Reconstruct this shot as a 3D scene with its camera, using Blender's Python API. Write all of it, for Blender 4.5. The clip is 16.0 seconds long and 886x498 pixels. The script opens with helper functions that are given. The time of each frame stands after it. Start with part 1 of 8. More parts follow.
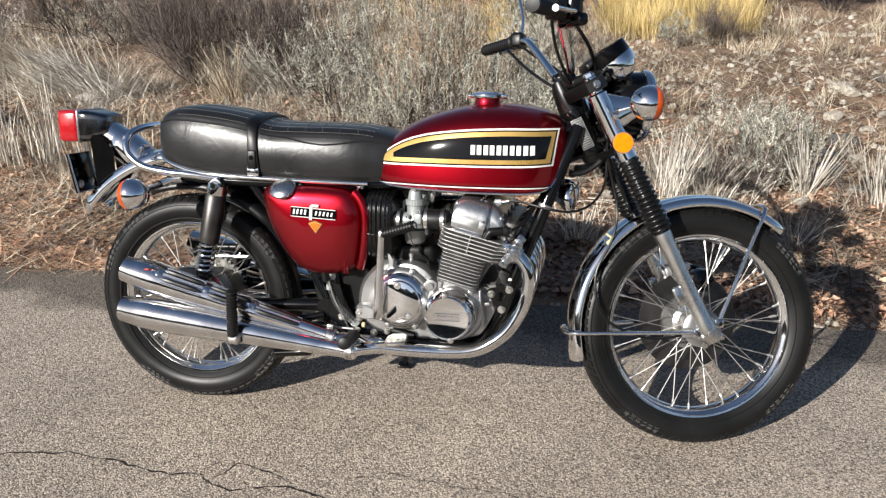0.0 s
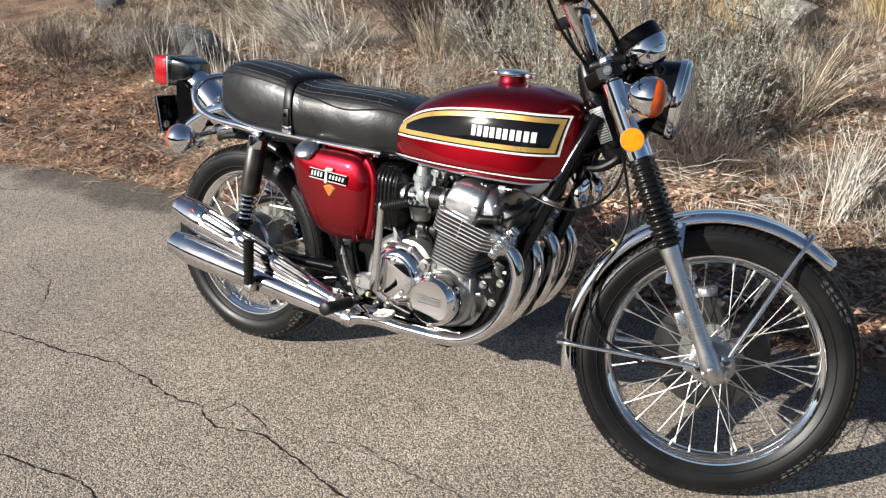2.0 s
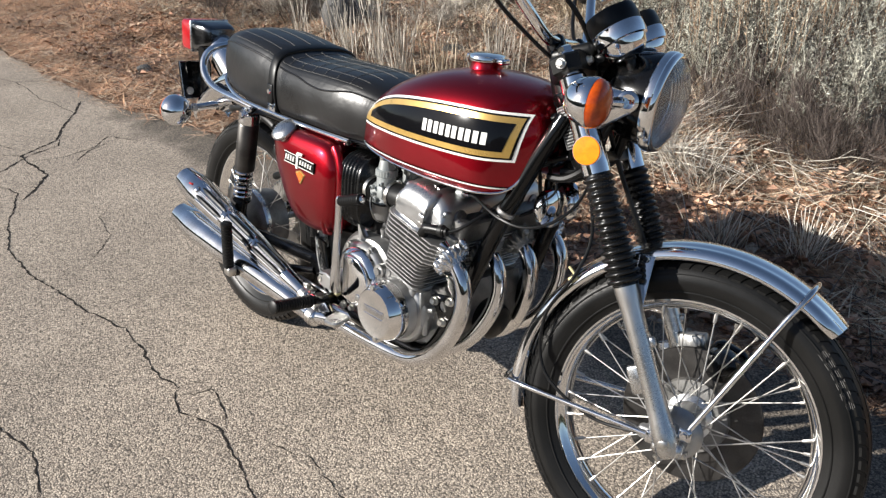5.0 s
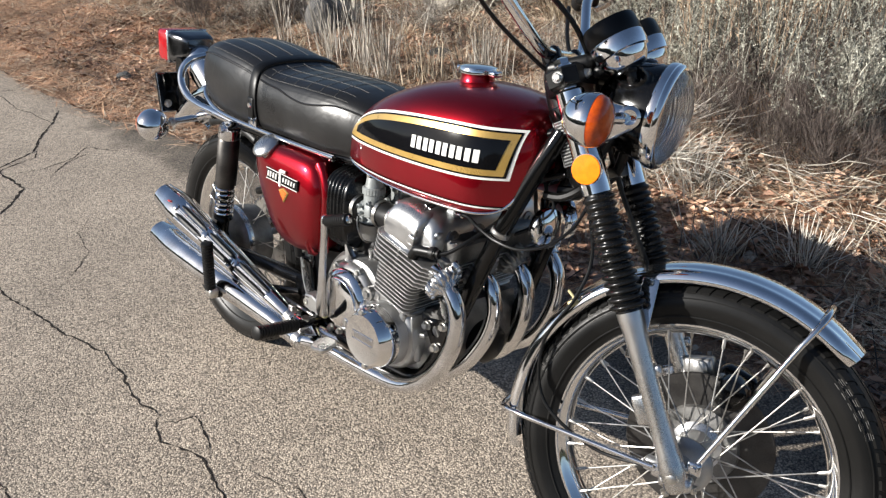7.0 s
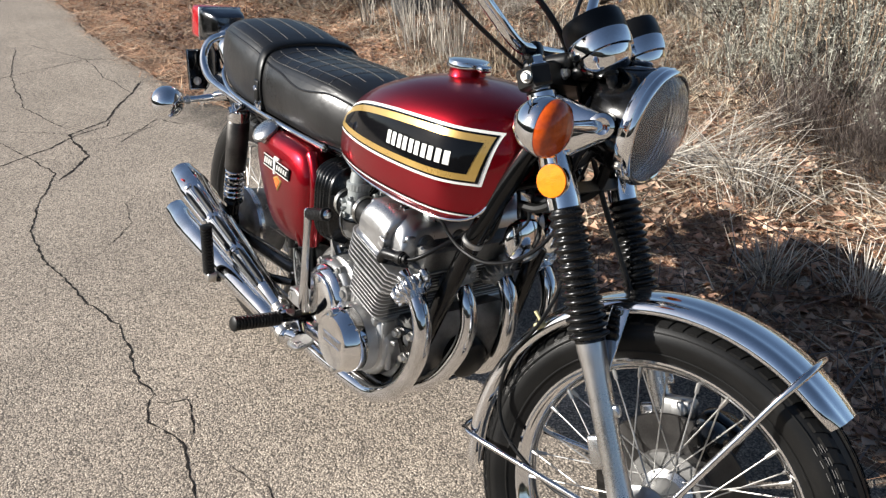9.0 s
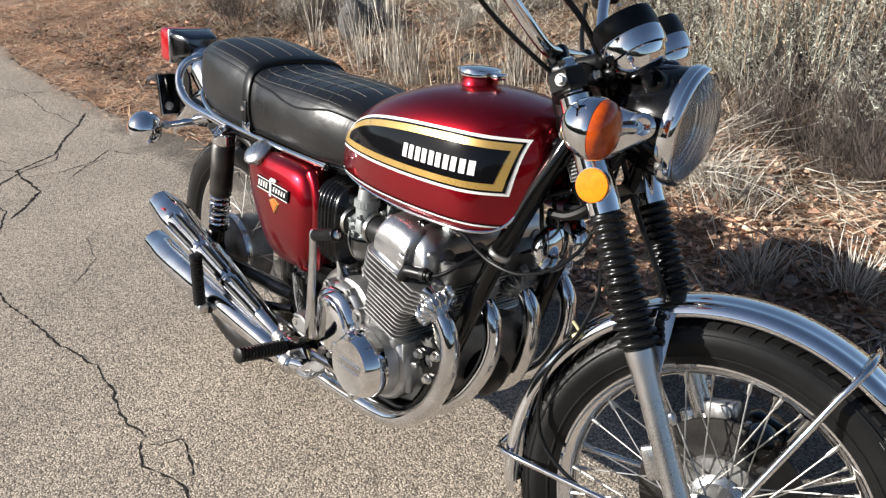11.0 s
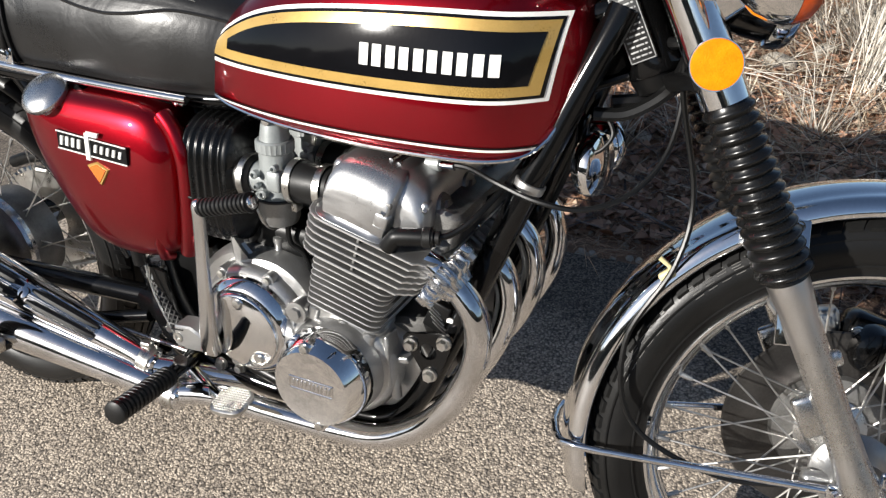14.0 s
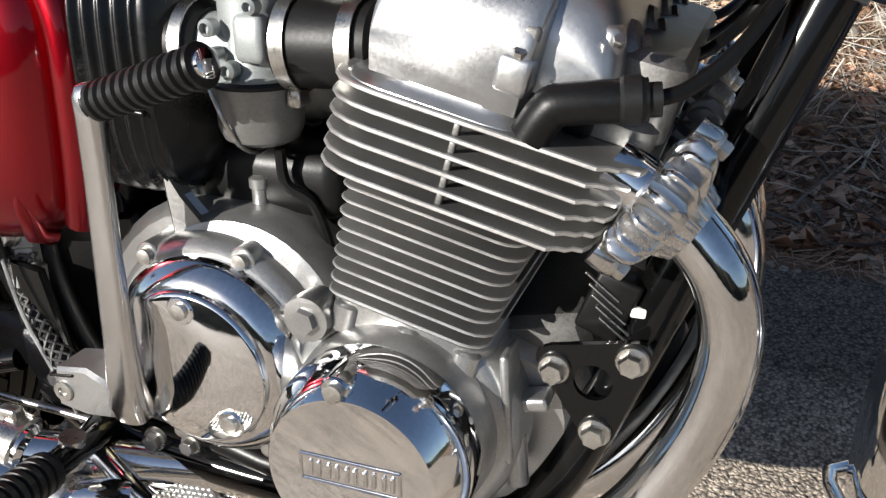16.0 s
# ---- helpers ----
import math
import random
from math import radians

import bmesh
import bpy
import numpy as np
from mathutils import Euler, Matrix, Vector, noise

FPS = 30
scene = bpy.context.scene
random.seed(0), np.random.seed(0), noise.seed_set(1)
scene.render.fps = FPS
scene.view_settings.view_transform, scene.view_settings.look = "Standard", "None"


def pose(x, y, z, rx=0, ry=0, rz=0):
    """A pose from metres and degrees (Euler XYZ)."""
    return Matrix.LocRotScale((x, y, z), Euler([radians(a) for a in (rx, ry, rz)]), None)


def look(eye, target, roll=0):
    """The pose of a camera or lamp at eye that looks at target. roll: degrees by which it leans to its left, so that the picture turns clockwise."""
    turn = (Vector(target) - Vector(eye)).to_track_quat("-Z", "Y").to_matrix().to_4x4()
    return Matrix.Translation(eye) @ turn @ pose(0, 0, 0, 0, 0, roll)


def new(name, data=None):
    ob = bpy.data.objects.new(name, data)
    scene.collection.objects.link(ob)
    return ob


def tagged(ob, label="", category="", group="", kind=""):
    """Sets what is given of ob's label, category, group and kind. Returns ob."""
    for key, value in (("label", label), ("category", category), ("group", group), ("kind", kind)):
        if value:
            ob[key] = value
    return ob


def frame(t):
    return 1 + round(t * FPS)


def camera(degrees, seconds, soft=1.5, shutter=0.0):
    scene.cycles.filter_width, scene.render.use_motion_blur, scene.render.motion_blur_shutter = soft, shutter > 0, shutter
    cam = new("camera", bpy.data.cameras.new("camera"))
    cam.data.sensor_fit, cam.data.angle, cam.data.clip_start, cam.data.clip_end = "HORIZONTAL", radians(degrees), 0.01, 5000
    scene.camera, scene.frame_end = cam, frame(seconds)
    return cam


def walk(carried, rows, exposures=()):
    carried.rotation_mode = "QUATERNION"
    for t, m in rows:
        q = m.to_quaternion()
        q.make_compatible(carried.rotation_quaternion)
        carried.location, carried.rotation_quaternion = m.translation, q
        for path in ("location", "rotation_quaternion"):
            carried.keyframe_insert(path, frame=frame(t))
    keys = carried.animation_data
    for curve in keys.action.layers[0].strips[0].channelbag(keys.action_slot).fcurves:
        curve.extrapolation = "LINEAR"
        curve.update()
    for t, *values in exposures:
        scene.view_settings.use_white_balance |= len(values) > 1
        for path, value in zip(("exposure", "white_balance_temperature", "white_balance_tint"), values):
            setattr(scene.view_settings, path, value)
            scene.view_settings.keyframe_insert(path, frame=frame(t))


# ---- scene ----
cam = camera(56.2, 16.0, 1.35)
PATH = [
    (0, (1.2669, -2.0865, 1.3574), (0.8259, -0.2723, 0.6404), -1.34),
    (0.5, (1.4223, -2.0200, 1.3611), (0.8036, -0.2609, 0.6382), -2.12),
    (1, (1.5575, -1.8910, 1.3408), (0.8205, -0.1853, 0.6008), -1.69),
    (1.5, (1.6973, -1.7929, 1.3535), (0.8086, -0.1691, 0.5962), -1.28),
    (2, (1.8914, -1.7056, 1.3479), (0.8580, -0.1820, 0.5664), -0.56),
    (2.5, (1.9769, -1.5818, 1.3459), (0.8657, -0.1318, 0.5318), -0.92),
    (3, (1.9875, -1.4176, 1.3405), (0.8402, -0.0095, 0.5032), -0.50),
    (3.5, (1.9777, -1.3235, 1.3494), (0.7705, 0.0317, 0.5091), -0.93),
    (3.7, (1.9835, -1.3015, 1.3464), (0.7583, 0.0384, 0.5076), -1.20),
    (5.8, (2.2035, -1.0351, 1.3703), (0.7830, 0.0574, 0.4824), -2.66),
    (6, (2.1813, -1.0401, 1.3802), (0.7592, 0.0590, 0.5029), -2.83),
    (6.5, (2.1023, -1.0491, 1.3734), (0.7083, 0.0957, 0.5096), -2.69),
    (7, (2.0624, -1.0395, 1.3555), (0.7154, 0.1482, 0.4751), -2.56),
    (7.5, (2.0593, -0.9977, 1.3424), (0.7329, 0.2006, 0.4453), -2.03),
    (8, (2.0869, -0.8941, 1.3257), (0.7206, 0.2393, 0.4045), -1.36),
    (8.5, (2.1176, -0.8043, 1.3293), (0.6740, 0.2289, 0.4082), -1.55),
    (9, (2.1261, -0.7675, 1.3274), (0.6352, 0.2171, 0.4287), -1.65),
    (9.2, (2.1262, -0.7637, 1.3259), (0.6295, 0.2158, 0.4311), -1.56),
    (11.3, (1.9658, -0.8734, 1.2887), (0.5736, 0.2693, 0.4194), -2.60),
    (11.5, (1.9438, -0.8744, 1.2815), (0.5743, 0.2850, 0.3982), -2.35),
    (12, (1.8817, -0.8620, 1.2706), (0.5658, 0.3259, 0.3448), -2.78),
    (12.5, (1.7581, -0.8223, 1.2468), (0.5297, 0.4061, 0.2558), -3.65),
    (13, (1.6134, -0.7899, 1.2284), (0.5257, 0.5151, 0.1730), -3.79),
    (13.5, (1.4745, -0.8090, 1.2114), (0.5577, 0.5813, 0.1039), -4.02),
    (14, (1.3459, -0.8031, 1.1754), (0.5788, 0.6554, 0.0421), -2.72),
    (14.5, (1.2378, -0.7052, 1.0892), (0.5650, 0.7486, -0.1082), -0.97),
    (15, (1.1161, -0.5982, 0.9718), (0.4855, 0.8544, -0.2497), -1.35),
    (15.5, (1.0440, -0.5160, 0.8600), (0.4030, 0.9810, -0.3010), -2.40),
    (16, (1.0130, -0.4860, 0.7790), (0.3300, 1.0990, -0.2310), -3.50),
]
walk(cam, [(t, look(eye, target, roll)) for t, eye, target, roll in PATH], [(0.0, 0.76), (3.5, 0.78), (6.0, 0.91), (7.5, 0.84), (9.0, 0.91), (12.0, 0.88), (13.0, 0.84), (14.5, 0.80), (15.5, 0.87), (16.0, 0.88)])

# ---- light ----
SUN_TO = Vector((-0.4376, -0.7894, 0.4305)).normalized()
sun = new("sun", bpy.data.lights.new("sun", "SUN"))
sun.data.energy, sun.data.angle, sun.data.color = 5.0, radians(0.53), (1.0, 0.962, 0.905)
sun.matrix_world = look((0, 0, 8), Vector((0, 0, 8)) - SUN_TO)
world = bpy.data.worlds.new("sky")
scene.world = world
world.use_nodes = True
wn = world.node_tree
sky = wn.nodes.new("ShaderNodeTexSky")
sky.sky_type, sky.sun_disc = "NISHITA", False
sky.dust_density, sky.ozone_density, sky.altitude = 2.6, 0.9, 1600.0
sky.sun_elevation = math.asin(SUN_TO.z)
sky.sun_rotation = math.atan2(SUN_TO.x, SUN_TO.y)
wn.links.new(sky.outputs[0], wn.nodes["Background"].inputs[0])
wn.nodes["Background"].inputs[1].default_value = 0.060


# ---- materials ----
def material(name, base, rough=0.5, metal=0.0, dark=None, scale=8.0, fine=220.0, bump=0.0, depth=0.001,
             coat=0.0, rvar=0.08, spec=0.5, trans=0.0, ior=1.5, mid=0.5):
    """A Principled material: base and dark mixed by noise at two scales, uneven gloss, fine relief."""
    m = bpy.data.materials.new(name)
    m.use_nodes = True
    nt, b = m.node_tree, m.node_tree.nodes["Principled BSDF"]
    N, L = nt.nodes.new, nt.links.new
    co = N("ShaderNodeTexCoord").outputs["Object"]
    big, small = N("ShaderNodeTexNoise"), N("ShaderNodeTexNoise")
    for n, s, d in ((big, scale, 4.0), (small, fine, 3.0)):
        n.inputs["Scale"].default_value, n.inputs["Detail"].default_value = s, d
        L(co, n.inputs["Vector"])
    add = N("ShaderNodeMath")
    add.operation = "MULTIPLY_ADD"
    L(small.outputs["Fac"], add.inputs[0])
    add.inputs[1].default_value = 0.45
    L(big.outputs["Fac"], add.inputs[2])
    ramp = N("ShaderNodeValToRGB")
    ramp.color_ramp.elements[0].position, ramp.color_ramp.elements[1].position = mid + 0.05, mid + 0.40
    ramp.color_ramp.elements[0].color = (*(dark or [c * 0.8 for c in base]), 1)
    ramp.color_ramp.elements[1].color = (*base, 1)
    L(add.outputs[0], ramp.inputs[0])
    L(ramp.outputs[0], b.inputs["Base Color"])
    rr = N("ShaderNodeMapRange")
    rr.inputs[1].default_value, rr.inputs[2].default_value = 0.4, 1.0
    rr.inputs[3].default_value, rr.inputs[4].default_value = max(rough - rvar, 0.015), rough + rvar
    L(add.outputs[0], rr.inputs[0])
    L(rr.outputs[0], b.inputs["Roughness"])
    b.inputs["Metallic"].default_value = metal
    b.inputs["Coat Weight"].default_value = coat
    b.inputs["Coat Roughness"].default_value = 0.04
    b.inputs["Specular IOR Level"].default_value = spec
    b.inputs["Transmission Weight"].default_value = trans
    b.inputs["IOR"].default_value = ior
    if bump:
        bm = N("ShaderNodeBump")
        bm.inputs["Strength"].default_value, bm.inputs["Distance"].default_value = bump, depth
        L(small.outputs["Fac"], bm.inputs["Height"])
        L(bm.outputs[0], b.inputs["Normal"])
    return m


CHROME = material("chrome", (0.90, 0.905, 0.91), 0.055, 1.0, (0.80, 0.80, 0.80), 14, 300, 0.02, 0.0004, rvar=0.04)
CHROME_WORN = material("worn_chrome", (0.82, 0.825, 0.835), 0.075, 1.0, (0.66, 0.655, 0.65), 18, 260, 0.05, 0.0005, rvar=0.05)
CAST = material("cast_aluminium", (0.43, 0.428, 0.42), 0.36, 0.85, (0.31, 0.307, 0.30), 12, 700, 0.25, 0.0004)
POLISHED = material("polished_aluminium", (0.66, 0.66, 0.66), 0.22, 1.0, (0.62, 0.61, 0.60), 16, 400, 0.06, 0.0004)
SATIN = material("satin_aluminium", (0.52, 0.52, 0.52), 0.31, 0.92, (0.44, 0.438, 0.435), 16, 500, 0.08, 0.0004)
BRUSHED = material("brushed_aluminium", (0.66, 0.66, 0.66), 0.27, 1.0, (0.54, 0.54, 0.53), 10, 600, 0.12, 0.0004)
FIN = material("finned_aluminium", (0.25, 0.246, 0.238), 0.46, 0.70, (0.165, 0.161, 0.154), 14, 600, 0.3, 0.0004)
FIN_EDGE = material("machined_fin_rim", (0.60, 0.595, 0.58), 0.40, 0.8, (0.48, 0.47, 0.46), 30, 500, 0.1, 0.0003)
# dark alloy; elsewhere shade put into colour: fin gaps, pockets, inner flanges
FIN_DARK = material("dark_and_shaded_aluminium", (0.26, 0.255, 0.245), 0.5, 0.85, (0.12, 0.118, 0.112), 22, 500, 0.3, 0.0004)
ZINC = material("zinc_carburettor", (0.34, 0.36, 0.355), 0.42, 0.35, (0.25, 0.265, 0.26), 20, 700, 0.2, 0.0003)
BOWL = material("dull_bowl_alloy", (0.26, 0.26, 0.255), 0.36, 0.7, (0.19, 0.19, 0.185), 20, 500, 0.15, 0.0003)
STEEL = material("zinc_plated_steel", (0.62, 0.61, 0.58), 0.3, 1.0, (0.45, 0.43, 0.40), 40, 500, 0.1, 0.0003)
SPOKE = material("spoke_steel", (0.52, 0.51, 0.49), 0.46, 1.0, (0.46, 0.44, 0.41), 30, 300)
RED = material("candy_red_paint", (0.31, 0.003, 0.011), 0.32, 0.94, (0.24, 0.002, 0.008), 5, 900, coat=0.65, rvar=0.04)
BLACK = material("black_enamel", (0.0035, 0.0035, 0.0037), 0.11, 0.0, (0.0025, 0.0025, 0.0025), 10, 400, 0.03, 0.0004, rvar=0.04, spec=0.36)
PANEL = material("black_gloss_panel", (0.005, 0.005, 0.006), 0.09, 0.0, (0.0035, 0.0035, 0.004), 10, 400, coat=0.0, rvar=0.03, spec=0.26)
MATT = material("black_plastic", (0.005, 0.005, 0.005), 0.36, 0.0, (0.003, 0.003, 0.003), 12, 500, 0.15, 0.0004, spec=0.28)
RUBBER = material("black_rubber", (0.008, 0.0078, 0.0076), 0.45, 0.0, (0.005, 0.005, 0.005), 14, 400, 0.2, 0.0004, spec=0.28)
BOOT = material("boot_rubber", (0.005, 0.005, 0.005), 0.26, 0.0, (0.0035, 0.0035, 0.0035), 14, 300, 0.08, 0.0004, spec=0.4)
TYRE = material("tyre_rubber", (0.009, 0.0088, 0.0086), 0.40, 0.0, (0.0055, 0.0055, 0.0053), 9, 320, 0.25, 0.0005, spec=0.24)
VINYL = material("black_vinyl", (0.0125, 0.0122, 0.0122), 0.31, 0.0, (0.0080, 0.0078, 0.0078), 7, 420, 0.2, 0.0005, spec=0.45)
STITCH = material("grey_thread", (0.12, 0.117, 0.11), 0.7, 0.0, (0.07, 0.067, 0.063), 30, 300)
WHITE = material("white_enamel", (0.80, 0.79, 0.75), 0.3, 0.0, (0.72, 0.70, 0.66), 12, 300, coat=0.6)
ORANGE = material("orange_enamel", (0.70, 0.16, 0.02), 0.25, 0.0, (0.60, 0.12, 0.015), 30, coat=0.5)
GOLD = material("gold_stripe", (0.56, 0.36, 0.10), 0.32, 0.45, (0.46, 0.29, 0.08), 12, 500, coat=0.7)
BRASS = material("brass", (0.62, 0.46, 0.19), 0.3, 1.0, (0.45, 0.33, 0.14), 30, 300)
AMBER = material("amber_lens", (0.52, 0.075, 0.004), 0.18, 0.0, (0.34, 0.042, 0.003), 40, 200, 0.3, 0.001, coat=0.3)
REFLEX = material("amber_reflector", (0.90, 0.235, 0.002), 0.38, 0.0, (0.80, 0.18, 0.002), 60, 500, 0.5, 0.001, spec=0.15)
RED_LENS = material("red_lens", (0.36, 0.006, 0.010), 0.2, 0.0, (0.27, 0.004, 0.008), 40, 200, 0.2, 0.001, coat=0.4)
RED_MARK = material("red_mark", (0.50, 0.02, 0.02), 0.3, 0.0, (0.4, 0.02, 0.02), 40, 200)
BRAID = material("woven_grey_braid", (0.085, 0.083, 0.080), 0.55, 0.2, (0.03, 0.03, 0.03), 60, 500)
PRINT = material("pale_print", (0.40, 0.40, 0.39), 0.5, 0.0, (0.22, 0.22, 0.22), 90, 400)
LABEL = material("black_label", (0.008, 0.008, 0.008), 0.3, 0.0, (0.02, 0.02, 0.02), 40, 300)
PLATE = material("plate_blue", (0.40, 0.44, 0.52), 0.35, 0.0, (0.20, 0.26, 0.40), 30, 300)
YELLOW = material("yellow_plastic", (0.62, 0.55, 0.30), 0.45, 0.0, (0.5, 0.43, 0.22), 30, 300)
# chrome with the dark surroundings it mirrors put into its colour
DARK_CHROME = material("darkened_chrome", (0.20, 0.20, 0.205), 0.16, 1.0, (0.12, 0.12, 0.12), 20, 300, 0.05, 0.0003)
DISC = material("brake_disc_steel", (0.09, 0.085, 0.08), 0.40, 0.9, (0.055, 0.052, 0.05), 20, 300)
GLASS = material("lens_glass", (0.95, 0.965, 0.97), 0.05, 0.0, (0.93, 0.95, 0.95), 30, 200, 0.15, 0.002, trans=1.0, rvar=0.02)
LENS = material("ribbed_lens_glass", (0.97, 0.975, 0.98), 0.03, 0.0, (0.95, 0.955, 0.96), 30, 90, 0.12, 0.002, trans=0.94, rvar=0.02, ior=1.35)


def creased(m, scale, strength, depth):
    """Adds soft broad creases to a material's relief."""
    nt = m.node_tree
    b = nt.nodes["Principled BSDF"]
    nz, bm = nt.nodes.new("ShaderNodeTexNoise"), nt.nodes.new("ShaderNodeBump")
    nz.inputs["Scale"].default_value, nz.inputs["Detail"].default_value, nz.inputs["Distortion"].default_value = scale, 3.0, 0.8
    nt.links.new(nt.nodes["Texture Coordinate"].outputs["Object"], nz.inputs["Vector"])
    bm.inputs["Strength"].default_value, bm.inputs["Distance"].default_value = strength, depth
    nt.links.new(nz.outputs["Fac"], bm.inputs["Height"])
    old = b.inputs["Normal"].links
    if old:
        nt.links.new(old[0].from_socket, bm.inputs["Normal"])
    nt.links.new(bm.outputs[0], b.inputs["Normal"])


def fluted(m, scale, strength, depth):
    """Upright ribs pressed into glass."""
    nt = m.node_tree
    wv, bm = nt.nodes.new("ShaderNodeTexWave"), nt.nodes.new("ShaderNodeBump")
    wv.bands_direction = "Y"
    wv.inputs["Scale"].default_value = scale
    nt.links.new(nt.nodes["Texture Coordinate"].outputs["Object"], wv.inputs["Vector"])
    bm.inputs["Strength"].default_value, bm.inputs["Distance"].default_value = strength, depth
    nt.links.new(wv.outputs["Fac"], bm.inputs["Height"])
    nt.links.new(bm.outputs[0], nt.nodes["Principled BSDF"].inputs["Normal"])


fluted(LENS, 34.0, 0.10, 0.002)
REFLECTOR = material("silvered_reflector", (0.97, 0.97, 0.965), 0.06, 1.0, (0.88, 0.88, 0.87), 30, 200)
creased(VINYL, 14.0, 0.24, 0.007)
creased(CAST, 22.0, 0.25, 0.006)
creased(SATIN, 14.0, 0.10, 0.005)
creased(POLISHED, 14.0, 0.12, 0.006)
creased(CHROME_WORN, 20.0, 0.05, 0.004)


# ---- mesh building ----
class Geo:
    """Vertices and faces of one mesh, in the frame of the thing."""

    def __init__(self):
        self.v, self.f = [], []

    def add(self, verts, faces):
        k = len(self.v)
        self.v += [tuple(p) for p in verts]
        self.f += [tuple(i + k for i in q) for q in faces]
        return self

    def loft(self, rings, closed=True, caps=True, loop=False):
        n, faces, verts = len(rings[0]), [], []
        for r in rings:
            verts += [tuple(p) for p in r]
        m = len(rings)
        for i in range(m if loop else m - 1):
            a, b = i * n, ((i + 1) % m) * n
            for j in range(n if closed else n - 1):
                k = (j + 1) % n
                faces.append((a + j, a + k, b + k, b + j))
        if caps and not loop:
            faces.append(tuple(range(n - 1, -1, -1)))
            faces.append(tuple((m - 1) * n + j for j in range(n)))
        return self.add(verts, faces)

    def lathe(self, profile, origin, axis, seg=32, loop=False, up=None, caps=True):
        """profile: (along the axis, radius) pairs."""
        a = Vector(axis).normalized()
        e1 = a.orthogonal().normalized() if up is None else (Vector(up) - a * a.dot(Vector(up))).normalized()
        e2 = a.cross(e1)
        o = Vector(origin)
        rings = []
        for s, r in profile:
            rings.append([o + a * s + (e1 * math.cos(t) + e2 * math.sin(t)) * max(r, 1e-5)
                          for t in (2 * math.pi * k / seg for k in range(seg))])
        return self.loft(rings, True, caps, loop)

    def tube(self, pts, r, seg=10, caps=True, loop=False):
        """A tube along points; r is a radius or one for each point."""
        pts = [Vector(p) for p in pts]
        n = len(pts)
        rr = [r] * n if isinstance(r, (int, float)) else list(r)
        rings, e1 = [], None
        for i, p in enumerate(pts):
            a, b = (pts[i - 1], pts[(i + 1) % n]) if loop else (pts[max(i - 1, 0)], pts[min(i + 1, n - 1)])
            d = (b - a).normalized()
            e1 = d.orthogonal() if e1 is None else e1 - d * d.dot(e1)
            e1.normalize()
            e2 = d.cross(e1)
            rings.append([p + (e1 * math.cos(t) + e2 * math.sin(t)) * rr[i] for t in (2 * math.pi * k / seg for k in range(seg))])
        return self.loft(rings, True, caps, loop)

    def prism(self, outline, v0, v1, bevel=0.004, axis="v"):
        """An outline of (u, w) points pushed from v0 to v1, its two rims bevelled."""
        c = Vector((sum(p[0] for p in outline) / len(outline), sum(p[1] for p in outline) / len(outline)))
        n = len(outline)

        def ring(v, inset):
            out = []
            for i in range(n):
                p, a, b = Vector(outline[i]), Vector(outline[i - 1]), Vector(outline[(i + 1) % n])
                d1, d2 = (p - a).normalized(), (b - p).normalized()
                t = (d1 + d2).normalized() if (d1 + d2).length > 1e-6 else d1
                nrm = Vector((-t.y, t.x))
                if nrm.dot(c - p) < 0:
                    nrm = -nrm
                q = p + nrm * inset
                out.append((q.x, v, q.y))
            return out

        s = 1 if v1 > v0 else -1
        return self.loft([ring(v0, bevel), ring(v0 + s * bevel, 0), ring(v1 - s * bevel, 0), ring(v1, bevel)])

    def rbox(self, c, size, r=0.004, m=None, seg=3):
        """A box with rounded edges about c; m turns it."""
        hx, hy, hz = (s / 2 for s in size)
        r = min(r, hx * 0.99, hy * 0.99, hz * 0.99)

        def ring(z, inset):
            out = []
            for sx, sy, a0 in ((1, 1, 0), (-1, 1, 90), (-1, -1, 180), (1, -1, 270)):
                for k in range(seg + 1):
                    a = radians(a0 + 90 * k / seg)
                    out.append(Vector((sx * (hx - r) + math.cos(a) * (r - inset), sy * (hy - r) + math.sin(a) * (r - inset), z)))
            return out

        rings = [ring(-hz, r * 0.7), ring(-hz + r * 0.3, r * 0.25), ring(-hz + r, 0), ring(hz - r, 0), ring(hz - r * 0.3, r * 0.25), ring(hz, r * 0.7)]
        m = m or Matrix.Identity(4)
        c = Vector(c)
        return self.loft([[c + m.to_3x3() @ p for p in q] for q in rings])

    def bolt(self, c, axis, r=0.007, h=0.006, washer=True):
        a = Vector(axis).normalized()
        if washer:
            self.lathe([(-0.002, r * 1.35), (0.0, r * 1.35), (0.0015, r * 1.25)], c, a, 16)
        self.lathe([(0, r), (h * 0.8, r), (h, r * 0.85)], c, a, 6)
        return self


def smooth_path(pts, n=8, loop=False):
    """Catmull-Rom through the points, n steps each."""
    pts = [Vector(p) for p in pts]
    out, m = [], len(pts)
    for i in range(m if loop else m - 1):
        if loop:
            p0, p1, p2, p3 = (pts[(i + k) % m] for k in (-1, 0, 1, 2))
        else:
            p0, p1, p2, p3 = pts[max(i - 1, 0)], pts[i], pts[i + 1], pts[min(i + 2, m - 1)]
        for k in range(n):
            t = k / n
            out.append(0.5 * ((2 * p1) + (p2 - p0) * t + (2 * p0 - 5 * p1 + 4 * p2 - p3) * t * t + (3 * p1 - p0 - 3 * p2 + p3) * t ** 3))
    if not loop:
        out.append(pts[-1])
    return out


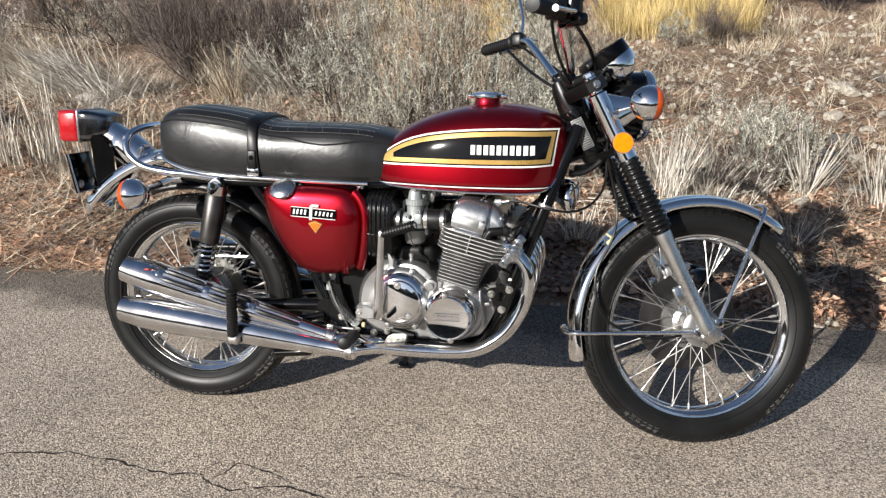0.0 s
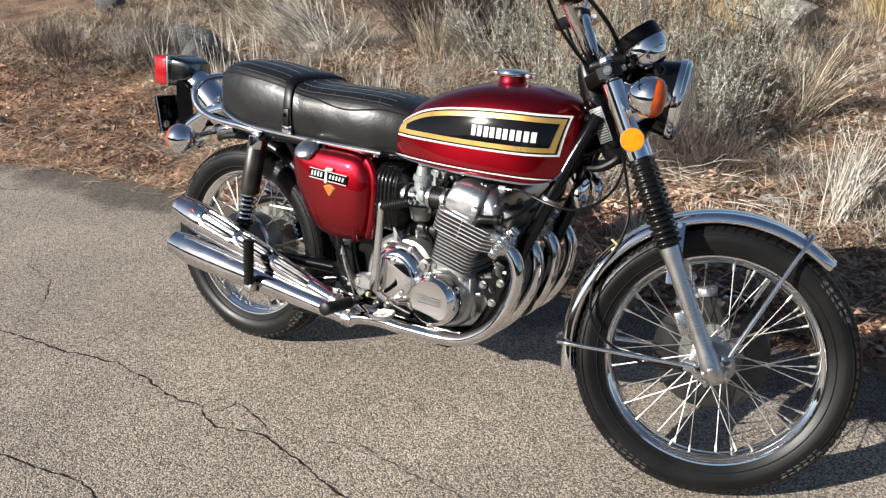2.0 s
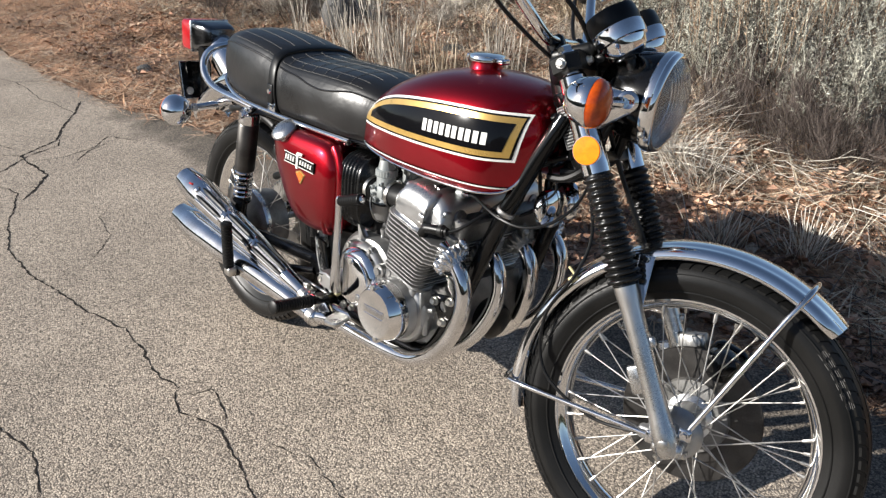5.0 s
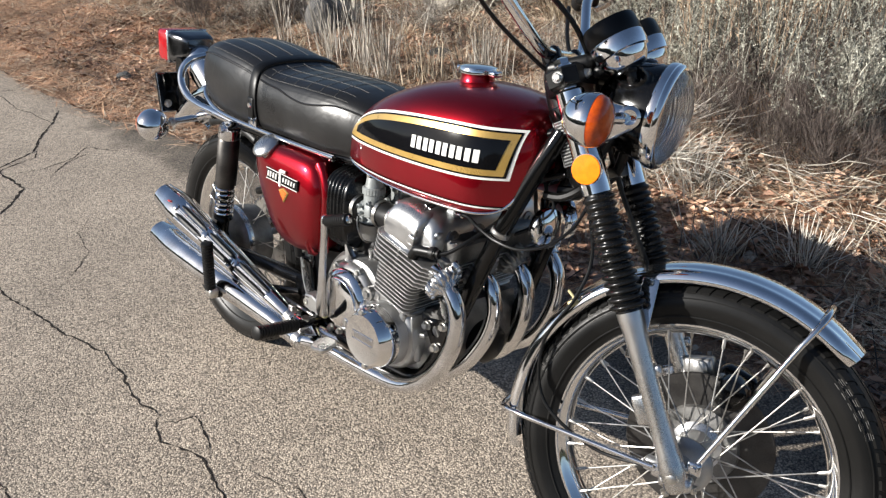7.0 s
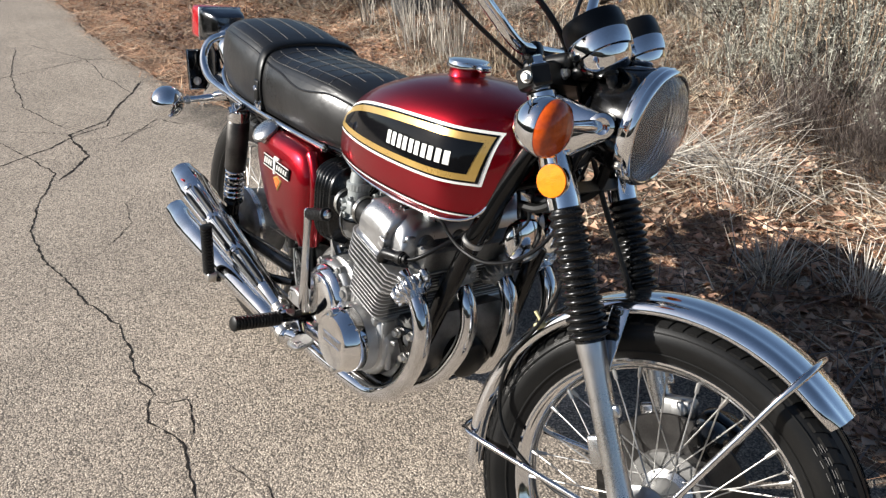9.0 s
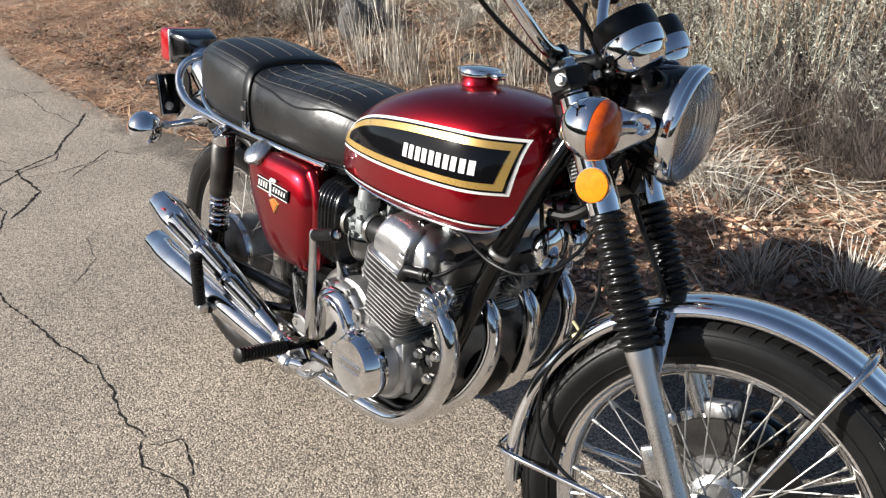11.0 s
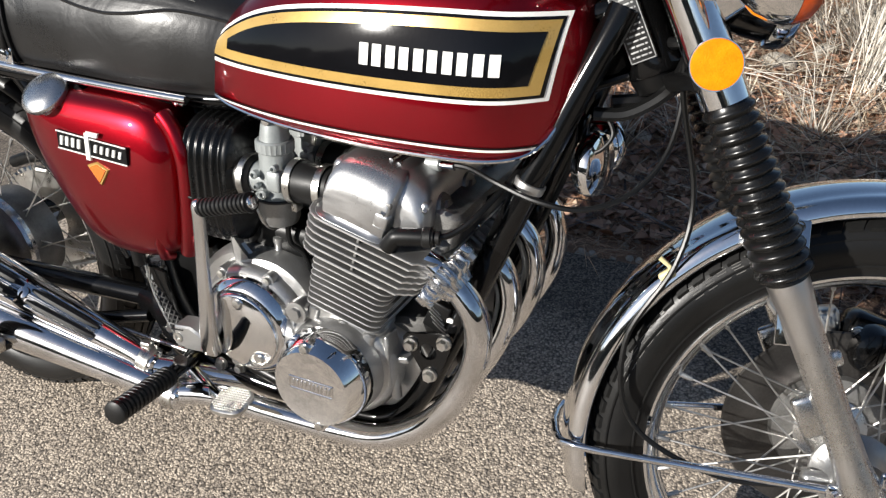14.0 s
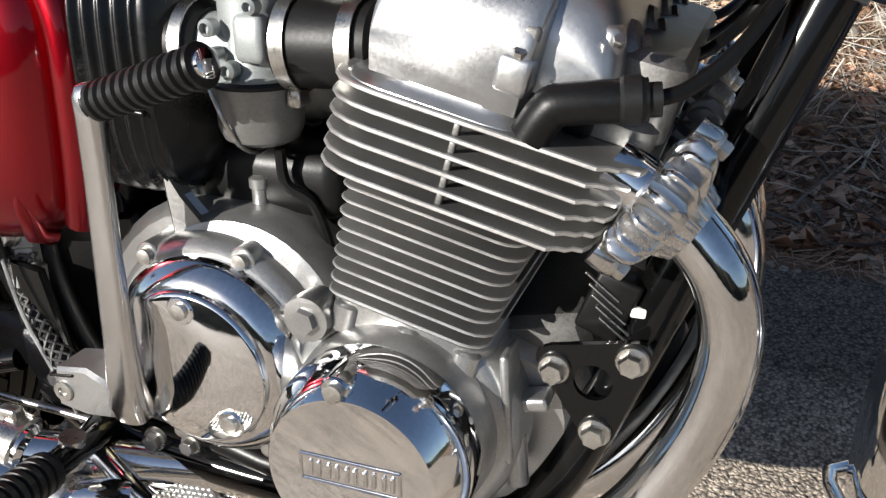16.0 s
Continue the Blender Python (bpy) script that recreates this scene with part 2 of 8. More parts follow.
def curve1(table, x):
    """Smooth value at x from a table of (x, y)."""
    xs = [p[0] for p in table]
    if x <= xs[0]:
        return table[0][1]
    for i in range(len(table) - 1):
        if x <= xs[i + 1]:
            x0, y0 = table[i]
            x1, y1 = table[i + 1]
            m0 = (y1 - table[i - 1][1]) / (x1 - xs[i - 1]) if i > 0 else (y1 - y0) / (x1 - x0)
            m1 = (table[i + 2][1] - y0) / (xs[i + 2] - x0) if i + 2 < len(table) else (y1 - y0) / (x1 - x0)
            t, h = (x - x0) / (x1 - x0), x1 - x0
            return (2 * t ** 3 - 3 * t ** 2 + 1) * y0 + (t ** 3 - 2 * t ** 2 + t) * h * m0 + (-2 * t ** 3 + 3 * t ** 2) * y1 + (t ** 3 - t ** 2) * h * m1
    return table[-1][1]


def mesh_of(name, geo, mat, angle=38.0, smooth=True):
    me = bpy.data.meshes.new(name)
    me.from_pydata(geo.v, [], geo.f)
    me.validate()
    b = bmesh.new()
    b.from_mesh(me)
    bmesh.ops.recalc_face_normals(b, faces=b.faces)
    b.to_mesh(me)
    b.free()
    me.materials.append(mat)
    me.polygons.foreach_set("use_smooth", [smooth] * len(me.polygons))
    if smooth:
        me.set_sharp_from_angle(angle=radians(angle))
    me.update()
    return me


def part(name, geo, mat, parent, label="", m=None, angle=38.0, smooth=True):
    """One mesh object under a thing or a part."""
    me = geo if isinstance(geo, bpy.types.Mesh) else mesh_of(name, geo, mat, angle, smooth)
    ob = new(name, me)
    ob.parent = parent
    if m is not None:
        ob.matrix_basis = m
    return tagged(ob, label)


def thing(name, geo, mat, label, category, m=None, group="", kind="", angle=38.0, smooth=True):
    me = geo if isinstance(geo, bpy.types.Mesh) else mesh_of(name, geo, mat, angle, smooth)
    ob = new(name, me)
    if m is not None:
        ob.matrix_basis = m
    return tagged(ob, label, category, group, kind)

# ---- ground ----
def asphalt():
    m = bpy.data.materials.new("chip_seal_asphalt")
    m.use_nodes = True
    nt, b = m.node_tree, m.node_tree.nodes["Principled BSDF"]
    N, L = nt.nodes.new, nt.links.new
    co = N("ShaderNodeTexCoord").outputs["Object"]
    wob = N("ShaderNodeTexNoise")
    wob.inputs["Scale"].default_value = 90
    L(co, wob.inputs["Vector"])
    mixv = N("ShaderNodeVectorMath")
    mixv.operation = "MULTIPLY_ADD"
    L(wob.outputs["Color"], mixv.inputs[0])
    mixv.inputs[1].default_value = (0.008, 0.008, 0.008)
    L(co, mixv.inputs[2])
    stones = []
    for s in (205.0, 430.0):
        v = N("ShaderNodeTexVoronoi")
        v.inputs["Scale"].default_value = s
        L(mixv.outputs[0], v.inputs["Vector"])
        stones.append(v)
    ramp = N("ShaderNodeValToRGB")
    el = ramp.color_ramp.elements
    el[0].position, el[0].color = 0.0, (0.055, 0.047, 0.043, 1)
    el[1].position, el[1].color = 1.0, (0.840, 0.725, 0.585, 1)
    for p, c in ((0.25, (0.165, 0.137, 0.110, 1)), (0.55, (0.415, 0.345, 0.270, 1)), (0.85, (0.600, 0.503, 0.396, 1))):
        e = el.new(p)
        e.color = c
    L(stones[0].outputs["Color"], ramp.inputs[0])
    ramp2 = N("ShaderNodeValToRGB")
    ramp2.color_ramp.elements[0].color, ramp2.color_ramp.elements[1].color = (0.180, 0.155, 0.134, 1), (0.600, 0.515, 0.428, 1)
    L(stones[1].outputs["Color"], ramp2.inputs[0])
    mx = N("ShaderNodeMix")
    mx.data_type = "RGBA"
    mx.inputs[0].default_value = 0.30
    L(ramp.outputs[0], mx.inputs[6])
    L(ramp2.outputs[0], mx.inputs[7])
    gap = N("ShaderNodeMapRange")
    gap.inputs[1].default_value, gap.inputs[2].default_value, gap.inputs[3].default_value, gap.inputs[4].default_value = 0.35, 0.78, 1.22, 0.42
    L(stones[0].outputs["Distance"], gap.inputs[0])
    patch = N("ShaderNodeTexNoise")
    patch.inputs["Scale"].default_value, patch.inputs["Detail"].default_value = 1.7, 6
    L(co, patch.inputs["Vector"])
    pr = N("ShaderNodeMapRange")
    pr.inputs[1].default_value, pr.inputs[2].default_value, pr.inputs[3].default_value, pr.inputs[4].default_value = 0.3, 0.7, 0.78, 1.04
    L(patch.outputs["Fac"], pr.inputs[0])
    mul = N("ShaderNodeMath")
    mul.operation = "MULTIPLY"
    L(gap.outputs[0], mul.inputs[0])
    L(pr.outputs[0], mul.inputs[1])
    xyz = N("ShaderNodeSeparateXYZ")
    L(co, xyz.inputs[0])
    rag = N("ShaderNodeTexNoise")
    rag.inputs["Scale"].default_value, rag.inputs["Detail"].default_value = 3.2, 7
    L(co, rag.inputs["Vector"])
    off = N("ShaderNodeMath")
    off.operation = "MULTIPLY_ADD"
    L(rag.outputs["Fac"], off.inputs[0])
    off.inputs[1].default_value = 0.55
    L(xyz.outputs["Y"], off.inputs[2])
    seal, fade, both_ = N("ShaderNodeMapRange"), N("ShaderNodeMapRange"), N("ShaderNodeMath")
    seal.inputs[1].default_value, seal.inputs[2].default_value, seal.inputs[3].default_value, seal.inputs[4].default_value = 0.74, 0.86, 0.0, 0.55
    fade.inputs[1].default_value, fade.inputs[2].default_value = -3.4, -2.4
    L(off.outputs[0], seal.inputs[0])
    L(xyz.outputs["X"], fade.inputs[0])
    both_.operation = "MULTIPLY"
    L(seal.outputs[0], both_.inputs[0])
    L(fade.outputs[0], both_.inputs[1])
    old = N("ShaderNodeMath")
    old.operation = "SUBTRACT"
    old.inputs[0].default_value = 1.0
    L(both_.outputs[0], old.inputs[1])
    tone = N("ShaderNodeMath")
    tone.operation = "MULTIPLY"
    L(mul.outputs[0], tone.inputs[0])
    L(old.outputs[0], tone.inputs[1])
    sc = N("ShaderNodeVectorMath")
    sc.operation = "SCALE"
    L(mx.outputs[2], sc.inputs[0])
    L(tone.outputs[0], sc.inputs["Scale"])
    L(sc.outputs[0], b.inputs["Base Color"])
    b.inputs["Roughness"].default_value = 0.85
    b.inputs["Specular IOR Level"].default_value = 0.3
    bmp = N("ShaderNodeBump")
    bmp.inputs["Strength"].default_value, bmp.inputs["Distance"].default_value = 1.0, 0.0021
    bmp.invert = True
    L(stones[0].outputs["Distance"], bmp.inputs["Height"])
    L(bmp.outputs[0], b.inputs["Normal"])
    return m


ASPHALT = asphalt()
SOIL = material("dry_soil", (0.31, 0.205, 0.140), 0.95, 0.0, (0.100, 0.065, 0.046), 3.6, 48, 1.0, 0.016, spec=0.15)
CRACK = material("crack_fill", (0.035, 0.031, 0.028), 0.95, 0.0, (0.016, 0.014, 0.013), 20, 300, spec=0.1)


def rise(x, y):
    """Height of the verge and the bank behind the road."""
    b = max(0.0, y - 0.95)
    h = 0.105 * b - 0.02 * min(1.0, b / 0.3) if b > 0 else 0.0
    if y > 0.9:
        k = min(1.0, (y - 0.9) / 0.8)
        h += k * (0.05 * noise.noise((x * 0.7, y * 0.7, 3.1)) + 0.030 * noise.noise((x * 2.1, y * 2.1, 7.7)) + 0.014 * noise.noise((x * 6.0, y * 6.0, 1.3)) + 0.014 * noise.noise((x * 14.0, y * 14.0, 4.1)))
    if y > 14:
        h -= 0.07 * (y - 14)
    return h


def steps(a, b, n, fine0, fine1, far):
    out = [fine0 + (fine1 - fine0) * i / n for i in range(n + 1)]
    k, d = out[-1], (fine1 - fine0) / n
    while k < b:
        d *= 1.35
        k = min(k + d, b)
        out.append(k)
    k, d = out[0], (fine1 - fine0) / n
    while k > a:
        d *= 1.35
        k = max(k - d, a)
        out.insert(0, k)
    return out


gx, gy = steps(-900, 900, 260, -8.0, 6.0, 0), steps(-900, 900, 170, 0.4, 8.0, 0)
gv = [(x, y, rise(x, y) - 0.012 - (0.02 if y < 0.55 else 0)) for y in gy for x in gx]
nx = len(gx)
gf = [(j * nx + i, j * nx + i + 1, (j + 1) * nx + i + 1, (j + 1) * nx + i) for j in range(len(gy) - 1) for i in range(nx - 1)]
thing("ground", Geo().add(gv, gf), SOIL, "dry reddish soil bank beside the road", "ground", kind="structure", angle=180)


# unseen wooded slopes, added far behind everything to close the place and darken reflections
WOODS = material("distant_woods", (0.060, 0.065, 0.040), 0.95, 0.0, (0.018, 0.020, 0.013), 0.30, 2.5, 1.0, 0.8, spec=0.1)
wv, wf, wn_ = [], [], 240
for j in range(7):
    for i in range(wn_):
        t = 2 * math.pi * i / wn_
        r = 70 + 6 * j
        top = 8.5 + 2.5 * noise.noise((math.cos(t) * 4, math.sin(t) * 4, 2.0)) + 2.0 * noise.noise((math.cos(t) * 40, math.sin(t) * 40, 6.0))
        wv.append((r * math.cos(t), r * math.sin(t), -4 + (top + 4) * (j / 6) ** 0.8 + (0.8 * noise.noise((t * 60, j * 1.7, 1.0)) if j else 0)))
for j in range(6):
    for i in range(wn_):
        k = (i + 1) % wn_
        wf.append((j * wn_ + i, j * wn_ + k, (j + 1) * wn_ + k, (j + 1) * wn_ + i))
thing("backdrop", Geo().add(wv, wf), WOODS, "unseen dark wooded hillside added in the distance", "hillside", kind="structure", angle=60)

# unseen scrub bank, added across the road to darken what the chrome mirrors
SCRUB = material("dark_scrub", (0.105, 0.088, 0.058), 0.95, 0.0, (0.030, 0.028, 0.020), 1.4, 9, 1.0, 0.15, spec=0.1)
bv, bf, bn = [], [], 220
for j in range(9):
    for i in range(bn + 1):
        x = -50 + 100 * i / bn
        top = 2.7 + 0.9 * noise.noise((x * 0.12, 4.0, 1.0)) + 0.7 * noise.noise((x * 0.7, 4.0, 5.0)) + 0.35 * noise.noise((x * 2.3, j * 0.9, 5.0))
        q = j / 8
        bv.append((x, -6.8 - 5.5 * q + 0.35 * noise.noise((x * 1.1, j * 1.3, 8.0)), -0.10 + (top + 0.10) * q ** 0.75))
for j in range(8):
    for i in range(bn):
        k = j * (bn + 1) + i
        bf.append((k, k + bn + 1, k + bn + 2, k + 1))
thing("backdrop", Geo().add(bv, bf), SCRUB, "unseen dark shaded scrub bank added along the road", "bank", kind="structure", angle=60)


def edge(x):
    """The broken edge of the asphalt."""
    e = curve1([(-8.0, 0.80), (-6.6, 0.72), (-4.4, 0.59), (-3.0, 0.61), (-2.0, 0.75), (-1.2, 0.85), (0.0, 0.84)], x)
    return e + 0.045 * noise.noise((x * 1.3, 0.2, 5.0)) + 0.022 * noise.noise((x * 5.0, 1.2, 5.0)) + 0.010 * noise.noise((x * 17.0, 1.2, 9.0))


rx = steps(-900, 900, 700, -8.0, 6.0, 0)
rows_y = [0.0, -0.006, -0.02, -0.05, -0.12, -0.3, -0.6, -1.2, -2.4, -4.0, -8.0]
rv = []
for j, dy in enumerate(rows_y):
    for x in rx:
        e = edge(x)
        z = -0.018 if j == 0 else (0.002 if j == 1 else 0.0) if j < 3 else 0.0
        if j in (1, 2, 3):
            z += 0.004 * noise.noise((x * 9, dy * 9, 2.0)) - (0.004 if j == 1 else 0)
        rv.append((x, e + dy, z))
nr = len(rx)
rfc = [(j * nr + i, (j + 1) * nr + i, (j + 1) * nr + i + 1, j * nr + i + 1) for j in range(len(rows_y) - 1) for i in range(nr - 1)]
road = thing("road", Geo().add(rv, rfc), ASPHALT, "worn chip-seal asphalt road with cracks", "road", kind="structure", angle=60)


def crack(pts, width, seed):
    """A jagged crack along points on the road."""
    rnd = random.Random(seed)
    fine = []
    for a, b in zip(pts, pts[1:]):
        a, b = Vector((*a, 0)), Vector((*b, 0))
        n = max(2, int((b - a).length / 0.016))
        t = Vector((-(b - a).y, (b - a).x, 0)).normalized()
        w = 0.0
        for i in range(n):
            w = w * 0.80 + rnd.uniform(-1, 1) * 0.0042
            fine.append(a.lerp(b, i / n) + t * w)
    fine.append(Vector((*pts[-1], 0)))
    left, right = [], []
    for i, p in enumerate(fine):
        d = (fine[min(i + 1, len(fine) - 1)] - fine[max(i - 1, 0)]).normalized()
        t = Vector((-d.y, d.x, 0))
        w = width * rnd.uniform(0.2, 1.05) * (0.4 if rnd.random() < 0.12 else 1.0)
        w *= min(1, 0.3 + min(i, len(fine) - 1 - i) / 6)
        left.append(p + t * w / 2 + Vector((0, 0, 0.0012)))
        right.append(p - t * w / 2 + Vector((0, 0, 0.0012)))
    part("crack", Geo().loft([[a, (a + b) / 2 + Vector((0, 0, 0.0006)), b] for a, b in zip(left, right)], False, False), CRACK, road, "", None, smooth=False)


CRACKS = (
    (((-2.41, -0.42), (-1.75, -0.28), (-1.40, -0.42), (-1.15, -0.49), (-0.86, -0.50), (-0.60, -0.46), (-0.42, -0.44), (-0.25, -0.40), (-0.05, -0.42), (0.10, -0.435), (0.18, -0.42)), 0.010),
    (((0.172, -0.415), (0.224, -0.454), (0.283, -0.468), (0.356, -0.442), (0.421, -0.419), (0.508, -0.438), (0.594, -0.454), (0.72, -0.49), (0.84, -0.50)), 0.009),
    (((0.172, -0.415), (0.175, -0.397), (0.187, -0.373), (0.215, -0.348)), 0.005),
    (((0.21, -0.43), (0.239, -0.385), (0.249, -0.356), (0.298, -0.356), (0.369, -0.378), (0.422, -0.405)), 0.006),
    (((0.514, -0.402), (0.538, -0.364), (0.604, -0.339), (0.687, -0.313), (0.83, -0.33), (0.98, -0.335), (1.12, -0.36), (1.30, -0.40)), 0.004),
    (((-1.65, -0.29), (-1.90, -0.10), (-2.17, -0.11), (-2.29, -0.10), (-2.42, 0.12), (-2.60, 0.20), (-2.90, 0.39), (-3.10, 0.49)), 0.019),
    (((-2.42, 0.13), (-2.30, 0.08), (-2.27, -0.07), (-2.13, -0.22), (-2.07, -0.35), (-1.98, -0.52)), 0.015),
    (((-3.70, -0.42), (-3.76, -0.20), (-3.84, 0.07), (-3.93, 0.36), (-3.80, 0.52)), 0.013),
    (((-1.99, 0.06), (-2.11, 0.18), (-2.17, 0.30)), 0.010),
    (((-2.17, -0.11), (-2.10, 0.05), (-2.15, 0.22), (-2.27, 0.34), (-2.05, 0.43)), 0.008),
    (((-2.29, -0.10), (-2.50, -0.30), (-2.80, -0.55)), 0.009),
    (((-2.41, -0.10), (-2.95, -0.20), (-3.78, -0.14), (-4.6, 0.02)), 0.009),
    (((-2.90, 0.37), (-3.4, 0.33), (-3.93, 0.36), (-4.7, 0.12)), 0.009),
    (((-1.33, -0.02), (-1.20, -0.12), (-1.00, -0.15), (-0.90, -0.22), (-0.82, -0.30)), 0.004),
    (((-0.30, -0.90), (-0.003, -0.853), (0.10, -0.831), (0.178, -0.812), (0.246, -0.825), (0.36, -0.86)), 0.008))
for i, (pts, w) in enumerate(CRACKS):
    crack(pts, w, 40 + i)

# ---- the motorcycle: u forward, v to its left, w up, origin under the rear axle ----
BIKE = pose(-0.022, -0.024, 0.0, -8.5, 0, 1.7)
bike = new("motorcycle")
bike.matrix_basis = BIKE
tagged(bike, "red and black motorcycle with chrome parts on its side stand", "motorcycle")

RAKE = radians(27.5)
HEAD = Vector((-math.sin(RAKE), 0, math.cos(RAKE)))          # the steering axis, upward
PIVOT = Vector((1.417, 0, 0.328))
STEER = Matrix.Translation(PIVOT) @ Matrix.Rotation(radians(17.0), 4, HEAD) @ Matrix.Translation(-PIVOT)
FWD = Vector((math.cos(RAKE), 0, math.sin(RAKE)))


def fork(s, v, ahead=0.0):
    """A point s metres up the fork leg from the axle, at v across, ahead of the leg."""
    return Vector((1.476, v, 0.329)) + HEAD * s + FWD * ahead


# -- wheels
def wheel(name, c, rim_r, tyre_r, half, m, label, lug_n):
    c = Vector(c)
    hub = Geo().lathe([(-0.055, 0.022), (-0.052, 0.045), (-0.044, 0.048), (-0.036, 0.036), (0, 0.030), (0.036, 0.036), (0.044, 0.048), (0.052, 0.045), (0.055, 0.022)], c, (0, 1, 0), 32)
    w = part(name, hub, BRUSHED, bike, label, m)
    k = rim_r
    rim = Geo().lathe([(-0.033, k - 0.002), (-0.030, k), (-0.026, k - 0.004), (-0.021, k - 0.010), (0, k - 0.016), (0.021, k - 0.010), (0.026, k - 0.004), (0.030, k), (0.033, k - 0.002),
                       (0.0325, k - 0.0055), (0.029, k - 0.0075), (0.026, k - 0.0115), (0.019, k - 0.0185), (0.009, k - 0.0235), (0, k - 0.0245), (-0.009, k - 0.0235), (-0.019, k - 0.0185), (-0.026, k - 0.0115), (-0.029, k - 0.0075), (-0.0325, k - 0.0055)], c, (0, 1, 0), 96, loop=True)
    part("rim", rim, CHROME, w, "chromed steel rim")
    a = tyre_r
    side = [(-0.030, k - 0.004), (-0.036, k + 0.004), (-half * 0.88, k + 0.018), (-half * 0.985, k + 0.030), (-half, k + (a - k) * 0.50), (-half * 0.95, a - 0.024), (-half * 0.80, a - 0.013),
            (-half * 0.62, a - 0.0062), (-half * 0.60, a - 0.0105), (-half * 0.54, a - 0.0100), (-half * 0.52, a - 0.0045), (-half * 0.24, a - 0.0010), (-half * 0.22, a - 0.006), (-half * 0.15, a - 0.006), (-half * 0.13, a - 0.0004)]
    prof = side + [(-s, r) for s, r in reversed(side)]
    tyre = part("tyre", Geo().lathe(prof, c, (0, 1, 0), 120, caps=False), TYRE, w, "black rubber tyre with lettered sidewall")
    lugs = Geo()
    for i in range(lug_n):
        for s in (-1, 1):
            t = 2 * math.pi * (i + (0.5 if s > 0 else 0)) / lug_n
            d = 2 * math.pi / lug_n * 0.33
            q = []
            for x, r, sh in ((0.58, a - 0.0068, 0.0), (0.72, a - 0.0105, 0.5), (0.86, a - 0.0175, 0.9)):
                for e, lift in ((-d, 0.0035), (d, 0.0035)):
                    ang = t + e + sh * d * 1.5
                    q.append(c + Vector((math.cos(ang) * (r + lift), s * half * (x + 0.025), math.sin(ang) * (r + lift))))
                for e in (-d, d):
                    ang = t + e * 1.1 + sh * d * 1.5
                    q.append(c + Vector((math.cos(ang) * (r - 0.004), s * half * x, math.sin(ang) * (r - 0.004))))
            lugs.add(q, [(0, 1, 5, 4), (4, 5, 9, 8), (0, 4, 6, 2), (4, 8, 10, 6), (1, 3, 7, 5), (5, 7, 11, 9), (8, 9, 11, 10), (0, 2, 3, 1)])
    tagged(part("tread", lugs, TYRE, w, "worn shoulder tread blocks", smooth=False), kind="stuff")
    bead = Geo()
    for r0, s0 in ((k + 0.0135, half * 0.87), (k + (a - k) * 0.66, half * 0.985)):
        for s in (-1, 1):
            bead.lathe([(s * s0 - 0.001, r0 - 0.0012), (s * (s0 + 0.0012), r0), (s * s0 - 0.001, r0 + 0.0012)], c, (0, 1, 0), 96, caps=False)
    part("sidewall_rib", bead, TYRE, w)
    marks = Geo()
    rm = k + (a - k) * 0.60
    for s in (-1, 1):
        for g0 in (0.5, 2.05, 2.52, 4.0, 5.4):
            for n_ in range(6):
                for l_ in range(6):
                    if (n_ * 5 + l_ * 3) % 7 == 0:
                        continue
                    t = g0 + n_ * 0.062 + 0.006 * (l_ % 2)
                    r_ = rm + 0.0028 * l_
                    y_ = s * (half * curve1([(k + 0.018, 0.88), (k + 0.030, 0.985), (k + (a - k) * 0.50, 1.0), (a - 0.024, 0.95), (a - 0.013, 0.80)], r_) + 0.0006)
                    marks.add([c + Vector((math.cos(t + e) * (r_ + h), y_, math.sin(t + e) * (r_ + h))) for e, h in ((0, 0), (0.040, 0), (0.040, 0.0011), (0, 0.0011))], [(0, 1, 2, 3)])
    tagged(part("sidewall_mark", marks, STITCH, w, "plain bars of moulded lettering", smooth=False), kind="stuff")
    # two kinds of spoke a side, leaning either way
    for s in (-1, 1):
        for lean in (-1, 1):
            a0, a1 = 0.0, lean * radians(33)
            p0 = Vector((math.cos(a0) * 0.044, s * (0.046 if lean > 0 else 0.041), math.sin(a0) * 0.044))
            p1 = Vector((math.cos(a1) * (k - 0.018), s * 0.012, math.sin(a1) * (k - 0.018)))
            sg = Geo().tube([p0, p0.lerp(p1, 0.5), p1], 0.00135, 6)
            d = (p1 - p0).normalized()
            sg.tube([p1 - d * 0.020, p1 - d * 0.018, p1], [0.002, 0.0033, 0.0036], 6)
            me = mesh_of("spoke", sg, SPOKE)
            for i in range(10):
                ang = 2 * math.pi * (i + 0.25 * (1 + s) / 2 + (0.5 if lean > 0 else 0.0)) / 10
                part("spoke", me, SPOKE, w, "", Matrix.Translation(c) @ Matrix.Rotation(ang, 4, "Y"))
    return w


fw = wheel("front_wheel", (1.479, 0, 0.329), 0.255, 0.329, 0.047, STEER, "chrome-rimmed spoked front wheel, turned to one side", 84)
rw = wheel("rear_wheel", (0.008, 0, 0.322), 0.238, 0.319, 0.053, None, "chrome-rimmed spoked rear wheel with drum brake", 72)
fc = Vector((1.479, 0, 0.329))
disc = Geo().lathe([(0.060, 0.062), (0.060, 0.138), (0.063, 0.140), (0.067, 0.138), (0.067, 0.062)], fc, (0, 1, 0), 64, loop=True)
part("brake_disc", disc, DISC, fw, "steel brake disc")
carrier = Geo().lathe([(0.048, 0.03), (0.050, 0.075), (0.061, 0.078), (0.068, 0.070), (0.068, 0.03)], fc, (0, 1, 0), 40)
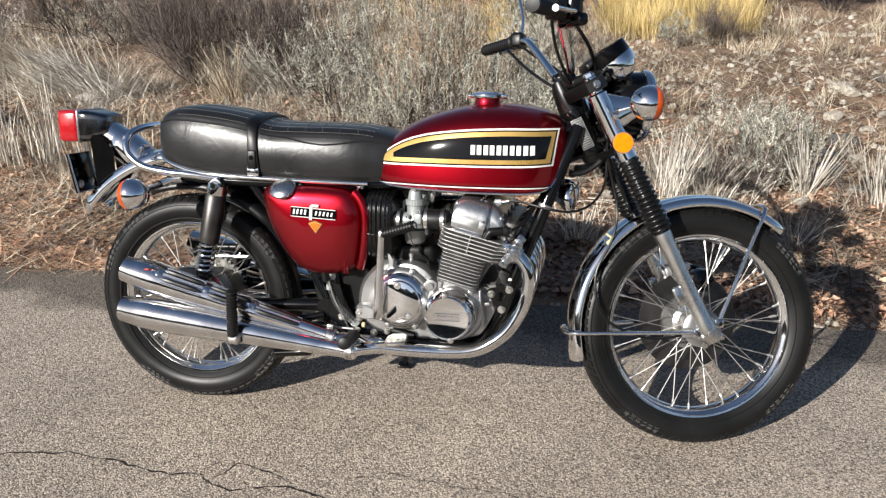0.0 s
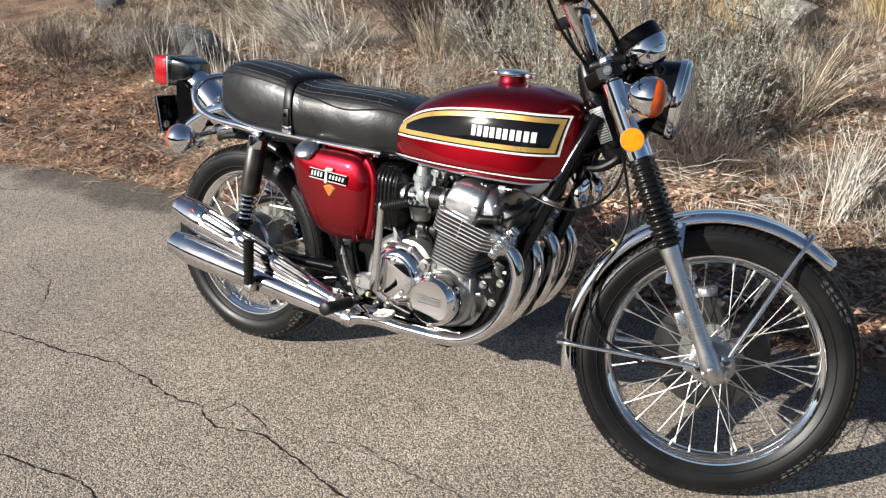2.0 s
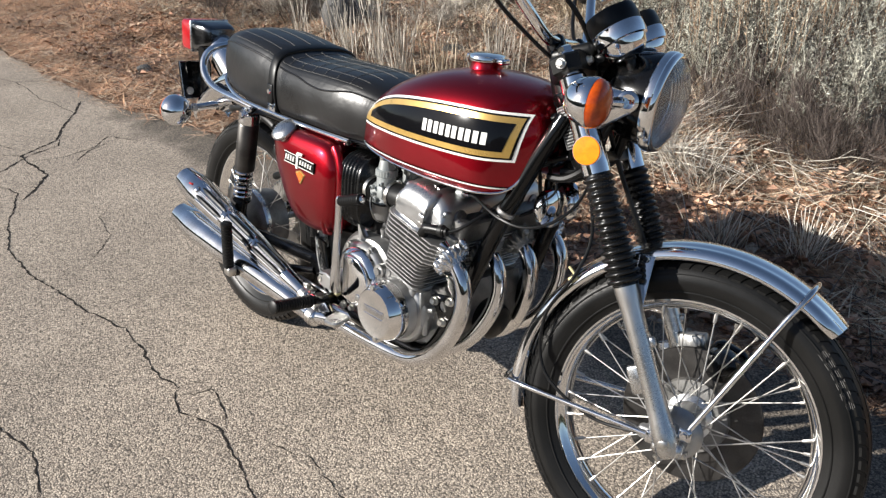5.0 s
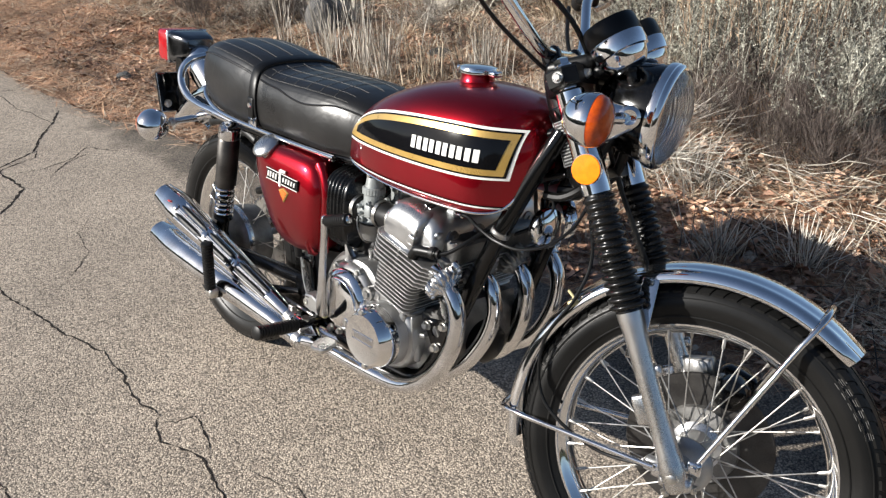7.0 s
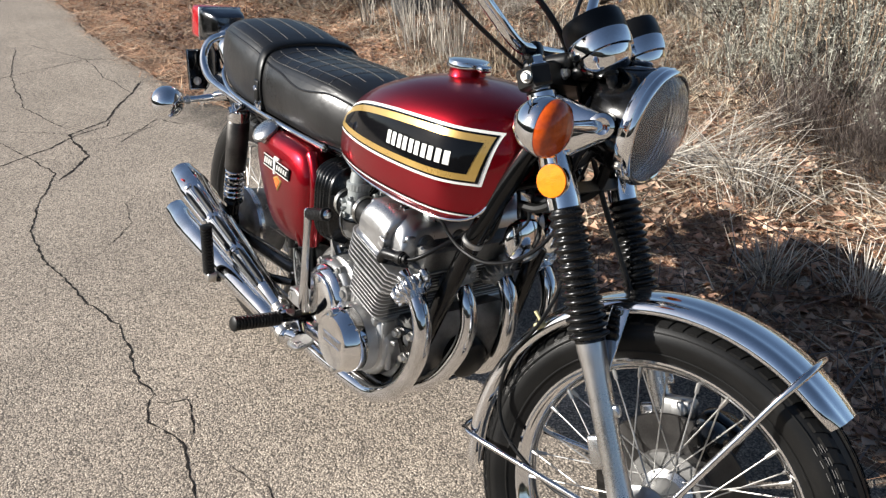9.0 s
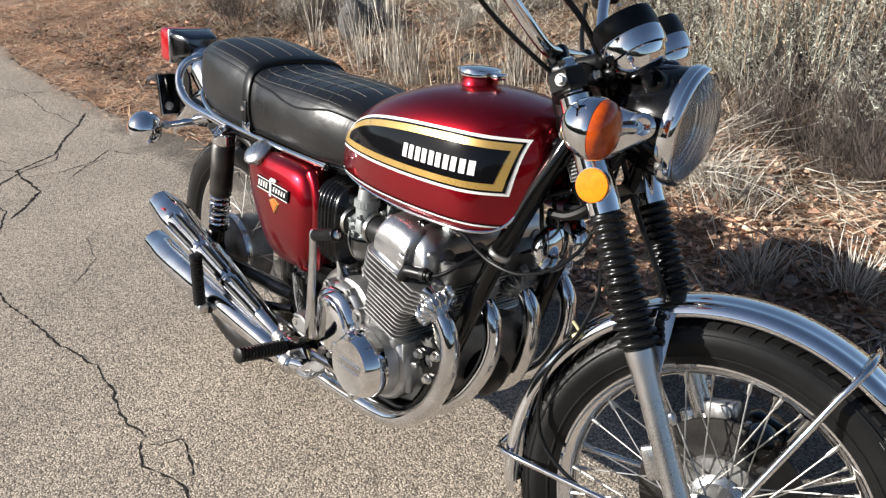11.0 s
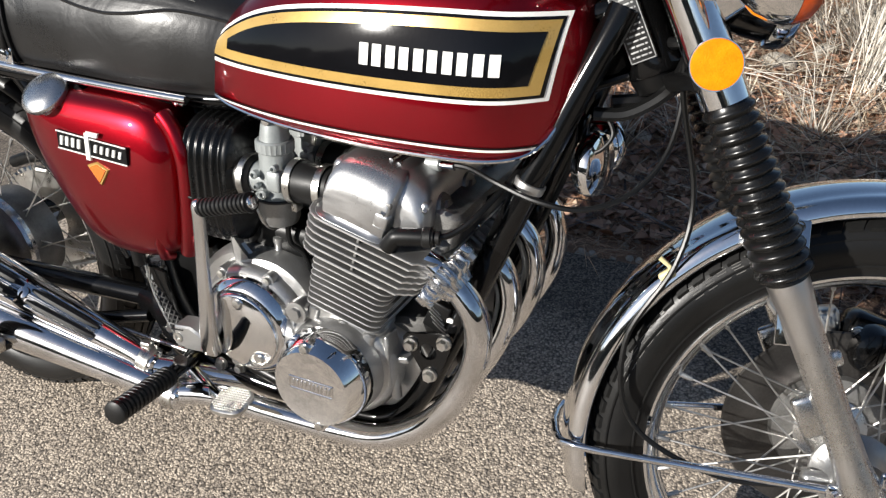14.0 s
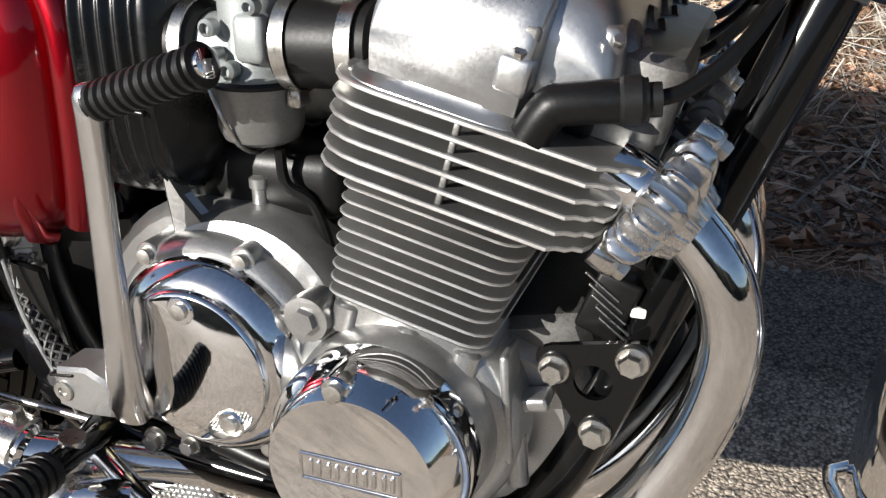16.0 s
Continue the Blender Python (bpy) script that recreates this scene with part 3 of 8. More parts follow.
for i in range(8):
    t = 2 * math.pi * i / 8
    carrier.bolt(fc + Vector((math.cos(t) * 0.066, 0.067, math.sin(t) * 0.066)), (0, 1, 0), 0.005, 0.005)
    carrier.bolt(fc + Vector((math.cos(t) * 0.040, -0.053, math.sin(t) * 0.040)), (0, -1, 0), 0.005, 0.004)
part("disc_carrier", carrier, FIN_DARK, fw)
spd = Geo().lathe([(-0.088, 0.018), (-0.086, 0.032), (-0.072, 0.036), (-0.058, 0.044), (-0.054, 0.052), (-0.050, 0.052)], fc, (0, 1, 0), 36)
spd.rbox(fc + Vector((-0.035, -0.072, -0.010)), (0.06, 0.022, 0.026), 0.008)
part("speedometer_drive", spd, CAST, fw, "cast aluminium speedometer drive")
axle = Geo().lathe([(-0.118, 0.009), (-0.116, 0.014), (-0.100, 0.0145), (0.100, 0.0145), (0.112, 0.014), (0.114, 0.008)], fc, (0, 1, 0), 24)
part("axle", axle, STEEL, fw)

rc = Vector((0.008, 0, 0.322))
drum = Geo().lathe([(-0.090, 0.020), (-0.089, 0.034), (-0.080, 0.040), (-0.078, 0.088), (-0.070, 0.098), (-0.056, 0.102), (-0.050, 0.102), (0.02, 0.096), (0.04, 0.05)], rc, (0, 1, 0), 64)
part("brake_drum", drum, FIN_DARK, rw, "grey cast brake drum")
lip = Geo().lathe([(-0.060, 0.1005), (-0.064, 0.106), (-0.058, 0.110), (-0.048, 0.108), (-0.046, 0.1025)], rc, (0, 1, 0), 64, caps=False)
part("drum_rim", lip, POLISHED, rw)
spr = Geo()
for i in range(44):
    t0 = 2 * math.pi * i / 44
    spr.add([(0.008 + 0.105 * math.cos(t0 + e), s, 0.322 + 0.105 * math.sin(t0 + e)) for s in (0.072, 0.079) for e in (-0.05, 0.05)]
            + [(0.008 + 0.114 * math.cos(t0 + e), s, 0.322 + 0.114 * math.sin(t0 + e)) for s in (0.072, 0.079) for e in (-0.025, 0.025)],
            [(0, 1, 5, 4), (2, 6, 7, 3), (4, 5, 7, 6), (0, 4, 6, 2), (1, 3, 7, 5)])
spr.lathe([(0.072, 0.05), (0.072, 0.106), (0.079, 0.106), (0.079, 0.05)], rc, (0, 1, 0), 64, loop=True)
part("sprocket", spr, STEEL, rw, "toothed steel rear sprocket")
part("axle", Geo().lathe([(-0.150, 0.008), (-0.148, 0.016), (-0.136, 0.016), (-0.134, 0.010), (0.134, 0.010), (0.150, 0.016), (0.152, 0.008)], rc, (0, 1, 0), 6), STEEL, rw)


# -- fenders
def fender(c, radius, half, a0, a1, drop=0.024, n=64):
    """A curved chrome mudguard of thin sheet, with a rolled rim and a raised centre rib."""
    sec = [(-half, -drop), (-half * 1.03, -drop * 0.8), (-half * 0.98, -drop * 0.45), (-half * 0.84, -drop * 0.16), (-half * 0.62, -0.0015), (-half * 0.40, 0.0020), (-half * 0.18, 0.0040), (0, 0.0046),
           (half * 0.18, 0.0040), (half * 0.40, 0.0020), (half * 0.62, -0.0015), (half * 0.84, -drop * 0.16), (half * 0.98, -drop * 0.45), (half * 1.03, -drop * 0.8), (half, -drop)]
    sec = [(p.x, p.z) for p in smooth_path([(s, 0, r) for s, r in sec], 3)]
    sec = sec + [(s * 0.955, r - 0.0022) for s, r in reversed(sec)]
    rings = []
    for i in range(n + 1):
        k = min(i, n - i)
        t = radians(a0 + (a1 - a0) * i / n)
        e = 1.0 - 0.20 * max(0.0, 1 - k / 3.0) ** 2
        rings.append([Vector((c[0] + math.cos(t) * (radius + r), s * e, c[2] + math.sin(t) * (radius + r))) for s, r in sec])
    return Geo().loft(rings)


ff = part("front_fender", fender(fc, 0.356, 0.052, 50.5, 196), CHROME, bike, "chromed steel front mudguard", STEER, 30)


def stay(a, back):
    """A bent rod from both fork ends over the fender at the angle a."""
    r = 0.366
    t = radians(a)
    out = Vector((math.cos(t), 0, math.sin(t)))
    root = fc + Vector((-0.030 if back else 0.026, 0, -0.004 if back else 0.022))
    path = [root + Vector((0, -0.098, 0)), fc + out * (r - 0.06) + Vector((0, -0.066, 0)), fc + out * (r - 0.025) + Vector((0, -0.060, 0)), fc + out * (r - 0.004) + Vector((0, -0.050, 0)), fc + out * (r + 0.002) + Vector((0, -0.030, 0)),
            fc + out * (r + 0.005), fc + out * (r + 0.002) + Vector((0, 0.030, 0)), fc + out * (r - 0.004) + Vector((0, 0.050, 0)), fc + out * (r - 0.025) + Vector((0, 0.060, 0)), fc + out * (r - 0.06) + Vector((0, 0.066, 0)), root + Vector((0, 0.098, 0))]
    g = Geo().tube(path, 0.0055, 10)
    for s in (-1, 1):
        g.rbox(root + Vector((0, s * 0.103, 0)), (0.026, 0.008, 0.024), 0.006)
        g.bolt(root + Vector((0, s * 0.107, 0)), (0, s, 0), 0.0065, 0.006)
    return g


part("fender_stay", stay(63.5, False), CHROME_WORN, ff)
part("fender_stay", stay(182.5, True), CHROME_WORN, ff)
for s in (-1, 1):
    br = Geo()
    p = fork(0.215, s * 0.090, -0.020)
    q = fc + Vector((math.cos(radians(112)), 0, math.sin(radians(112)))) * 0.335 + Vector((0, s * 0.055, 0))
    br.rbox(p.lerp(q, 0.5), (0.030, 0.004, (p - q).length + 0.012), 0.002, Matrix.Rotation(math.atan2((q - p).x, (q - p).z), 4, "Y") @ Matrix.Rotation(-math.atan2((q - p).y, (q - p).length), 4, "X"))
    br.bolt(q + Vector((0, s * 0.004, 0)), (0, s, 0), 0.006, 0.005)
    part("fender_bracket", br, CHROME_WORN, ff)
clip = Geo()
cp = Vector((1.219, -0.050, 0.560))
clip.rbox(cp, (0.020, 0.010, 0.012), 0.003, Matrix.Rotation(radians(-40), 4, "Y"))
clip.tube([cp + Vector((0.006, -0.004, 0.0)), cp + Vector((0.0, -0.006, 0.014)), cp + Vector((-0.012, -0.004, 0.022))], 0.003, 8)
part("cable_clip", clip, YELLOW, ff, "yellowed plastic cable clip")

# -- fork
for s in (-1, 1):
    v = s * 0.106
    leg = Geo().lathe([(-0.030, 0.012), (-0.028, 0.020), (-0.018, 0.024), (0.020, 0.024), (0.045, 0.0205), (0.10, 0.0195), (0.24, 0.0200), (0.262, 0.0215), (0.285, 0.0235), (0.300, 0.0235), (0.304, 0.018)], fork(0, v), HEAD, 32)
    leg.rbox(fork(-0.012, v), (0.060, 0.030, 0.026), 0.010, Matrix.Rotation(-RAKE * 0.2, 4, "Y"))
    leg.rbox(fork(0.185, v, 0.020), (0.018, 0.012, 0.020), 0.005, Matrix.Rotation(-RAKE, 4, "Y"))
    leg.rbox(fork(0.120, v - s * 0.004, -0.026), (0.030, 0.014, 0.055), 0.006, Matrix.Rotation(-RAKE, 4, "Y"))
    fl = part("fork_leg", leg, BRUSHED, bike, "brushed aluminium fork lower leg", STEER)
    nuts = Geo()
    for e in (-0.024, 0.026):
        nuts.bolt(fork(-0.026, v, e), -HEAD, 0.006, 0.010)
    nuts.bolt(fork(0.0, v + s * 0.020), (0, s, 0), 0.010, 0.004)
    part("axle_clamp_nut", nuts, STEEL, fl)
    prof = [(0.296, 0.024)]
    n, z0, z1 = 15, 0.300, 0.505
    for i in range(n):
        a, b = z0 + (z1 - z0) * i / n, z0 + (z1 - z0) * (i + 1) / n
        big = 0.0325 - 0.004 * i / n
        prof += [(a + (b - a) * 0.06, 0.0235), (a + (b - a) * 0.32, big - 0.001), (a + (b - a) * 0.5, big), (a + (b - a) * 0.68, big - 0.001), (a + (b - a) * 0.94, 0.0235)]
    prof += [(0.508, 0.024), (0.512, 0.020)]
    part("fork_boot", Geo().lathe(prof, fork(0, v), HEAD, 32), BOOT, bike, "ribbed black rubber fork gaiter", STEER, 60)
    ear = Geo().lathe([(0.505, 0.021), (0.508, 0.0265), (0.560, 0.0265), (0.600, 0.0255), (0.690, 0.0255), (0.694, 0.022)], fork(0, v), HEAD, 32)
    tip = Vector((1.268, s * 0.094, 0.917))
    base = fork(0.640, v, 0.006)
    d = (tip - base)
    up = HEAD
    rings = []
    for k, (f, hh, ww) in enumerate(((0, 0.056, 0.021), (0.25, 0.049, 0.0205), (0.55, 0.038, 0.0195), (0.85, 0.027, 0.0185), (1.0, 0.0225, 0.0175))):
        c = base.lerp(tip, f)
        rings.append([c + up * (hh * math.sin(t)) + Vector((0, 1, 0)) * (ww * math.cos(t)) for t in (2 * math.pi * j / 24 for j in range(24))])
    ear.loft(rings)
    ob = part("headlight_ear", ear, CHROME, bike, "chromed fork ear with conical headlight mount", STEER)
    boss = Geo().lathe([(-0.004, 0.0190), (0.004, 0.0205), (0.012, 0.0195), (0.015, 0.013), (0.011, 0.006)], tip + Vector((0, s * 0.008, 0)), (0.35, s, 0), 24)
    part("mount_boss", boss, CHROME_WORN, ob)
    ref = Geo().lathe([(0.0, 0.026), (0.009, 0.0275), (0.011, 0.0272)], Vector((1.222, s * 0.127, 0.819)) - Vector((0, s * 0.006, 0)), (0, s, 0), 40)
    rb = part("reflector_base", ref, CHROME, ob)
    face = Geo().lathe([(0.0, 0.0262), (0.0022, 0.0255), (0.0030, 0.010), (0.0031, 0.0)], Vector((1.222, s * 0.127, 0.819)) + Vector((0, s * 0.0055, 0)), (0, s, 0), 40)
    part("side_reflector", face, REFLEX, bike, "round amber side reflector", STEER)
    tube = Geo().lathe([(0.690, 0.0175), (0.735, 0.0175), (0.739, 0.014)], fork(0, v), HEAD, 24)
    tube.lathe([(0.739, 0.015), (0.748, 0.0145), (0.751, 0.009)], fork(0, v), HEAD, 6)
    part("fork_top_nut", tube, CHROME, bike, "", STEER)

tree = Geo()
for s0, h in ((0.715, 0.034), (0.538, 0.030)):
    sec = []
    outline = [(-0.145, 0.010), (-0.135, -0.024), (-0.100, -0.030), (-0.05, -0.062), (0.05, -0.062), (0.100, -0.030), (0.135, -0.024), (0.145, 0.010), (0.125, 0.030), (0.08, 0.028), (-0.08, 0.028), (-0.125, 0.030)]
    if s0 < 0.6:
        outline, h = [(y * 0.88, x * 0.60 - 0.012) for y, x in outline], 0.018
    tree.loft([[fork(s0 + z, y * k, x * k) for y, x in outline] for z, k in ((-h / 2, 0.96), (-h / 2 + 0.004, 1.0), (h / 2 - 0.004, 1.0), (h / 2, 0.96))])
tree.lathe([(0.528, 0.020), (0.532, 0.028), (0.545, 0.031), (0.70, 0.033), (0.74, 0.028), (0.765, 0.020), (0.768, 0.012)], fork(0, 0, -0.052), HEAD, 28)
part("fork_clamp", tree, MATT, bike, "black painted fork yokes", STEER)
part("stem_nut", Geo().lathe([(0.0, 0.019), (0.012, 0.019), (0.016, 0.014)], fork(0.733, 0, -0.052), HEAD, 6), STEEL, bike, "", STEER)
for s in (-1, 1):
    part("yoke_bolt", Geo().bolt(fork(0.715, s * 0.146, 0.0), (0, s, 0), 0.0075, 0.008), STEEL, bike, "", STEER)
    part("yoke_bolt", Geo().bolt(fork(0.715, s * 0.080, 0.030), FWD, 0.007, 0.008), STEEL, bike, "", STEER)

# -- headlight
hc, hd = Vector((1.300, 0, 0.924)), Vector((0.995, 0, -0.08)).normalized()
shell = Geo().lathe([(-0.125, 0.0), (-0.122, 0.022), (-0.112, 0.045), (-0.090, 0.068), (-0.055, 0.083), (-0.015, 0.089), (0.0, 0.090)], hc, hd, 48)
hl = part("headlight", shell, BLACK, bike, "round headlamp with a black shell", STEER)
ring = Geo().lathe([(-0.009, 0.0905), (-0.008, 0.0945), (-0.005, 0.0955), (0.000, 0.0960), (0.006, 0.0960), (0.0075, 0.0945), (0.0125, 0.0940), (0.0165, 0.0915), (0.0180, 0.0880), (0.0165, 0.0855), (0.008, 0.085), (-0.006, 0.087)], hc, hd, 64, loop=True)
part("headlight_rim", ring, CHROME, hl, "polished chrome rim")
lens = Geo().lathe([(0.0135, 0.0862), (0.024, 0.076), (0.0325, 0.060), (0.0385, 0.042), (0.042, 0.021), (0.043, 0.0), (0.0395, 0.0), (0.0385, 0.021), (0.035, 0.042), (0.029, 0.060), (0.0205, 0.076), (0.010, 0.0862)], hc, hd, 48, loop=False, caps=False)
gl = part("headlight_lens", lens, LENS, hl, "ribbed clear glass lens")
gl.visible_shadow = False
bowl = Geo().lathe([(0.010, 0.0845), (-0.008, 0.076), (-0.026, 0.061), (-0.042, 0.040), (-0.050, 0.018), (-0.051, 0.0)], hc, hd, 40, caps=False)
bowl.lathe([(-0.050, 0.010), (-0.026, 0.010), (-0.022, 0.006), (-0.021, 0.0)], hc, hd, 16, caps=False)
part("reflector_bowl", bowl, REFLECTOR, hl)
for s in (-1, 1):
    part("headlight_bolt", Geo().bolt(hc + hd * -0.03 + Vector((0, s * 0.087, 0)), (0, s, 0), 0.008, 0.012), STEEL, hl)
    part("rim_screw", Geo().bolt(hc + hd * -0.005 + Vector((0, s * 0.072, -0.062)), (0, s * 0.7, -0.7), 0.005, 0.006), STEEL, hl)


# -- turn signals
def turn_signal(c, facing, root, m):
    c, f, root = Vector(c), Vector(facing).normalized(), Vector(root)
    body = Geo().lathe([(-0.046, 0.0), (-0.044, 0.012), (-0.036, 0.026), (-0.022, 0.037), (-0.006, 0.0425), (0.006, 0.0435), (0.009, 0.0425)], c, f, 40)
    ob = part("turn_signal", body, CHROME, bike, "chrome bullet turn signal with amber lens", m)
    lens = Geo().lathe([(0.006, 0.0415), (0.012, 0.0420), (0.022, 0.0385), (0.030, 0.028), (0.034, 0.014), (0.035, 0.0)], c, f, 40, caps=False)
    part("lens", lens, AMBER, ob, "ribbed amber plastic lens")
    d = (root - c).normalized()
    st = Geo().tube([c + d * 0.030, c + d * 0.044, c.lerp(root, 0.55), root - d * 0.012, root], [0.012, 0.0085, 0.0085, 0.011, 0.014], 16)
    part("stalk", st, CHROME, ob)
    nut = Geo().lathe([(0, 0.011), (0.012, 0.011)], c + d * 0.046, d, 6)
    part("stalk_nut", nut, STEEL, ob)


for s in (-1, 1):
    turn_signal((1.250, -0.240 if s < 0 else 0.182, 0.910), (0.99, 0, -0.05), (1.262, s * 0.105, 0.914), STEER)
    turn_signal((-0.040, s * 0.262, 0.676), (-0.99, 0, -0.08), (-0.025, s * 0.115, 0.690), None)

# -- gauges
gax = Vector((-0.62, 0, 0.785)).normalized()
for s in (-1, 1):
    g0 = Vector((1.222, s * 0.066, 1.020))
    cup = Geo().lathe([(-0.036, 0.0), (-0.035, 0.020), (-0.030, 0.032), (-0.018, 0.0405), (-0.006, 0.0435), (-0.004, 0.0480), (0.004, 0.0495), (0.020, 0.0495), (0.024, 0.0470)], g0, gax, 40)
    gg = part("gauge", cup, CHROME, bike, "round instrument with chrome cup and black bezel", STEER)
    bez = Geo().lathe([(0.020, 0.0465), (0.024, 0.0485), (0.036, 0.0490), (0.050, 0.0480), (0.056, 0.0455), (0.056, 0.041), (0.047, 0.0405)], g0, gax, 40, caps=False)
    part("bezel", bez, MATT, gg, "black plastic bezel")
    part("dial", Geo().lathe([(0.044, 0.0410), (0.0455, 0.040), (0.0456, 0.0)], g0, gax, 32, caps=False), PANEL, gg)
    cg = part("dial_glass", Geo().lathe([(0.0505, 0.0415), (0.0525, 0.040), (0.054, 0.02), (0.0545, 0.0)], g0, gax, 32, caps=False), GLASS, gg)
    cg.visible_shadow = False
    hold = Geo().tube(smooth_path([g0 + gax * -0.032, g0 + gax * -0.055 + Vector((-0.006, 0, 0)), g0 + gax * -0.085 + Vector((-0.02, -s * 0.01, -0.01))]), [0.012] * 4 + [0.009] * 4 + [0.007] * 9, 12)
    part("cable_sleeve", hold, RUBBER, gg)
cl = Geo().rbox((1.168, 0, 1.030), (0.060, 0.085, 0.032), 0.010, Matrix.Rotation(radians(-38), 4, "Y"))
cl.rbox((1.190, 0, 0.985), (0.03, 0.15, 0.02), 0.008, Matrix.Rotation(radians(-38), 4, "Y"))
cl.rbox((1.135, 0, 0.985), (0.09, 0.17, 0.026), 0.010, Matrix.Rotation(radians(-20), 4, "Y"))
part("warning_light_console", cl, MATT, bike, "black warning-lamp console", STEER)

# -- handlebar
bar_half = [(1.095, 0.0, 1.000), (1.092, 0.060, 1.001), (1.088, 0.100, 1.010), (1.068, 0.150, 1.052), (1.040, 0.205, 1.105), (1.026, 0.245, 1.128), (1.000, 0.300, 1.134), (0.966, 0.370, 1.131), (0.930, 0.438, 1.127)]
path = smooth_path([(u, -v, w - 0.09 * max(0.0, v - 0.06)) for u, v, w in reversed(bar_half[1:])] + bar_half, 5)
hbar = part("handlebar", Geo().tube(path, 0.011, 14), CHROME, bike, "chromed tubular handlebar", STEER)
for s in (-1, 1):
    p0, p1 = Vector((1.000, s * 0.300, 1.134 - (0.022 if s < 0 else 0))), Vector((0.928, s * 0.441, 1.127 - (0.034 if s < 0 else 0)))
    d = (p1 - p0).normalized()
    L = (p1 - p0).length
    prof = [(0.0, 0.017), (0.004, 0.021), (0.010, 0.021), (0.014, 0.0165)]
    for i in range(12):
        z = 0.018 + i * (L - 0.03) / 12
        prof += [(z, 0.0160), (z + 0.004, 0.0175), (z + 0.007, 0.0160)]
    prof += [(L - 0.008, 0.018), (L, 0.0165), (L + 0.001, 0.008)]
    part("grip", Geo().lathe(prof, p0, d, 20), RUBBER, hbar, "ribbed black rubber grip")
    sw = Geo().rbox(p0 - d * 0.022, (0.040, 0.046, 0.044), 0.010, Matrix.Rotation(s * radians(-31), 4, "Z"))
    part("switch_housing", sw, MATT, hbar, "black switch housing")
    lv = Geo().tube(smooth_path([p0 - d * 0.035 + Vector((0.030, 0, 0)), p0 + d * 0.015 + Vector((0.055, 0, -0.004)), p0 + d * 0.08 + Vector((0.058, 0, -0.006)), p1 + Vector((0.050, 0, -0.006))]), [0.008] * 6 + [0.0055] * 18 + [0.0075], 10)
    part("lever", lv, POLISHED, hbar)
    cb = Geo().rbox((1.094, s * 0.052, 0.988), (0.036, 0.026, 0.052), 0.009, Matrix.Rotation(-RAKE, 4, "Y"))
    part("bar_clamp", cb, BLACK, hbar)
    st = Geo().tube(smooth_path([p0 - d * 0.03, p0 - d * 0.03 + Vector((0.01, s * 0.02, 0.07)), p0 - d * 0.02 + Vector((0.0, s * 0.06, 0.16)), p0 + Vector((-0.01, s * 0.08, 0.20))]), 0.005, 10)
    part("mirror_stem", st, CHROME, hbar)
    mc = p0 + Vector((-0.012, s * 0.085, 0.245))
    mir = Geo().lathe([(0.030, 0.0), (0.026, 0.025), (0.012, 0.046), (0.0, 0.052), (-0.004, 0.050)], mc, (1, 0, 0.05), 32)
    part("mirror", mir, CHROME, hbar, "round chrome mirror")
    part("mirror_glass", Geo().lathe([(-0.0042, 0.049), (-0.0050, 0.030), (-0.0052, 0.0)], mc, (1, 0, 0.05), 32, caps=False), POLISHED, hbar)
mcy = Geo().lathe([(0, 0.010), (0.003, 0.024), (0.040, 0.024), (0.042, 0.027), (0.052, 0.027), (0.055, 0.018)], (1.055, -0.255, 1.100), (0, 0, 1), 28)
mcy.rbox((1.058, -0.248, 1.098), (0.030, 0.080, 0.028), 0.008, Matrix.Rotation(radians(30), 4, "Z"))
part("master_cylinder", mcy, BLACK, hbar, "black brake master cylinder")

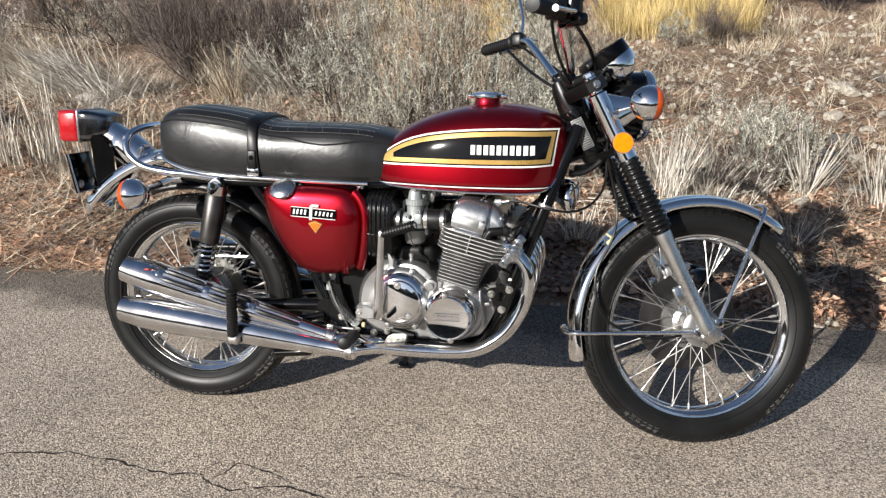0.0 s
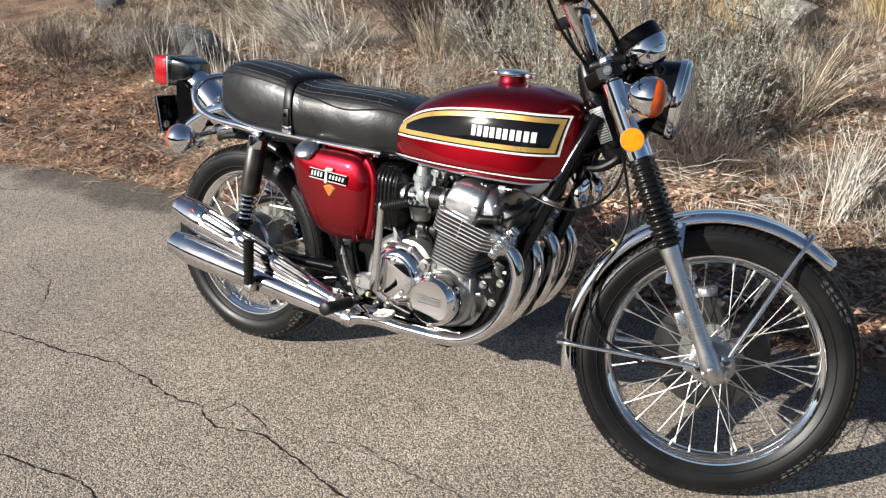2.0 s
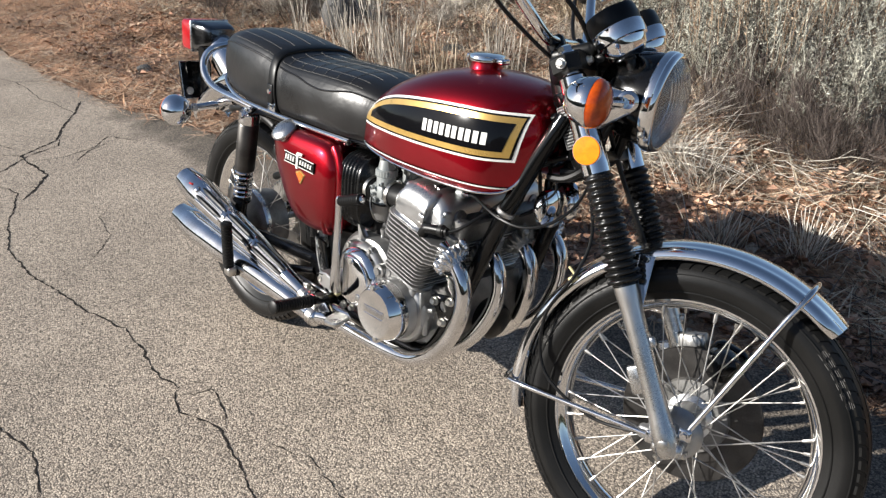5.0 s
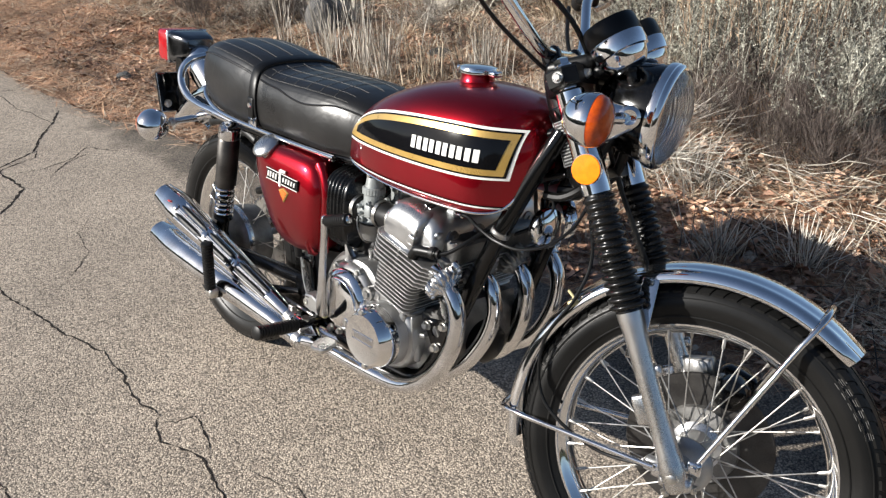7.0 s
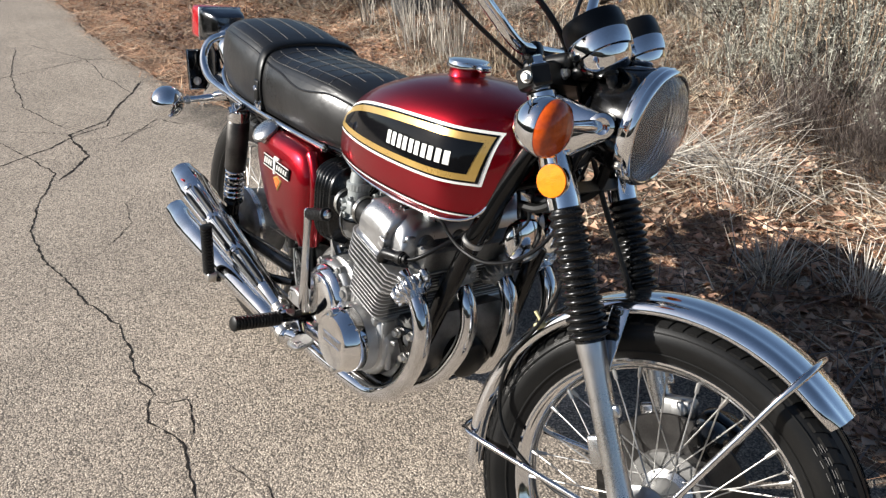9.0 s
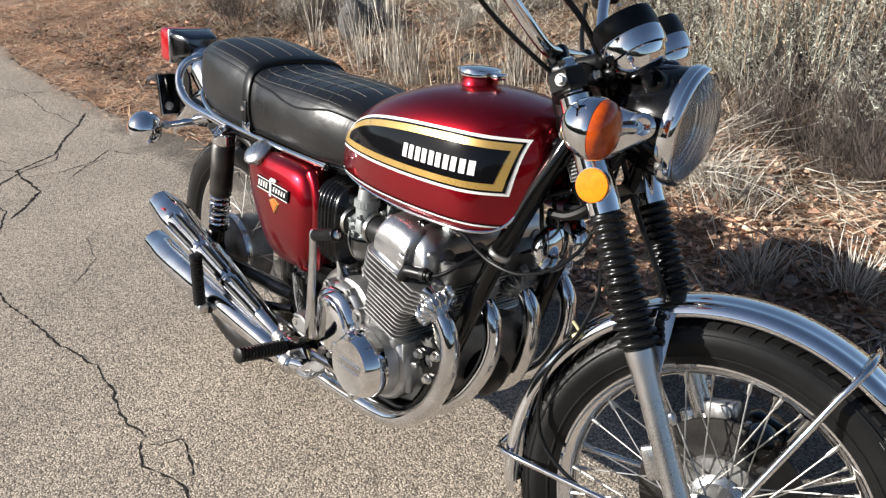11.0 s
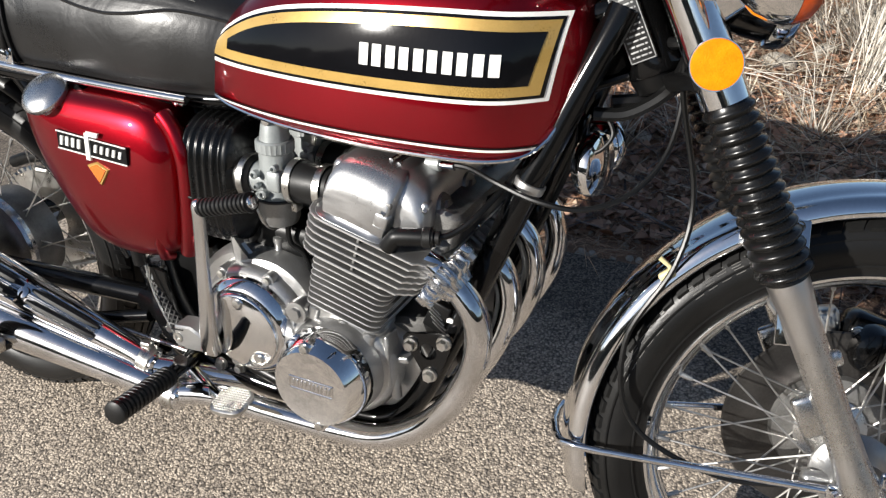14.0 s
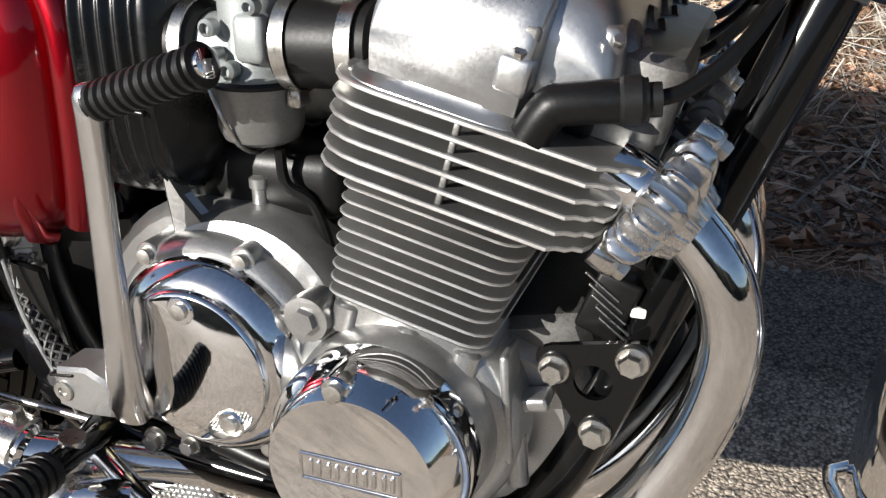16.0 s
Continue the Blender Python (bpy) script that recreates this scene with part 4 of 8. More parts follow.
# cables between bar, gauges and frame
for name, pts, r in (
        ("brake_hose", [(1.035, -0.235, 1.125), (1.065, -0.17, 1.125), (1.135, -0.10, 1.06), (1.170, -0.05, 0.985), (1.190, 0.0, 0.90), (1.235, 0.04, 0.78), (1.33, 0.085, 0.60), (1.40, 0.11, 0.48)], 0.0050),
        ("throttle_cable", [(1.000, -0.275, 1.110), (1.030, -0.19, 1.045), (1.080, -0.10, 0.985), (1.125, -0.045, 0.945), (1.150, -0.02, 0.90)], 0.0040),
        ("clutch_cable", [(1.010, 0.265, 1.120), (1.045, 0.20, 1.08), (1.110, 0.12, 1.02), (1.160, 0.07, 0.94), (1.165, 0.05, 0.85)], 0.0042),
        ("switch_wire", [(0.975, 0.27, 1.105), (1.020, 0.18, 1.04), (1.070, 0.11, 0.99), (1.130, 0.06, 0.95), (1.170, 0.03, 0.90)], 0.0045),
        ("speedometer_cable", [(1.222, -0.060, 0.960), (1.215, -0.085, 0.900), (1.200, -0.060, 0.80), (1.235, -0.045, 0.66), (1.225, -0.058, 0.575), (1.180, -0.062, 0.47), (1.205, -0.066, 0.36), (1.32, -0.070, 0.305), (1.430, -0.075, 0.315)], 0.0036),
        ("wiring_loom", [(1.235, -0.030, 0.905), (1.215, -0.052, 0.860), (1.205, -0.050, 0.815), (1.190, -0.030, 0.775), (1.150, -0.020, 0.745), (1.110, -0.015, 0.740)], 0.0085),
        ("wiring_loom", [(1.235, 0.030, 0.905), (1.222, 0.040, 0.850), (1.205, 0.036, 0.790), (1.165, 0.022, 0.748), (1.120, 0.015, 0.735)], 0.0075),
        ("wiring_loom", [(1.240, 0.0, 0.885), (1.238, 0.012, 0.840), (1.222, 0.020, 0.795), (1.180, 0.006, 0.762), (1.130, 0.0, 0.752)], 0.0095),
        ("horn_wire", [(1.120, -0.010, 0.745), (1.135, -0.020, 0.720), (1.125, -0.022, 0.700), (1.106, -0.016, 0.688)], 0.0026),
        ("wiring_loom", [(1.165, 0.0, 0.83), (1.195, -0.03, 0.83), (1.215, -0.02, 0.85), (1.210, 0.0, 0.88)], 0.007)):
    part(name, Geo().tube(smooth_path(pts, 7), r, 8), MATT, bike, "", STEER)

ca = fc + Vector((0.036, 0.100, 0.118))
cal = Geo().rbox(ca, (0.082, 0.058, 0.074), 0.022, Matrix.Rotation(radians(12), 4, "Y"))
cal.lathe([(-0.060, 0.020), (-0.056, 0.030), (-0.040, 0.034), (-0.028, 0.034)], ca, (0, 1, 0), 28)
cal.lathe([(0.0, 0.030), (0.024, 0.034), (0.036, 0.032), (0.040, 0.02)], ca, (0, 1, 0), 28)
cp2 = part("brake_caliper", cal, BLACK, bike, "black brake caliper", STEER)
part("caliper_bolt", Geo().bolt(ca + Vector((0.026, -0.034, -0.012)), (0, -1, 0), 0.007, 0.006), STEEL, cp2)
part("caliper_bolt", Geo().bolt(ca + Vector((-0.022, -0.034, 0.020)), (0, -1, 0), 0.007, 0.006), STEEL, cp2)
car = Geo().rbox(fc + Vector((-0.034, 0.092, 0.140)), (0.058, 0.030, 0.036), 0.008, Matrix.Rotation(radians(-14), 4, "Y"))
car.rbox(fc + Vector((-0.040, 0.092, 0.095)), (0.030, 0.022, 0.075), 0.008, Matrix.Rotation(radians(-22), 4, "Y"))
car.lathe([(-0.022, 0.010), (-0.020, 0.014), (0.020, 0.014), (0.022, 0.010)], fc + Vector((-0.030, 0.088, 0.142)), (0, 1, 0), 20)
part("caliper_arm", car, CAST, bike, "pale cast caliper bracket", STEER)

# -- fuel tank
TOP = [(0.598, 0.775), (0.615, 0.812), (0.650, 0.846), (0.700, 0.876), (0.760, 0.899), (0.830, 0.917), (0.900, 0.925), (0.970, 0.924), (1.030, 0.915), (1.072, 0.901), (1.098, 0.880), (1.113, 0.845), (1.120, 0.800)]
WID = [(0.598, 0.105), (0.640, 0.124), (0.700, 0.143), (0.770, 0.157), (0.850, 0.163), (0.930, 0.161), (1.000, 0.152), (1.035, 0.139), (1.060, 0.119), (1.082, 0.095), (1.105, 0.066), (1.120, 0.034)]
BOT = [(0.598, 0.716), (0.650, 0.706), (0.800, 0.700), (0.950, 0.698), (1.045, 0.701), (1.075, 0.716), (1.100, 0.762), (1.120, 0.795)]
SEC = [(0.0, 0.34), (0.42, 0.32), (0.56, 0.12), (0.68, 0.010), (0.82, 0.0), (0.93, 0.012), (0.985, 0.05), (1.0, 0.14), (1.0, 0.30), (0.988, 0.46), (0.952, 0.61), (0.882, 0.745), (0.765, 0.855), (0.60, 0.93), (0.41, 0.972), (0.20, 0.994), (0.0, 1.0)]
SIDE = [(f, x) for x, f in SEC[5:]]


def tank_side(u, w, out=0.0):
    """The point of the tank's right side at u and height w, pushed out."""
    def at(u, w):
        b, t = curve1(BOT, u), curve1(TOP, u)
        return curve1(WID, u) * curve1(SIDE, (w - b) / (t - b))
    e = 0.004
    du, dw = (at(u + e, w) - at(u - e, w)) / (2 * e), (at(u, w + e) - at(u, w - e)) / (2 * e)
    n = Vector((-du, 1, -dw)).normalized()
    return Vector((u, -at(u, w), w)) + Vector((n.x, -n.y, n.z)) * out


us = [0.598 + 0.522 * i / 64 for i in range(65)]
rings = []
for u in us:
    b, t, hw = curve1(BOT, u), curve1(TOP, u), curve1(WID, u)
    right = smooth_path([(u, -x * hw, b + f * (t - b)) for x, f in SEC], 3)
    rings.append(right + [Vector((p.x, -p.y, p.z)) for p in reversed(right[1:-1])])
tank = part("fuel_tank", Geo().loft(rings), RED, bike, "candy red fuel tank with black and gold side panel", None, 40)
seam = Geo()
for s in (-1, 1):
    seam.tube([Vector((u, s * (curve1(WID, u) * 0.94 + 0.003), curve1(BOT, u) + 0.001)) for u in us[1:-1]], 0.0030, 8)
part("tank_seam", seam, CHROME_WORN, tank, "bright folded lower seam")

# the painted panel: white line, black gap, gold band, black field
P_UP = [(0.603, 0.768), (0.622, 0.791), (0.650, 0.813), (0.700, 0.836), (0.760, 0.851), (0.850, 0.862), (0.950, 0.867), (1.040, 0.867), (1.090, 0.866)]
P_LO = [(0.603, 0.764), (0.650, 0.764), (0.750, 0.766), (0.900, 0.767), (1.000, 0.768), (1.074, 0.770)]


def panel(inset, out, s=-1):
    g = Geo()
    u0, nu, nw = 0.603 + inset * 2.6, 60, 12
    rings = []
    for i in range(nu + 1):
        f = i / nu
        row = []
        for j in range(nw + 1):
            h = j / nw
            u1 = 1.078 + 0.012 * h - inset
            u = u0 + (u1 - u0) * f
            lo, hi = curve1(P_LO, u) + inset, curve1(P_UP, u) - inset
            hi = max(hi, lo + 0.0005)
            w = lo + (hi - lo) * h
            p = tank_side(u, w, out)
            row.append(p if s < 0 else Vector((p.x, -p.y, p.z)))
        rings.append(row)
    return g.loft(rings, closed=False, caps=False)


for s in (-1, 1):
    part("white_line", panel(0.0, 0.0008, s), WHITE, tank)
    part("line_gap", panel(0.0048, 0.0014, s), PANEL, tank)
    part("gold_band", panel(0.0085, 0.0020, s), GOLD, tank)
    part("black_panel", panel(0.0200, 0.0026, s), PANEL, tank, "gloss black tank panel")
    for mat_w, (a, b) in ((WHITE, (0.7128, 0.7156)),):
        row = [[tank_side(u, a + (b - a) * k, 0.0012) for k in (0, 0.5, 1)] for u in us[2:60]]
        if s > 0:
            row = [[Vector((p.x, -p.y, p.z)) for p in r] for r in row]
        part("pin_stripe", Geo().loft(row, False, False), mat_w, tank, "thin white pin stripe")
    row = [[tank_side(u, a, 0.0012) for a in (0.7164, 0.7182)] for u in us[2:60]]
    if s > 0:
        row = [[Vector((p.x, -p.y, p.z)) for p in r] for r in row]
    part("dark_pin_stripe", Geo().loft(row, False, False), PANEL, tank)
    # the maker's mark, as plain bars
    for i in range(5):
        uc = 0.880 + i * 0.0335
        for du in (-0.0100, 0.0062):
            row = [[tank_side(uc + du + e, 0.800 + h * 0.024, 0.0042) for h in (0, 0.33, 0.66, 1)] for e in (0, 0.0055, 0.0112)]
            if s > 0:
                row = [[Vector((p.x, -p.y, p.z)) for p in r] for r in row]
            part("mark_bar", Geo().loft(row, False, False), WHITE, tank)
capc = Vector((0.888, -0.004, 0.922))
part("filler_neck", Geo().lathe([(-0.006, 0.040), (0.002, 0.036), (0.012, 0.034), (0.016, 0.034)], capc, (0, 0, 1), 40), RED, tank)
cap = Geo().lathe([(0.016, 0.036), (0.018, 0.041), (0.024, 0.042), (0.030, 0.039), (0.033, 0.028), (0.034, 0.0)], capc, (0, 0, 1), 48)
cap.rbox(capc + Vector((0.046, 0, 0.021)), (0.020, 0.026, 0.012), 0.004)
cap.rbox(capc + Vector((-0.046, 0, 0.021)), (0.016, 0.024, 0.012), 0.004)
part("fuel_cap", cap, CHROME, tank, "chrome snap fuel cap")
part("reserve_tap", Geo().lathe([(0, 0.012), (0.03, 0.012), (0.034, 0.006)], (0.74, -0.06, 0.67), (0, 0, 1), 16), ZINC, tank)

# -- seat
S_TOP = [(-0.052, 0.808), (-0.046, 0.862), (-0.028, 0.890), (0.030, 0.906), (0.120, 0.902), (0.200, 0.890), (0.255, 0.876), (0.300, 0.864), (0.380, 0.862), (0.480, 0.862), (0.560, 0.858), (0.610, 0.848), (0.650, 0.836)]
S_BOT = [(-0.052, 0.782), (-0.030, 0.762), (0.040, 0.734), (0.150, 0.722), (0.300, 0.718), (0.500, 0.714), (0.600, 0.712), (0.650, 0.712)]
S_WID = [(-0.052, 0.074), (-0.042, 0.098), (-0.024, 0.113), (0.030, 0.126), (0.120, 0.135), (0.250, 0.136), (0.400, 0.136), (0.520, 0.134), (0.600, 0.120), (0.650, 0.105)]
S_SEC = [(0.0, 0.0), (0.86, 0.0), (0.95, 0.03), (1.0, 0.16), (1.02, 0.34), (1.015, 0.50), (0.985, 0.66), (0.945, 0.755), (0.925, 0.79), (0.87, 0.865), (0.75, 0.93), (0.55, 0.972), (0.28, 0.994), (0.0, 1.0)]
rings = []
for i in range(73):
    u = -0.052 + 0.702 * i / 72
    b, t, hw = curve1(S_BOT, u), curve1(S_TOP, u), curve1(S_WID, u)
    right = smooth_path([(u, -x * hw, b + f * (t - b)) for x, f in S_SEC], 3)
    rings.append(right + [Vector((p.x, -p.y, p.z)) for p in reversed(right[1:-1])])
seat = part("seat", Geo().loft(rings), VINYL, bike, "long black vinyl seat with stitched top", None, 50)


def seat_at(u, k, out=0.001):
    """A point of the seat's skin; k runs from 0 at the right hem over the top (1) to the left hem (2)."""
    b, t, hw = curve1(S_BOT, u), curve1(S_TOP, u), curve1(S_WID, u)
    s = -1 if k <= 1 else 1
    q = k if k <= 1 else 2 - k
    pts = S_SEC[2:]
    x = q * (len(pts) - 1)
    i = min(int(x), len(pts) - 2)
    f = x - i
    p, r = Vector(pts[i]).lerp(Vector(pts[i + 1]), f), (Vector(pts[i + 1]) - Vector(pts[i]))
    n = Vector((r.y * (t - b), -r.x * hw)).normalized()
    return Vector((u, s * (p.x * hw + n.x * out), b + p.y * (t - b) + n.y * out))


pipe = Geo()
for s in (0, 1):
    pipe.tube([seat_at(-0.046 + 0.284 * i / 26, 0.52 if not s else 1.48, 0.0008) for i in range(27)], 0.0030, 6)
    pipe.tube([seat_at(0.275 + 0.365 * i / 30, (0.52 - 0.16 * math.sin(math.pi * min(1, i / 30)) ** 2) if not s else 1.48 + 0.16 * math.sin(math.pi * min(1, i / 30)) ** 2, 0.0006) for i in range(31)], 0.0026, 6)
part("piping", pipe, VINYL, seat)
st = Geo()
for k in (0.64, 0.76, 0.88, 1.0, 1.12, 1.24, 1.36):
    for a, b in ((0.02, 0.235), (0.275, 0.60)):
        for i in range(int((b - a) / 0.011)):
            u = a + i * 0.011
            st.tube([seat_at(u, k, 0.0004), seat_at(u + 0.0040, k, 0.0012), seat_at(u + 0.0095, k, 0.0004)], 0.0007, 4)
for u0 in (0.285, 0.335, 0.385, 0.435, 0.485, 0.535):
    for i in range(26):
        k = 0.64 + 0.72 * i / 26
        st.tube([seat_at(u0 + 0.05 * abs(k - 1) , k, 0.0004), seat_at(u0 + 0.05 * abs(k + 0.01 - 1), k + 0.011, 0.0014), seat_at(u0 + 0.05 * abs(k + 0.02 - 1), k + 0.024, 0.0004)], 0.0007, 4)
tagged(part("stitching", st, STITCH, seat, "pale grey stitching"), kind="stuff")
strap = Geo()
rings = []
for i in range(49):
    k = -0.0 + 2.0 * i / 48
    uc = 0.262 - 0.012 * math.sin(math.pi * i / 48)
    rings.append([seat_at(uc - 0.0145, k, 0.0002), seat_at(uc - 0.0140, k, 0.0052), seat_at(uc - 0.011, k, 0.0068), seat_at(uc, k, 0.0058), seat_at(uc + 0.011, k, 0.0068), seat_at(uc + 0.0140, k, 0.0052), seat_at(uc + 0.0145, k, 0.0002)])
part("seat_strap", strap.loft(rings), MATT, seat, "black passenger strap across the seat")
for s in (-1, 1):
    bk = Geo().rbox((0.256, s * 0.1445, 0.766), (0.026, 0.008, 0.052), 0.004)
    part("strap_bracket", bk, MATT, seat)
    part("strap_screw", Geo().lathe([(0, 0.0085), (0.003, 0.008), (0.004, 0.004)], (0.258, s * 0.143, 0.732), (0, s, 0), 20), CHROME_WORN, seat)
    part("strap_screw", Geo().lathe([(0, 0.007), (0.003, 0.006)], (0.256, s * 0.1485, 0.772), (0, s, 0), 16), CHROME_WORN, seat)
    part("strap_plate", Geo().rbox((0.256, s * 0.141, 0.732), (0.034, 0.004, 0.024), 0.004), CHROME_WORN, seat)
    tr = Geo().tube(smooth_path([(-0.040, s * 0.100, 0.770), (-0.012, s * 0.118, 0.750), (0.06, s * 0.133, 0.7285), (0.15, s * 0.1395, 0.719), (0.30, s * 0.1405, 0.714), (0.45, s * 0.1405, 0.711), (0.585, s * 0.136, 0.709)], 6), 0.0062, 10)
    part("seat_trim", tr, CHROME, seat, "chrome trim along the seat hem")

# -- side covers
COVER = [(0.283, 0.676), (0.296, 0.693), (0.330, 0.701), (0.390, 0.702), (0.480, 0.700), (0.530, 0.692), (0.558, 0.668), (0.572, 0.622), (0.566, 0.540), (0.552, 0.484), (0.522, 0.460), (0.470, 0.450), (0.415, 0.455), (0.372, 0.478), (0.336, 0.524), (0.304, 0.584), (0.287, 0.635)]
cc = Vector((0.44, 0.585))
cover_path = [(p.x, p.z) for p in smooth_path([(a, 0, b) for a, b in COVER], 4, True)]
def tuck(v, u, w):
    """The cover draws in towards its foot and its rear edge."""
    return v - (v - 0.08) * min(0.8, 0.45 * max(0.0, 0.60 - w) + 0.5 * max(0.0, 0.40 - u))


for s in (-1, 1):
    rings = []
    for v, k in ((0.085, 0.985), (0.108, 1.0), (0.126, 0.999), (0.141, 0.987), (0.152, 0.960), (0.161, 0.914), (0.1680, 0.84), (0.1735, 0.71), (0.1765, 0.50), (0.1775, 0.25)):
        rings.append([(cc.x + (a - cc.x) * k, s * tuck(v, cc.x + (a - cc.x) * k, cc.y + (b - cc.y) * k), cc.y + (b - cc.y) * k) for a, b in cover_path])
    sc = part("side_cover", Geo().loft(rings), RED, bike, "candy red side cover", None, 50)
    fl = Geo().tube(smooth_path([(0.546, s * 0.146, 0.689), (0.568, s * 0.149, 0.665), (0.5815, s * 0.151, 0.626), (0.580, s * 0.150, 0.570), (0.571, s * 0.146, 0.508), (0.559, s * 0.140, 0.474)], 6), [0.006] + [0.0125] * 29 + [0.007], 14)
    part("cover_flange", fl, RED, sc)
    part("cover_ridge", Geo().tube([(0.522, s * 0.136, 0.460), (0.522, s * 0.150, 0.466), (0.524, s * 0.159, 0.490), (0.526, s * 0.163, 0.512)], [0.009, 0.009, 0.008, 0.003], 12), RED, sc)
    # the model badge, as plain shapes
    bd = Geo().prism([(0.378, 0.6205), (0.506, 0.6145), (0.508, 0.641), (0.380, 0.648)], s * 0.1710, s * 0.1805, 0.0012)
    part("badge", bd, PANEL, sc, "black badge with plain white bars")
    bw = Geo()
    for a, b, lo, hi in ((0.385, 0.390, 0.627, 0.641), (0.395, 0.4005, 0.627, 0.641), (0.406, 0.4115, 0.6265, 0.6405), (0.417, 0.4225, 0.626, 0.640), (0.432, 0.440, 0.612, 0.652), (0.436, 0.458, 0.648, 0.655), (0.448, 0.453, 0.6255, 0.637), (0.459, 0.464, 0.625, 0.6365), (0.470, 0.475, 0.6245, 0.636), (0.481, 0.486, 0.624, 0.635), (0.492, 0.497, 0.6235, 0.634)):
        bw.prism([(a, lo), (b, lo - 0.0005), (b + 0.003, hi - 0.0005), (a + 0.003, hi)], s * 0.1793, s * 0.1828, 0.0006)
    for a, b in (((0.379, 0.621), (0.506, 0.615)), ((0.380, 0.647), (0.507, 0.6405))):
        bw.tube([(a[0], s * 0.1808, a[1]), (b[0], s * 0.1808, b[1])], 0.0011, 6)
    part("badge_bar", bw, WHITE, sc)
    em = Geo().prism([(0.427, 0.602), (0.447, 0.610), (0.468, 0.601), (0.449, 0.574)], s * 0.1735, s * 0.1798, 0.002)
    emb = part("emblem", em, GOLD, sc, "gold diamond emblem with an orange centre")
    part("emblem_centre", Geo().prism([(0.432, 0.600), (0.447, 0.606), (0.463, 0.5995), (0.4485, 0.579)], s * 0.1783, s * 0.1812, 0.001), ORANGE, emb, "orange enamel")
    for a, b in ((0.560, 0.700), (0.470, 0.452), (0.312, 0.695)):
        part("cover_screw", Geo().lathe([(0, 0.011), (0.006, 0.010), (0.009, 0.006)], (a, s * 0.120, b), (0, s, 0.2), 18), CHROME_WORN, sc)
oc = Geo().lathe([(-0.030, 0.024), (-0.004, 0.026), (-0.002, 0.034), (0.003, 0.0368), (0.008, 0.0365), (0.014, 0.031), (0.018, 0.020), (0.0195, 0.0)], (0.352, -0.160, 0.688), (-0.05, -0.60, 0.80), 36)
part("oil_tank_cap", oc, BRUSHED, bike, "grey oil tank filler cap")

# -- frame
def tubes(name, label, paths, mat=BLACK, parent=None):
    for i, (pts, r) in enumerate(paths):
        part(name, Geo().tube(smooth_path(pts, 6), r, 14), mat, parent or bike, label)


both = lambda pts: [[(u, s * v, w) for u, v, w in pts] for s in (-1, 1)]
fr = Geo().lathe([(0.0, 0.034), (0.004, 0.036), (0.020, 0.033), (0.105, 0.033), (0.127, 0.036), (0.131, 0.034)], Vector((1.177, 0, 0.795)), HEAD, 28)
frame_part = part("frame", fr, BLACK, bike, "black tubular steel frame")
for pts, r in ((((1.138, 0.034, 0.868), (1.124, 0.047, 0.830), (1.096, 0.066, 0.760), (1.0595, 0.0890, 0.660), (1.015, 0.1015, 0.540), (0.9645, 0.114, 0.405), (0.925, 0.122, 0.315), (0.885, 0.126, 0.276), (0.82, 0.13, 0.268), (0.66, 0.13, 0.270), (0.54, 0.13, 0.285), (0.49, 0.13, 0.32)), 0.0182),
               (((0.235, 0.112, 0.704), (0.33, 0.098, 0.57), (0.42, 0.100, 0.43), (0.49, 0.118, 0.32)), 0.0145),
               (((1.140, 0.02, 0.87), (0.95, 0.05, 0.80), (0.70, 0.085, 0.72), (0.58, 0.105, 0.702), (0.30, 0.118, 0.700), (0.10, 0.120, 0.706), (-0.06, 0.118, 0.728)), 0.0130),
               (((0.40, 0.134, 0.705), (0.345, 0.134, 0.610), (0.44, 0.134, 0.440)), 0.012)):
    for p in both(pts):
        part("frame_tube", Geo().tube(smooth_path(p, 6), r, 14), BLACK, frame_part)
part("frame_tube", Geo().tube(smooth_path([(1.160, 0, 0.90), (0.98, 0, 0.845), (0.70, 0, 0.775), (0.60, 0, 0.72)], 6), 0.019, 14), BLACK, frame_part)
gus = Geo().prism([(1.165, 0.87), (1.110, 0.845), (1.090, 0.80), (1.105, 0.755), (1.150, 0.80)], -0.020, 0.020, 0.004)
part("gusset", gus, BLACK, frame_part)
LC = Vector((1.148, -0.0345, 0.850))
tag = Geo().rbox(LC, (0.032, 0.002, 0.086), 0.001, Matrix.Rotation(-RAKE, 4, "Y"))
part("frame_label", tag, LABEL, frame_part, "black data label with pale print bars")
tb = Geo()
across = Vector((math.cos(RAKE), 0, math.sin(RAKE)))
for i in range(13):
    z, k = -0.036 + i * 0.006, 0
    x = -0.0115
    while x < 0.0105:
        L = 0.0030 + 0.0021 * ((i * 7 + k * 5) % 4)
        L = min(L, 0.0115 - x)
        tb.rbox(LC + Vector((0, -0.0013, 0)) + HEAD * z + across * (x + L / 2), (L, 0.0008, 0.0021), 0.0003, Matrix.Rotation(-RAKE, 4, "Y"))
        x, k = x + L + 0.0013, k + 1
for e in (-1, 1):
    tb.rbox(LC + Vector((0, -0.0013, 0)) + across * (e * 0.0145), (0.0010, 0.0008, 0.083), 0.0003, Matrix.Rotation(-RAKE, 4, "Y"))
    tb.rbox(LC + Vector((0, -0.0013, 0)) + HEAD * (e * 0.0415), (0.029, 0.0008, 0.0010), 0.0003, Matrix.Rotation(-RAKE, 4, "Y"))
tagged(part("print_bar", tb, PRINT, frame_part), kind="stuff")
swing = Geo()
